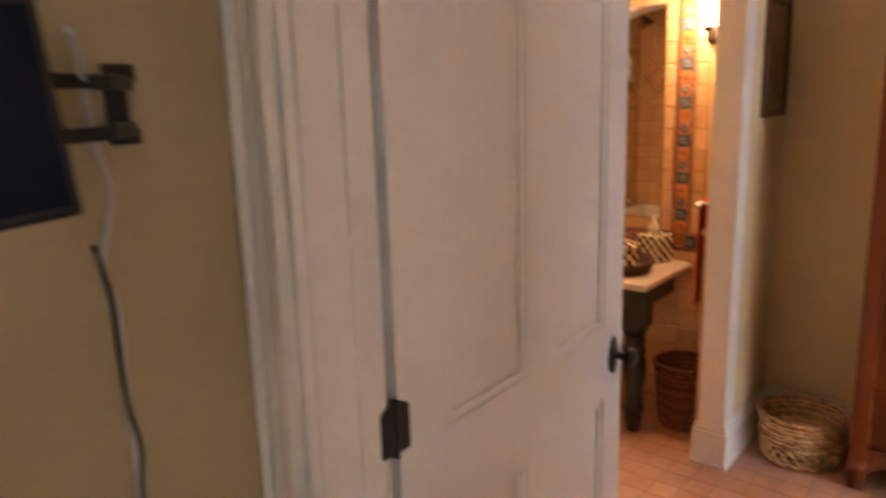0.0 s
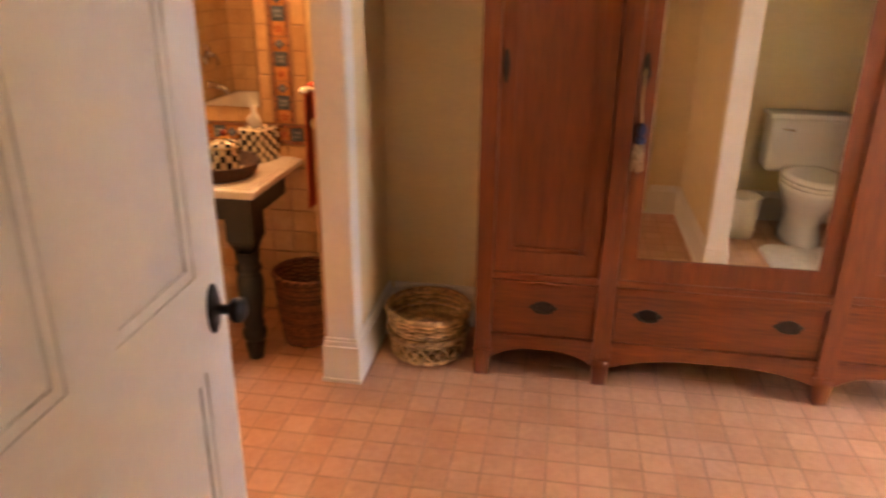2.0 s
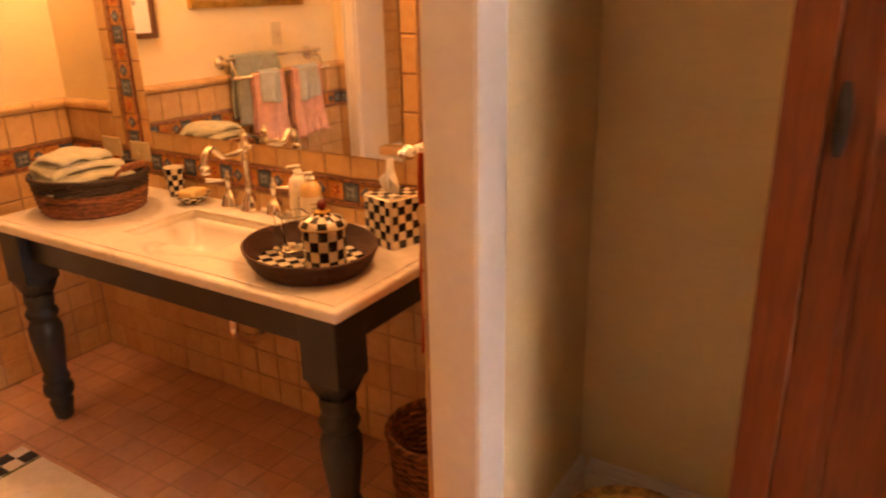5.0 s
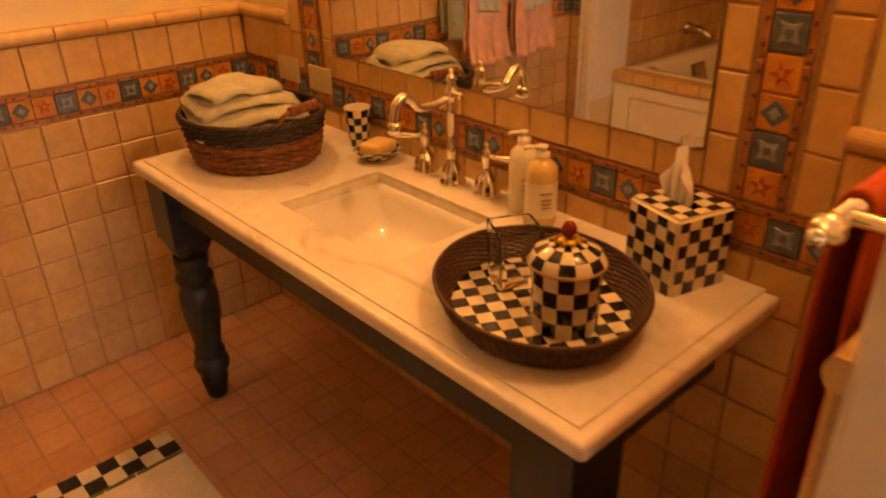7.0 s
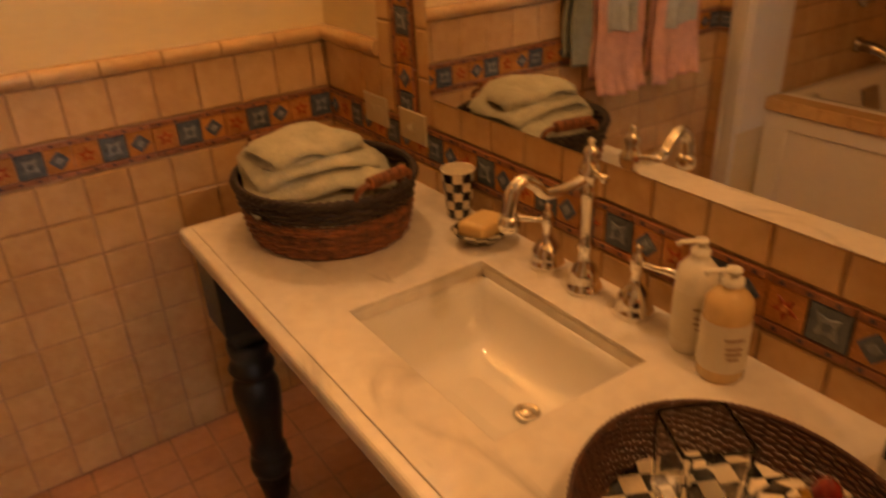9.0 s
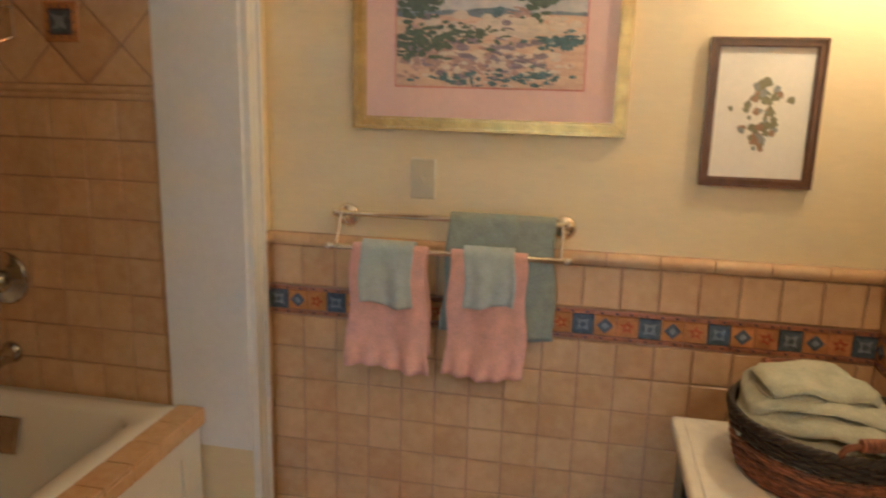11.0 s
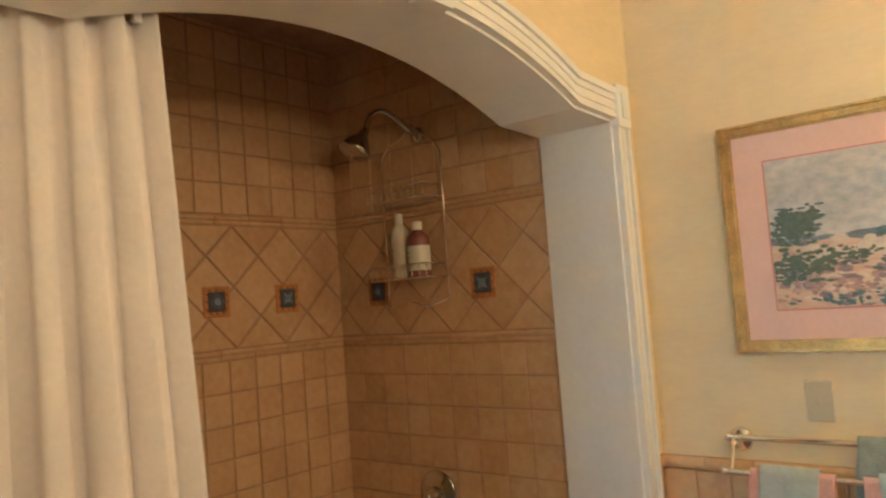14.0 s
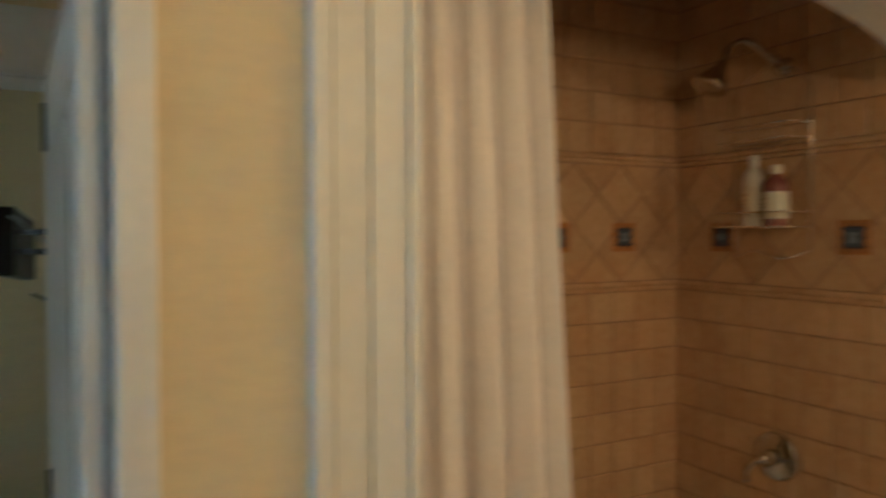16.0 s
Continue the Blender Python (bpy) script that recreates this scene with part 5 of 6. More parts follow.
part("knob", bm, BERRY, lid, "dark red berry knob", True)
jar = thing("square_tumbler", "clear square glass tumbler standing on the tray", "glass", pose(-0.322, -1.522, VZ + 0.009, 0, 0, 62))
bm = bmesh.new()
outer, inner = [], []
for z, h in ((0.0, 0.037), (0.004, 0.039), (0.112, 0.042)):
    outer.append([bm.verts.new((x, y, z)) for x, y in rounded_rect(0, 0, h, h, 0.008, 3)])
for z, h in ((0.112, 0.0365), (0.02, 0.0325)):
    inner.append([bm.verts.new((x, y, z)) for x, y in rounded_rect(0, 0, h, h, 0.007, 3)])
loops = outer + inner
for a, b in zip(loops, loops[1:]):
    for i in range(len(a)):
        bm.faces.new((a[i], a[(i + 1) % len(a)], b[(i + 1) % len(a)], b[i]))
bm.faces.new(list(reversed(outer[0])))
bm.faces.new(inner[-1])
bmesh.ops.recalc_face_normals(bm, faces=bm.faces)
part("glass", bm, CLEAR, jar)

tbox = thing("tissue_box", "black and ivory checked tissue box with a tissue pulled up", "tissue box", pose(-0.084, -1.700, VZ, 0, 0, -16) @ Matrix.Diagonal((1.03, 1.03, 1.10, 1)))
bm = bmesh.new()
N_, R_, hs, ht = 5, 6, 0.063, 0.135
cs = 2 * hs / N_
for side in range(4):
    m = pose(0, 0, 0, 0, 0, 90 * side)
    for i in range(N_):
        for j in range(R_):
            x0, x1, z0, z1 = -hs + i * cs, -hs + (i + 1) * cs, j * ht / R_, (j + 1) * ht / R_
            f = bm.faces.new([bm.verts.new(m @ Vector(p)) for p in ((x0, -hs, z0), (x1, -hs, z0), (x1, -hs, z1), (x0, -hs, z1))])
            f.material_index = (i + j + side) % 2
for i in range(N_):
    for j in range(N_):
        if i == 2 and j in (1, 2, 3):
            continue
        x0, y0 = -hs + i * cs, -hs + j * cs
        f = bm.faces.new([bm.verts.new(p) for p in ((x0, y0, ht), (x0 + cs, y0, ht), (x0 + cs, y0 + cs, ht), (x0, y0 + cs, ht))])
        f.material_index = (i + j + R_) % 2
bmesh.ops.remove_doubles(bm, verts=bm.verts, dist=1e-5)
bm.normal_update()
es = [e for e in bm.edges if len(e.link_faces) == 2 and e.calc_face_angle(0) > 1]
bmesh.ops.bevel(bm, geom=es, offset=0.006, segments=3, affect="EDGES")
part("cover", bm, CHK, tbox)
bm = bmesh.new()
rows_ = []
TJ, TI = 12, 36
for j in range(TJ + 1):
    v = j / TJ
    row = []
    for i in range(TI + 1):
        u = i / TI - 0.5
        spread = 0.015 + 0.017 * math.sin(math.pi * min(0.8, 0.1 + 0.75 * v))
        y = 2 * spread * u + 0.014 * v * v
        x = 0.011 * math.sin(u * 19 + 1.5 * v) * (1.1 - 0.4 * v) + 0.018 * v * v * math.cos(u * 3.4) - 0.012 * v
        z = ht - 0.012 + 0.09 * v * (1 - 1.6 * u * u) + 0.010 * v * math.sin(u * 9 + 0.6)
        row.append(bm.verts.new((x, y, z)))
    rows_.append(row)
for a, b in zip(rows_, rows_[1:]):
    for i in range(TI):
        bm.faces.new((a[i], a[i + 1], b[i + 1], b[i])).smooth = True
part("tissue", bm, TISSUE, tbox, "white paper tissue")

# ---- wall things ----


def plate(name, label, F, w, h, kind):
    p = thing(name, label, "wall plate")
    bm = bmesh.new()
    prism(bm, [(-w / 2, -h / 2), (w / 2, -h / 2), (w / 2, h / 2), (-w / 2, h / 2)], 0.005, F, 0, 0.003)
    part("cover_plate", bm, PLATE, p)
    bm = bmesh.new()
    if kind == "switch":
        prism(bm, [(-0.005, -0.011), (0.005, -0.011), (0.005, 0.011), (-0.005, 0.011)], 0.003, F @ Matrix.Translation((0, 0, 0.0045)), 0, 0.001)
        prism(bm, [(-0.0035, -0.005), (0.0035, -0.005), (0.0035, 0.007), (-0.0035, 0.007)], 0.012, F @ Matrix.Translation((0, 0, 0.006)) @ pose(0, 0, 0, 20, 0, 0), 0, 0.001)
        part("toggle", bm, PLATE, p)
    else:
        for q in (-0.02, 0.02):
            prism(bm, [(q + 0.015 * math.cos(a), 0.015 * math.sin(a)) for a in [2 * math.pi * k / 16 for k in range(16)]], 0.002, F @ Matrix.Translation((0, 0, 0.0045)), 0, 0.0008)
        part("socket", bm, PLATE, p)
    return p


FN0 = lambda x, z: frame_of((x, 0.0, z), (1, 0, 0), (0, 0, 1))
FE0 = lambda y, z: Matrix(((0, 0, -1, -0.0145), (-1, 0, 0, y), (0, 1, 0, z), (0, 0, 0, 1)))
plate("light_switch", "almond plastic light switch plate above the towel rail", FN0(-1.268, 1.286), 0.072, 0.116, "switch")
plate("wall_outlet", "almond plastic outlet plate on the tile border", FE0(-0.285, 0.932), 0.116, 0.074, "outlet")
plate("wall_outlet", "almond plastic switch plate on the tile border", FE0(-0.458, 0.928), 0.116, 0.074, "switch")


def picture_frame(bm, F, x0, x1, z0, z1, w, d, steps):
    """Mitred moulding in steps of (inner fraction, outer fraction, depth)."""
    for f0, f1, dd in steps:
        a, b = w * f0, w * f1
        o = [(x0 + a, z0 + a), (x1 - a, z0 + a), (x1 - a, z1 - a), (x0 + a, z1 - a)]
        i = [(x0 + b, z0 + b), (x1 - b, z0 + b), (x1 - b, z1 - b), (x0 + b, z1 - b)]
        for k in range(4):
            q = [o[k], o[(k + 1) % 4], i[(k + 1) % 4], i[k]]
            prism(bm, q, d * dd, F, 0, 0.0015)


FNP = frame_of((0, -0.001, 0), (1, 0, 0), (0, 0, 1))
STEPS = ((0, 0.22, 1.0), (0.22, 0.62, 0.7), (0.62, 0.82, 0.85), (0.82, 1.0, 0.5))
pic = thing("landscape_painting", "gilt framed landscape with trees in a pink mount", "picture")
px0, px1, pz0, pz1 = -1.472, -0.710, 1.426, 2.104
bm = bmesh.new()
picture_frame(bm, FNP, px0, px1, pz0, pz1, 0.036, 0.026, STEPS)
part("frame", bm, GOLD, pic, "gilt moulded frame")
bm = bmesh.new()
prism(bm, [(px0 + 0.03, pz0 + 0.03), (px1 - 0.03, pz0 + 0.03), (px1 - 0.03, pz1 - 0.03), (px0 + 0.03, pz1 - 0.03)], 0.008, FNP, 0, 0.0005)
part("mount", bm, PINKMAT, pic, "pink card mount")
ax0, ax1, az0, az1 = -1.350, -0.830, 1.548, 1.984
bm = bmesh.new()
prism(bm, [(ax0 - 0.004, az0 - 0.004), (ax1 + 0.004, az0 - 0.004), (ax1 + 0.004, az1 + 0.004), (ax0 - 0.004, az1 + 0.004)], 0.001, FNP @ Matrix.Translation((0, 0, 0.008)), 0, 0.0002)
part("mount_edge", bm, ROSE, pic, "thin rose inner line")
SKYP = mat("painted_clouds", (0.62, 0.56, 0.5), 0.7, vary=0.1, scale=4.5, second=(0.32, 0.35, 0.38), stretch=(1, 1, 1.6))
HILL = mat("painted_blue_hills", (0.22, 0.26, 0.3), 0.7, vary=0.2, scale=30)
SAND = mat("painted_sand", (0.66, 0.5, 0.33), 0.7, vary=0.15, scale=22, second=(0.5, 0.3, 0.22), stretch=(1, 1, 3))
BUSH = mat("painted_bushes", (0.12, 0.145, 0.095), 0.7, vary=0.4, scale=60, second=(0.06, 0.085, 0.075))
TEALP = mat("painted_teal", (0.14, 0.21, 0.22), 0.7, vary=0.3, scale=50)
CREAMP = mat("painted_pale_hills", (0.7, 0.58, 0.44), 0.7, vary=0.15, scale=40, stretch=(1, 1, 3))
MAUVEP = mat("painted_mauve_shade", (0.3, 0.24, 0.27), 0.7, vary=0.25, scale=40, stretch=(1, 1, 3))
ROSEP = mat("painted_rose_ground", (0.5, 0.33, 0.27), 0.7, vary=0.25, scale=40, stretch=(1, 1, 3))
AW, AH = ax1 - ax0, az1 - az0
FA = FNP @ Matrix.Translation((ax0, az0, 0.009))
art = new("painted_scene")
art.parent = pic


def dab(points, z, material, name):
    bm = bmesh.new()
    prism(bm, [(p[0] * AW, p[1] * AH) for p in points], 0.0006, FA @ Matrix.Translation((0, 0, z)), 0, 0.0001)
    part(name, bm, material, art)


def ragged(x0, x1, y, amp, n, seed):
    r = random.Random(seed)
    return [(x0 + (x1 - x0) * k / n, y + amp * r.uniform(-1, 1)) for k in range(n + 1)]


dab([(0, 0), (1, 0), (1, 1), (0, 1)], 0, SKYP, "sky")
dab([(0, 0.3), (1, 0.3)] + ragged(1, 0, 0.47, 0.018, 14, 4), 0.0006, HILL, "hill_line")
dab([(0, 0), (1, 0)] + ragged(1, 0, 0.43, 0.02, 12, 5), 0.0012, SAND, "sand")
blobs = bmesh.new()
rn = random.Random(8)


def strokes(bm, cx, cy, sx, sy, count, size, z, mi):
    for _ in range(count):
        x, y = cx + rn.gauss(0, sx), cy + rn.gauss(0, sy)
        w, h = size * rn.uniform(0.25, 0.75), size * rn.uniform(0.15, 0.4)
        pts = [(max(0.004, min(0.996, x + w * math.cos(a) * rn.uniform(0.7, 1.2))) * AW, max(0.004, min(0.996, y + h * math.sin(a) * rn.uniform(0.7, 1.2))) * AH) for a in [2 * math.pi * k / 7 for k in range(7)]]
        prism(bm, pts, 0.0004, FA @ Matrix.Translation((0, 0, z + rn.uniform(0, 0.0008))), mi, 0.0001)


strokes(blobs, 0.6, 0.36, 0.2, 0.03, 90, 0.08, 0.0016, 3)
strokes(blobs, 0.5, 0.2, 0.25, 0.08, 90, 0.06, 0.0016, 4)
strokes(blobs, 0.6, 0.14, 0.2, 0.06, 70, 0.06, 0.0017, 3)
strokes(blobs, 0.15, 0.2, 0.14, 0.05, 102, 0.045, 0.0018, 2)
strokes(blobs, 0.45, 0.12, 0.2, 0.04, 78, 0.04, 0.0018, 2)
strokes(blobs, 0.14, 0.28, 0.1, 0.05, 120, 0.045, 0.0022, 0)
strokes(blobs, 0.40, 0.32, 0.10, 0.03, 78, 0.035, 0.0022, 0)
strokes(blobs, 0.88, 0.28, 0.07, 0.025, 66, 0.04, 0.0022, 1)
strokes(blobs, 0.45, 0.05, 0.15, 0.02, 66, 0.035, 0.0026, 1)
strokes(blobs, 0.78, 0.07, 0.05, 0.03, 36, 0.03, 0.0026, 1)
strokes(blobs, 0.13, 0.55, 0.05, 0.05, 300, 0.045, 0.003, 0)
strokes(blobs, 0.76, 0.62, 0.045, 0.065, 380, 0.045, 0.003, 0)
strokes(blobs, 0.79, 0.7, 0.035, 0.04, 120, 0.04, 0.0034, 0)
strokes(blobs, 0.55, 0.46, 0.012, 0.015, 30, 0.02, 0.003, 1)
strokes(blobs, 0.66, 0.45, 0.03, 0.012, 24, 0.03, 0.003, 2)
part("brushwork", blobs, [BUSH, TEALP, ROSEP, CREAMP, MAUVEP], art)["kind"] = "stuff"

flower = thing("botanical_print", "small brown framed flower print in an ivory mount", "picture")
fx0, fx1, fz0, fz1 = -0.512, -0.232, 1.309, 1.69
bm = bmesh.new()
picture_frame(bm, FNP, fx0, fx1, fz0, fz1, 0.024, 0.022, STEPS)
part("frame", bm, WALNUT, flower, "brown wood frame")
bm = bmesh.new()
prism(bm, [(fx0 + 0.02, fz0 + 0.02), (fx1 - 0.02, fz0 + 0.02), (fx1 - 0.02, fz1 - 0.02), (fx0 + 0.02, fz1 - 0.02)], 0.006, FNP, 0, 0.0005)
part("mount", bm, IVORYMAT, flower, "ivory paper mount")
bm = bmesh.new()
for k in range(70):
    t = rn.random()
    x = -0.372 + rn.gauss(0, 0.006 + 0.026 * math.sin(math.pi * t))
    z = 1.405 + 0.18 * t
    r = rn.uniform(0.006, 0.013)
    prism(bm, [(x + r * math.cos(a) * rn.uniform(0.6, 1.2), z + r * math.sin(a) * rn.uniform(0.6, 1.2)) for a in [2 * math.pi * q / 7 for q in range(7)]], 0.0006, FNP @ Matrix.Translation((0, 0, 0.006 + rn.uniform(0, 0.0006))), rn.choice((0, 0, 1, 2)), 0.0002)
part("flowers", bm, [mat("faded_stem_green", (0.25, 0.23, 0.13), 0.8), mat("faded_brown_petals", (0.35, 0.22, 0.13), 0.8), mat("faded_grey_blue", (0.3, 0.3, 0.27), 0.8)], flower)["kind"] = "stuff"

sprint = thing("framed_print", "narrow dark framed print on the short wall", "picture")
FP = frame_of((0, -2.272, 0), (1, 0, 0), (0, 0, 1))
bm = bmesh.new()
picture_frame(bm, FP, -0.36, -0.04, 1.552, 2.06, 0.03, 0.02, STEPS)
part("frame", bm, WALNUT, sprint, "dark brown frame")
bm = bmesh.new()
prism(bm, [(-0.335, 1.577), (-0.065, 1.577), (-0.065, 2.035), (-0.335, 2.035)], 0.006, FP, 0, 0.0005)
part("print_sheet", bm, mat("aged_print_paper", (0.34, 0.25, 0.13), 0.7, vary=0.2, scale=20), sprint)

# towel rail
rail = thing("towel_rail", "double chrome towel rail with round rosettes", "towel rail")
RX0, RX1 = -1.492, -0.857
YB1, ZB1, YB2, ZB2 = -0.075, 1.186, -0.125, 1.098
for x in (RX0, RX1):
    bm = turned([(0.0, 0), (0.035, 0), (0.036, 0.005), (0.031, 0.014), (0.02, 0.019), (0.011, 0.022), (0.010, 0.06), (0.013, 0.068), (0.013, 0.08), (0.007, 0.088), (0.0, 0.09)], 20, pose(x, -0.001, 1.168, 90, 0, 0), cap=False)
    tube(bm, curve_pts([(x, -0.07, 1.173), (x, YB1, ZB1 + 0.003), (x, -0.10, 1.138), (x, YB2, ZB2)], 14), 0.006, 8)
    part("bracket", bm, CHROME, rail, "", True)
for y, z, ov in ((YB1, ZB1, 0.015), (YB2, ZB2, 0.02)):
    bm = rod([(RX0 - ov, y, z), (RX1 + ov, y, z)], 0.0085, 12)
    for x in (RX0 - ov, RX1 + ov):
        lathe(bm, [(0.0, -0.012), (0.009, -0.009), (0.012, 0.0), (0.009, 0.009), (0.0, 0.012)], 12, pose(x, y, z, 0, 90, 0), cap=False)
    part("bar", bm, CHROME, rail, "", True)


def hung_towel(name, label, x0, x1, yb, zb, rb, front, back, material, seed, ruffle=0.0, axis="x", flare=0.0):
    """Cloth folded over a bar along x (or y): the front falls to -y (or -x)."""
    ob = thing(name, label, "towel", None, "")
    bm = bmesh.new()
    nu = 34
    path = []
    for k in range(17):
        path.append((-rb, -back + back * k / 16, k / 16))
    for k in range(1, 8):
        a = math.pi - math.pi * k / 8
        path.append((rb * math.cos(a), rb * math.sin(a), 1.0))
    nf = 24
    for k in range(nf + 1):
        path.append((rb, -front * k / nf, 1 - k / nf))
    rows2 = []
    for pi_, (o, dz, top) in enumerate(path):
        row = []
        low = 1 - top
        for i in range(nu + 1):
            u = i / nu
            wave = math.sin(u * 9.0 + seed) * 0.6 + math.sin(u * 17 + seed * 2.1) * 0.4
            out = o + (1 if o > 0 else -1) * (0.004 * low + 0.010 * low * wave) * (1 if o > 0 else 0.35)
            if ruffle and o > 0 and dz < -front + ruffle:
                q = (-front + ruffle - dz) / ruffle
                out += 0.010 * q * math.sin(u * 26 + seed) + 0.012 * q
            s = x0 + (x1 - x0) * u + (u - 0.5) * flare * low + 0.004 * math.sin(dz * 30 + seed)
            z = zb + dz + 0.008 * low * math.sin(u * 5 + seed)
            row.append(bm.verts.new((s, yb - out, z) if axis == "x" else (yb - out, s, z)))
        rows2.append(row)
    for a, b in zip(rows2, rows2[1:]):
        for i in range(nu):
            bm.faces.new((a[i], a[i + 1], b[i + 1], b[i])).smooth = True
    bmesh.ops.recalc_face_normals(bm, faces=bm.faces)
    c = part("cloth", bm, material, ob)
    t = c.modifiers.new("pile", "SOLIDIFY")
    t.thickness, t.offset = 0.005, 0
    return ob


hung_towel("bath_towel", "thick blue-green bath towel folded over the upper bar", -1.172, -0.880, YB1, ZB1, 0.020, 0.325, 0.30, TEAL, 1.3, flare=0.03)
hung_towel("hand_towel", "salmon pink hand towel with a ruffled hem", -1.44, -1.225, YB2, ZB2, 0.013, 0.345, 0.30, PINK, 0.4, 0.09, flare=0.03)
hung_towel("hand_towel", "salmon pink hand towel with a crumpled hem", -1.158, -0.948, YB2, ZB2, 0.013, 0.345, 0.30, PINK, 2.4, 0.09, flare=0.015)
hung_towel("facecloth", "pale aqua facecloth laid over a pink towel", -1.412, -1.263, YB2, ZB2 + 0.003, 0.022, 0.158, 0.12, AQUA, 0.9, flare=0.0)
hung_towel("facecloth", "pale aqua facecloth laid over a pink towel", -1.116, -0.978, YB2, ZB2 + 0.003, 0.022, 0.142, 0.12, AQUA, 3.9, flare=0.0)

# red towel on its bar beside the vanity
bar = thing("towel_bar", "ornate nickel towel bar on the short wall", "towel bar")
BZ, BY = 1.19, -2.105
bm = rod([(-0.575, BY, BZ), (-0.09, BY, BZ)], 0.009, 12)
for x, sgn in ((-0.582, -1), (-0.08, 1)):
    lathe(bm, [(0.0, 0.03), (0.007, 0.027), (0.009, 0.02), (0.006, 0.016), (0.012, 0.01), (0.016, 0.0), (0.012, -0.01), (0.009, -0.016)], 16, pose(x, BY, BZ, 0, 90 * sgn, 0), cap=False)
part("bar", bm, CHROME, bar, "", True)
for x in (-0.545, -0.115):
    bm = rod(curve_pts([(x, -2.157, BZ), (x, -2.13, BZ), (x, BY, BZ)], 8), 0.008, 10)
    lathe(bm, [(0.0, 0), (0.026, 0), (0.026, 0.005), (0.014, 0.012), (0.0, 0.013)], 18, pose(x, -2.157, BZ, -90, 0, 0), cap=False)
    part("bracket", bm, CHROME, bar, "", True)
red = hung_towel("coral_towel", "coral red towel hanging over the ornate bar", -0.525, -0.17, BY, BZ, 0.014, 0.48, 0.45, CORAL, 0.7, 0.0, flare=-0.02)
red.matrix_world = Matrix.Translation((0, 2 * BY, 0)) @ Matrix.Diagonal((1, -1, 1, 1))

# sconces
for sy in (-1.945, -0.265):
    sc = thing("wall_sconce", "glowing frosted glass wall sconce on a dark bronze arm", "wall lamp", None, "sconces beside the mirror")
    bm = turned([(0.0, 0), (0.045, 0), (0.045, 0.006), (0.03, 0.012), (0.0, 0.013)], 20, pose(-0.0145, sy, 1.93, 0, -90, 0), cap=False)
    part("back_plate", bm, BRONZE, sc, "", True)
    bm = rod(curve_pts([(-0.02, sy, 1.93), (-0.07, sy, 1.915), (-0.115, sy, 1.925), (-0.125, sy, 1.955)], 16), 0.008, 10)
    lathe(bm, [(0.0, 1.945), (0.02, 1.95), (0.026, 1.96), (0.022, 1.97), (0.0, 1.972)], 18, Matrix.Translation((-0.125, sy, 0)), cap=False)
    part("arm", bm, BRONZE, sc, "", True)
    sh = part("shade", turned([(0.024, 1.968), (0.036, 1.985), (0.045, 2.02), (0.049, 2.06), (0.052, 2.11), (0.058, 2.14)], 24, Matrix.Translation((-0.125, sy, 0)), cap=False), FROST, sc, "frosted glass tulip shade", True)
    sh.visible_shadow = False

# ---- baskets and mat on the floor ----
wb = thing("waste_basket", "tall brown woven waste basket under the towel bar", "basket", (-0.255, -1.955, 0))
woven(wb, [(0.118, 0.008), (0.133, 0.15), (0.149, 0.325)], 36, 32, 0.0046, RUSTIC)
rope_rim(wb, 0.151, 0.151, 0.33, 0.009, RUSTIC)
rope_rim(wb, 0.139, 0.139, 0.17, 0.006, RUSTIC, "middle_band")
floor_disc(wb, 0.116, 0.116, 0.006, RUSTIC)


def willow_basket(place, r, h, label, open_work):
    b = thing("willow_basket", label, "basket", place, "stacked willow baskets")
    if open_work:
        woven(b, [(r * 0.86, 0.006), (r * 0.92, h * 0.2)], 4, 30, 0.005, WILLOW)
        bm = bmesh.new()
        for k in range(22):
            a0 = 2 * math.pi * k / 22
            for s in (1, -1):
                pts = []
                for q in range(9):
                    f = q / 8
                    a = a0 + s * f * 2 * math.pi / 22
                    rr = r * (0.92 + 0.06 * f)
                    pts.append((rr * math.cos(a), rr * math.sin(a), h * (0.2 + 0.5 * f)))
                tube(bm, pts, 0.005, 5)
        part("lattice", bm, WILLOW, b, "open criss-cross band")
        woven(b, [(r * 0.98, h * 0.7), (r, h * 0.9)], 3, 30, 0.005, WILLOW, name="upper_band")
    else:
        woven(b, [(r * 0.88, 0.006), (r * 0.97, h * 0.5), (r, h * 0.9)], 10, 30, 0.0055, WILLOW)
    rope_rim(b, r * 1.01, r * 1.01, h * 0.94, 0.011, WILLOW, "rim", 18)
    floor_disc(b, r * 0.84, r * 0.84, 0.006, WILLOW)
    return b


willow_basket((-0.285, -2.515, 0), 0.175, 0.13, "round honey willow basket with openwork sides on the floor", True)
willow_basket((-0.28, -2.515, 0.11), 0.18, 0.115, "round honey willow basket nested in another", False)

mat_ = thing("bath_mat", "white bath mat with black and white checked ends", "bath mat")
MX0, MX1, MY_0, MY_1 = -1.205, -0.686, -1.775, -0.486


def pile(bm, x0, x1, y0, y1, z0, z1, mi, step=0.02):
    nx, ny = max(1, int((x1 - x0) / step)), max(1, int((y1 - y0) / step))
    g = [[bm.verts.new((x0 + (x1 - x0) * i / nx, y0 + (y1 - y0) * j / ny, z1 + 0.0025 * noise.noise(Vector((i * 0.9 + x0 * 90, j * 0.9 + y0 * 70, 1))) - (0.006 if i in (0, nx) or j in (0, ny) else 0))) for j in range(ny + 1)] for i in range(nx + 1)]
    for i in range(nx):
        for j in range(ny):
            f = bm.faces.new((g[i][j], g[i + 1][j], g[i + 1][j + 1], g[i][j + 1]))
            f.material_index, f.smooth = mi, True


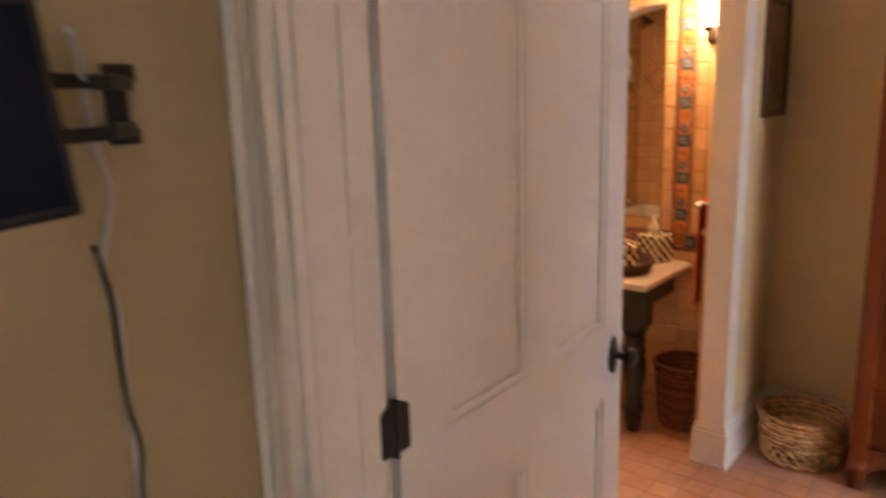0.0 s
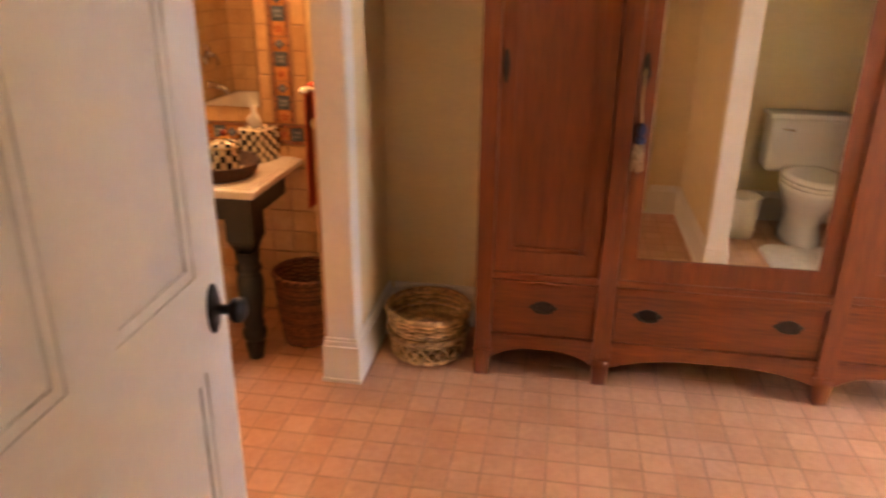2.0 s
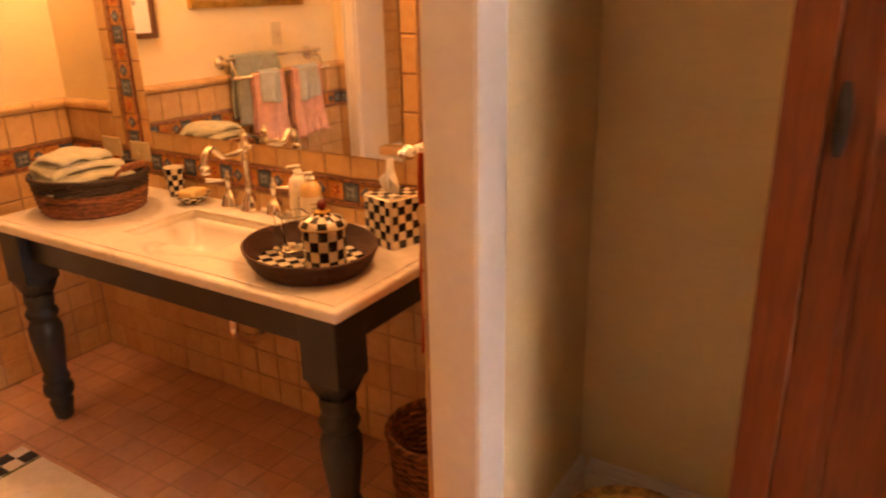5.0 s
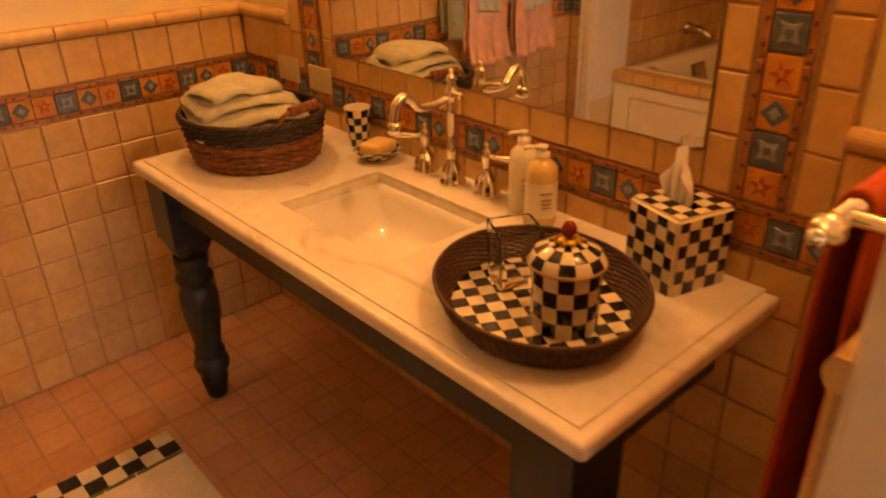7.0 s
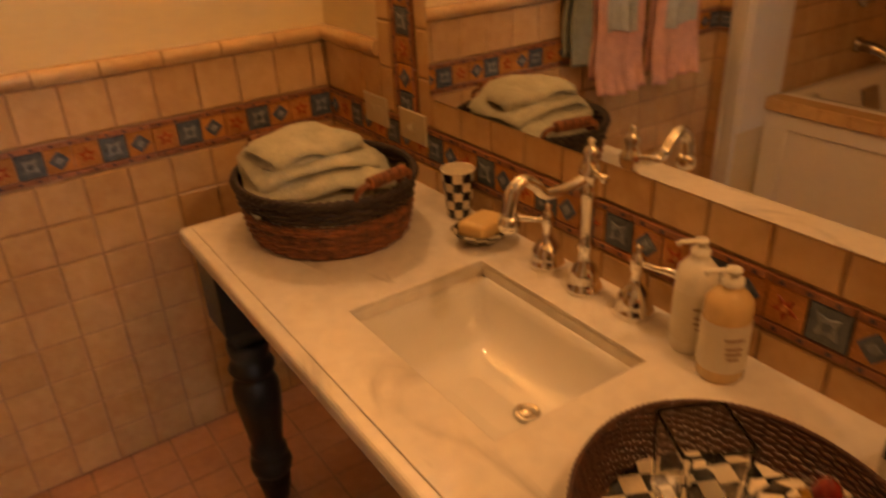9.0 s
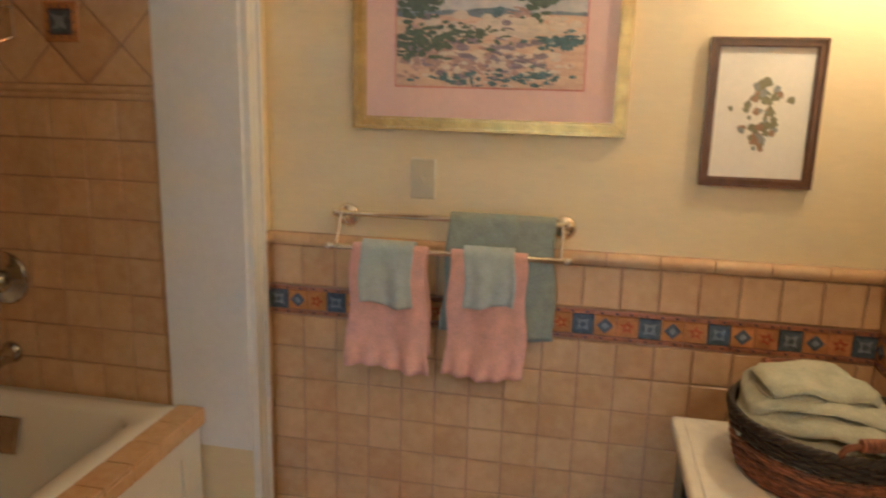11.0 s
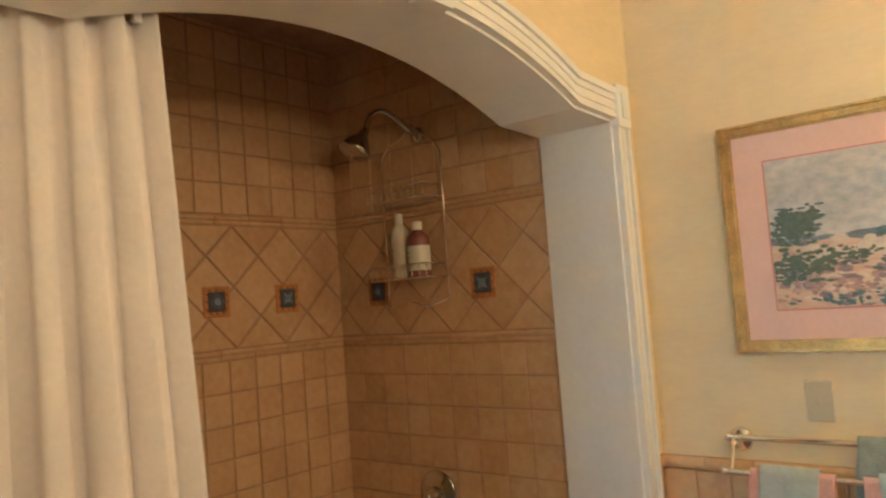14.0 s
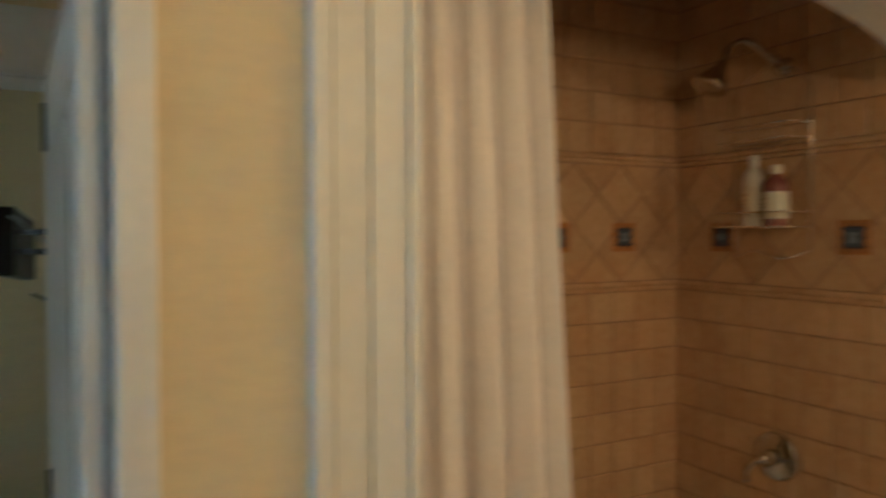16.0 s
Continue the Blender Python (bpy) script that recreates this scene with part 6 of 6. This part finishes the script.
bm = bmesh.new()
box(bm, MX0, MX1, MY_0, MY_1, 0.0005, 0.012, bevel=0.004)
pile(bm, MX0 + 0.002, MX1 - 0.002, MY_0 + 0.125, MY_1 - 0.125, 0, 0.020, 0)
part("white_field", bm, RUG, mat_)
for ya, yb, sg in ((MY_1, MY_1 - 0.11, -1), (MY_0, MY_0 + 0.11, 1)):
    bm = bmesh.new()
    n = 10
    cw = (MX1 - MX0 - 0.004) / n
    for i in range(n):
        for j in range(2):
            y0, y1 = sorted((ya + sg * (0.002 + 0.054 * j), ya + sg * (0.002 + 0.054 * (j + 1))))
            pile(bm, MX0 + 0.002 + i * cw, MX0 + 0.002 + (i + 1) * cw, y0, y1, 0, 0.0195, (i + j + (0 if sg < 0 else 1)) % 2)
    part("checked_band", bm, [RUGBLK, RUG], mat_, "two rows of black and white checks")["kind"] = "stuff"
    bm = bmesh.new()
    y0, y1 = sorted((ya + sg * 0.11, ya + sg * 0.125))
    pile(bm, MX0 + 0.002, MX1 - 0.002, y0, y1, 0, 0.019, 0, 0.012)
    part("green_line", bm, RUGGRN, mat_, "dull green line")
for cx_, cy_, rx_, ry_, an, mi in ((-0.755, -1.075, 0.035, 0.02, 30, 0), (-0.78, -1.045, 0.03, 0.014, -40, 1), (-0.80, -1.10, 0.04, 0.016, 80, 1), (-0.83, -1.13, 0.03, 0.018, 10, 0), (-0.86, -1.06, 0.035, 0.014, 50, 2), (-0.78, -1.36, 0.035, 0.02, 20, 0), (-0.82, -1.40, 0.035, 0.014, 70, 1)):
    bm = bmesh.new()
    prism(bm, [(rx_ * math.cos(a), ry_ * math.sin(a) * (1 + 0.3 * math.cos(a))) for a in [2 * math.pi * k / 16 for k in range(16)]], 0.005, pose(cx_, cy_, 0.0195, 0, 0, an), 0, 0.002)
    part("leaf_motif", bm, (RUGYEL, RUGGRN, RUGBLK)[mi], mat_, ("yellow leaf motif", "green leaf motif", "black leaf motif")[mi])

# ---- toilet corner ----
toilet = thing("toilet", "white porcelain toilet with a closed lid", "toilet", pose(-2.80, -4.585, 0, 0, 0, 0))
bm = bmesh.new()
box(bm, 0.0, 0.20, -0.235, 0.235, 0.40, 0.74, bevel=0.03, seg=4)
part("tank", bm, PORCELAIN, toilet, "", True)
bm = bmesh.new()
box(bm, -0.002, 0.215, -0.25, 0.25, 0.741, 0.775, bevel=0.012, seg=3)
part("tank_lid", bm, PORCELAIN, toilet, "", True)
bm = rod([(0.20, 0.16, 0.68), (0.225, 0.16, 0.68), (0.23, 0.10, 0.675)], 0.008)
part("flush_lever", bm, CHROME, toilet, "chrome flush lever")


def oval_loft(levels, n=36):
    bm = bmesh.new()
    rings = []
    for cx_, rx_, ry_, z in levels:
        rings.append([bm.verts.new((cx_ + rx_ * math.cos(2 * math.pi * k / n), ry_ * math.sin(2 * math.pi * k / n), z)) for k in range(n)])
    for a, b in zip(rings, rings[1:]):
        for i in range(n):
            bm.faces.new((a[i], a[(i + 1) % n], b[(i + 1) % n], b[i])).smooth = True
    bm.faces.new(list(reversed(rings[0])))
    bm.faces.new(rings[-1])
    return bm


part("bowl", oval_loft([(0.33, 0.24, 0.12, 0), (0.33, 0.235, 0.115, 0.04), (0.33, 0.20, 0.10, 0.14), (0.36, 0.21, 0.12, 0.22), (0.42, 0.25, 0.17, 0.31), (0.44, 0.265, 0.19, 0.37), (0.44, 0.265, 0.19, 0.40)]), PORCELAIN, toilet)
part("seat", oval_loft([(0.44, 0.262, 0.187, 0.402), (0.44, 0.27, 0.195, 0.408), (0.44, 0.268, 0.193, 0.424), (0.44, 0.262, 0.187, 0.427)]), PORCELAIN, toilet, "white seat ring")
part("seat_lid", oval_loft([(0.44, 0.262, 0.187, 0.43), (0.44, 0.27, 0.195, 0.435), (0.44, 0.266, 0.19, 0.45), (0.44, 0.2, 0.14, 0.456)]), PORCELAIN, toilet, "closed white lid")
tbin = thing("bathroom_bin", "small white plastic bin beside the toilet", "bin", (-2.46, -4.22, 0))
part("bin_body", turned([(0.0, 0.002), (0.085, 0.002), (0.088, 0.008), (0.108, 0.265), (0.112, 0.272), (0.108, 0.274), (0.103, 0.265), (0.083, 0.012), (0.0, 0.01)], 28, cap=False), BOTTLEW, tbin, "", True)
tmat = thing("toilet_mat", "white contoured mat in front of the toilet", "bath mat")
bm = bmesh.new()
prism(bm, rounded_rect(-2.0, -4.585, 0.28, 0.29, 0.09, 8), 0.02, Matrix.Translation((0, 0, 0.0005)), 0, 0.006)
part("pile", bm, RUG, tmat)

# ---- television on the bedroom wall ----
tv = thing("television", "flat black television on a swing arm in the bedroom", "television")
TP = pose(-3.507, -2.50, 1.685, 0, -5, -6)
bm = bmesh.new()
box(bm, -0.30, 0.122, -0.03, 0.02, -0.100, 0.108, bevel=0.006, m=TP)
part("tv_case", bm, BLACKTV, tv)
bm = bmesh.new()
box(bm, -0.29, 0.112, -0.033, -0.0305, -0.088, 0.098, m=TP)
part("screen", bm, SCREEN, tv, "dark glass screen")
mount = thing("tv_mount", "black steel wall bracket for the television", "bracket")
bm = boxes((-3.232, -3.204, -2.312, -2.301, 1.646, 1.752), (-3.230, -3.206, -2.342, -2.31, 1.648, 1.669), (-3.230, -3.206, -2.342, -2.31, 1.729, 1.750), bevel=0.003)
part("wall_plate", bm, BLACKIRON, mount)
for z in (1.668, 1.726):
    bm = bmesh.new()
    box(bm, -0.012, 0.012, -0.115, 0.0, -0.009, 0.009, bevel=0.003, m=pose(-3.218, -2.33, z, 0, 0, -38))
    box(bm, -0.010, 0.010, -0.14, 0.0, -0.008, 0.008, bevel=0.003, m=pose(-3.288, -2.42, z, 0, 0, -64))
    part("arm", bm, BLACKIRON, mount)
cable = thing("power_cable", "grey cable hanging down the bedroom wall", "cable")
part("grey_cord", rod(curve_pts([(-3.356, -2.502, 1.774), (-3.333, -2.465, 1.747), (-3.291, -2.382, 1.663), (-3.249, -2.321, 1.586), (-3.271, -2.317, 1.487), (-3.254, -2.312, 1.429), (-3.256, -2.312, 1.297), (-3.254, -2.309, 1.167), (-3.252, -2.309, 1.053), (-3.254, -2.309, 0.683), (-3.245, -2.312, 0.174)], 60), 0.0042, 8), GREYCABLE, cable)
part("black_cord", rod(curve_pts([(-3.333, -2.446, 1.543), (-3.282, -2.345, 1.488), (-3.263, -2.319, 1.441), (-3.259, -2.317, 1.297), (-3.247, -2.315, 1.219), (-3.254, -2.315, 1.108), (-3.247, -2.315, 0.683), (-3.254, -2.317, 0.174)], 60), 0.0035, 8), BLACKIRON, cable)

# ---- tiles of walls and floor: the pieces ----
# floor
NEAR = (-1.72, -0.02, -3.40, -1.62)
P = 0.1095
rest = bmesh.new()
FF = frame_of((0, 0, -0.006), (1, 0, 0), (0, 1, 0))
for i in range(0, 27):
    for j in range(0, 60):
        x1, y1 = -0.003 - i * P, -0.003 - j * P
        x0, y0 = x1 - P, y1 - P
        if x0 < -2.86 or (y1 > -2.2 and x0 < XW - 0.02):
            continue
        w = P - 0.005
        m = FF @ pose((x0 + x1) / 2, (y0 + y1) / 2, random.uniform(-0.0006, 0.0006), random.uniform(-0.3, 0.3), random.uniform(-0.3, 0.3), random.uniform(-0.4, 0.4))
        if -1.40 < x0 < -0.5 and -3.75 < y0 < -0.65 and not (x0 > -0.75 and y0 > -2.1):
            lay_piece(tile_mesh(w, w, FTILE, 0.006), floor, m, "floor_tile")
        else:
            prism(rest, [(-w / 2, -w / 2), (w / 2, -w / 2), (w / 2, w / 2), (-w / 2, w / 2)], 0.006, m, 0, 0.003)
far = part("floor_tiles", rest, FTILE, floor)
far["kind"] = "stuff"

# north wall wainscot
T = 0.105
wn_base = part("tile_bed", boxes((XW, 0, -0.008, 0, 0, 1.106)), GROUT, wall_north)
FN = frame_of((XW, -0.008, 0), (1, 0, 0), (0, 0, 1))
L = -XW
lay_tiles(wall_north, FN, 0.004, L - 0.012, 0.004, 0.843, 0.1055, vp=0.105)
lay_border(wall_north, FN @ Matrix.Translation((0, 0.893, 0)), L - 0.012, 0)
lay_tiles(wall_north, FN, 0.004, L - 0.012, 0.941, 1.066, 0.1055, vp=0.125)
lay_rail(wall_north, FN @ Matrix.Translation((0, 1.088, 0)), L - 0.012)
# the short return beside the arch
FW = frame_of((XW + 0.002, YN + 0.074, 0), (0, 1, 0), (0, 0, 1))
part("tile_bed", boxes((XW, XW + 0.002, YN + 0.075, -0.008, 0, 1.106)), GROUT, wall_west)
lay_tiles(wall_west, FW, 0.004, 0.064, 0.004, 0.843, 0.07, vp=0.105)
lay_border(wall_west, FW @ Matrix.Translation((0, 0.893, 0)), 0.063, 0)
lay_tiles(wall_west, FW, 0.004, 0.064, 0.941, 1.066, 0.07, vp=0.125)
lay_rail(wall_west, FW @ Matrix.Translation((0, 1.088, 0)), 0.064)

# east wall behind the vanity, with the framed mirror
MY0, MY1, MZ0, MZ1 = -1.692, -0.541, 1.013, 2.10
FE = Matrix(((0, 0, -1, -0.008), (-1, 0, 0, -0.012), (0, 1, 0, 0), (0, 0, 0, 1)))
LE = 2.125
part("tile_bed", boxes((-0.008, 0, -2.155, -0.001, 0, 1.106), (-0.008, 0, -1.925, -0.31, 1.106, MZ1 + 0.32)), GROUT, wall_east)
lay_tiles(wall_east, FE, 0.004, LE, 0.004, 0.843, 0.1055, vp=0.105)
lay_border(wall_east, FE @ Matrix.Translation((0, 0.893, 0)), LE, 1)
u = lambda y: -y - 0.012
for a, b in ((0.004, u(-0.315)), (u(-1.92), LE)):
    lay_tiles(wall_east, FE, a, b, 0.941, 1.066, 0.1055, vp=0.125)
    lay_rail(wall_east, FE @ Matrix.Translation((a, 1.088, 0)), b - a)
lay_tiles(wall_east, FE, u(MY1), u(MY0), 0.941, MZ0 - 0.002, 0.105, vp=0.2)
lay_tiles(wall_east, FE, u(MY1), u(MY0), MZ1 + 0.002, MZ1 + 0.11, 0.105, vp=0.2)
for a, b in ((u(-0.315), u(-0.376)), (u(-0.486), u(MY1)), (u(MY0), u(-1.747)), (u(-1.857), u(-1.92))):
    lay_tiles(wall_east, FE, a, b, 0.941, MZ1 + 0.31, 0.2, vp=0.108)
UPR = Matrix(((0, -1, 0, 0), (1, 0, 0, 0), (0, 0, 1, 0), (0, 0, 0, 1)))
for yy, ph in ((-0.431, 0), (-1.802, 2)):
    lay_border(wall_east, FE @ Matrix.Translation((u(yy), 0.941, 0)) @ UPR, MZ1 + 0.31 - 0.941, ph)
mirror = thing("wall_mirror", "large frameless wall mirror set in a tiled surround", "mirror")
part("glass", boxes((-0.019, -0.0085, MY0 + 0.002, MY1 - 0.002, MZ0, MZ1)), MIRROR, mirror)

FPN = Matrix(((-1, 0, 0, -0.012), (0, 0, 1, -2.156), (0, 1, 0, 0), (0, 0, 0, 1)))
part("tile_bed", boxes((-0.604, 0, -2.156, -2.148, 0.2, 1.066)), GROUT, partition)
lay_tiles(partition, FPN @ Matrix.Translation((0, 0, 0.008)), 0.01, 0.592, 0.2, 1.066, 0.1055, vp=0.108)
lay_rail(partition, FPN @ Matrix.Translation((0, 1.075, 0)), 0.594)

# Plain grout-coloured slab added below the white ceiling; unseen part, no tiles laid.
ceil_tub = structure("ceiling_tub", boxes((XB - 0.01, XA + 0.01, YS - 0.01, YN + 0.02, 2.735, 2.752)), GROUT, "added plain tan ceiling slab of the tub recess", "ceiling")
# tub recess
FTN = frame_of((XB, YN + 0.008, 0), (1, 0, 0), (0, 0, 1))
FTB = frame_of((XB, YS, 0), (0, 1, 0), (0, 0, 1))
DZ0, DZ1, DZM = 1.527, 1.978, 1.700


def recess_wall(parent, F, length, decos, phase):
    lay_tiles(parent, F, 0.002, length, 1.487 - 0.1163 * 9, 1.487, 0.113, vp=0.1163)
    lay_tiles(parent, F, 0.002, length, 2.018, 2.74, 0.113, vp=0.1163)
    for z in (1.507, 1.998):
        lay_rail(parent, F @ Matrix.Translation((0, z + 0.009, 0)), length, 0.02, 0.016, "moulding_tile", 0.15)
        lay_rail(parent, F @ Matrix.Translation((0, z - 0.01, 0)), length, 0.016, 0.010, "moulding_tile", 0.15)
    dg = (DZ1 - DZ0) / 2
    k = int(length / dg) + 3
    hole = [(a - 0.047, a + 0.047, DZM - 0.047, DZM + 0.047) for a in decos]
    for i in range(-1, 2 * k):
        for j in range(-1, 6):
            if (i + j) % 2:
                continue
            cu, cv = phase + i * dg / 2, DZ0 + j * dg / 2
            r = dg / 2 - 0.004
            pts = clip_poly([(cu - r, cv), (cu, cv - r), (cu + r, cv), (cu, cv + r)], 0.002, length - 0.002, DZ0 + 0.002, DZ1 - 0.002)
            if len(pts) < 3 or any(abs(cu - (h[0] + h[1]) / 2) < 0.02 and abs(cv - DZM) < 0.04 for h in hole):
                continue
            c = (sum(p[0] for p in pts) / len(pts), sum(p[1] for p in pts) / len(pts))
            bm = bmesh.new()
            prism(bm, [(p[0] - c[0], p[1] - c[1]) for p in pts], 0.006, Matrix(), 0, 0.003)
            me = bpy.data.meshes.new("diamond_tile")
            bm.to_mesh(me)
            bm.free()
            me.materials.append(TILE)
            lay_piece(me, parent, F @ Matrix.Translation((c[0], c[1], 0)), "diamond_tile")
    for q, a in enumerate(decos):
        bm = bmesh.new()
        h = 0.055
        sq = lambda s: [(-s, -s), (s, -s), (s, s), (-s, s)]
        prism(bm, sq(h), 0.010, Matrix(), 0, 0.003)
        prism(bm, sq(h * 0.66), 0.002, Matrix.Translation((0, 0, 0.0095)), 3, 0.001)
        for w in range(12):
            aa = 2 * math.pi * w / 12
            prism(bm, [(0.004 * math.cos(t) + h * 0.76 * max(-1, min(1, 1.3 * math.cos(aa))), 0.004 * math.sin(t) + h * 0.76 * max(-1, min(1, 1.3 * math.sin(aa)))) for t in (0.8, 2.4, 3.9, 5.5)], 0.001, Matrix.Translation((0, 0, 0.0098)), 3, 0.0003)
        if q % 2 == 0:
            prism(bm, star(4, h * 0.62, h * 0.5, 0), 0.002, Matrix.Translation((0, 0, 0.0112)), 1, 0.001)
            prism(bm, star(6, h * 0.3, h * 0.22), 0.002, Matrix.Translation((0, 0, 0.013)), 2, 0.001)
        else:
            prism(bm, sq(h * 0.56), 0.002, Matrix.Translation((0, 0, 0.0112)), 1, 0.001)
            prism(bm, star(4, h * 0.55, h * 0.25, math.pi / 4), 0.0015, Matrix.Translation((0, 0, 0.013)), 2, 0.0005)
        me = bpy.data.meshes.new("flower_tile")
        bm.to_mesh(me)
        bm.free()
        for mm in (BTILE, BLUE, PALE, DARKDOT):
            me.materials.append(mm)
        lay_piece(me, parent, F @ Matrix.Translation((a, DZM, 0)), "flower_tile")


recess_wall(wall_tub_north, FTN, XA - 0.004 - XB, (-2.812 - XB, -2.295 - XB), 0.03)
recess_wall(wall_tub_back, FTB, YN + 0.008 - YS, (-0.755 - YS, -0.436 - YS), 0.04)
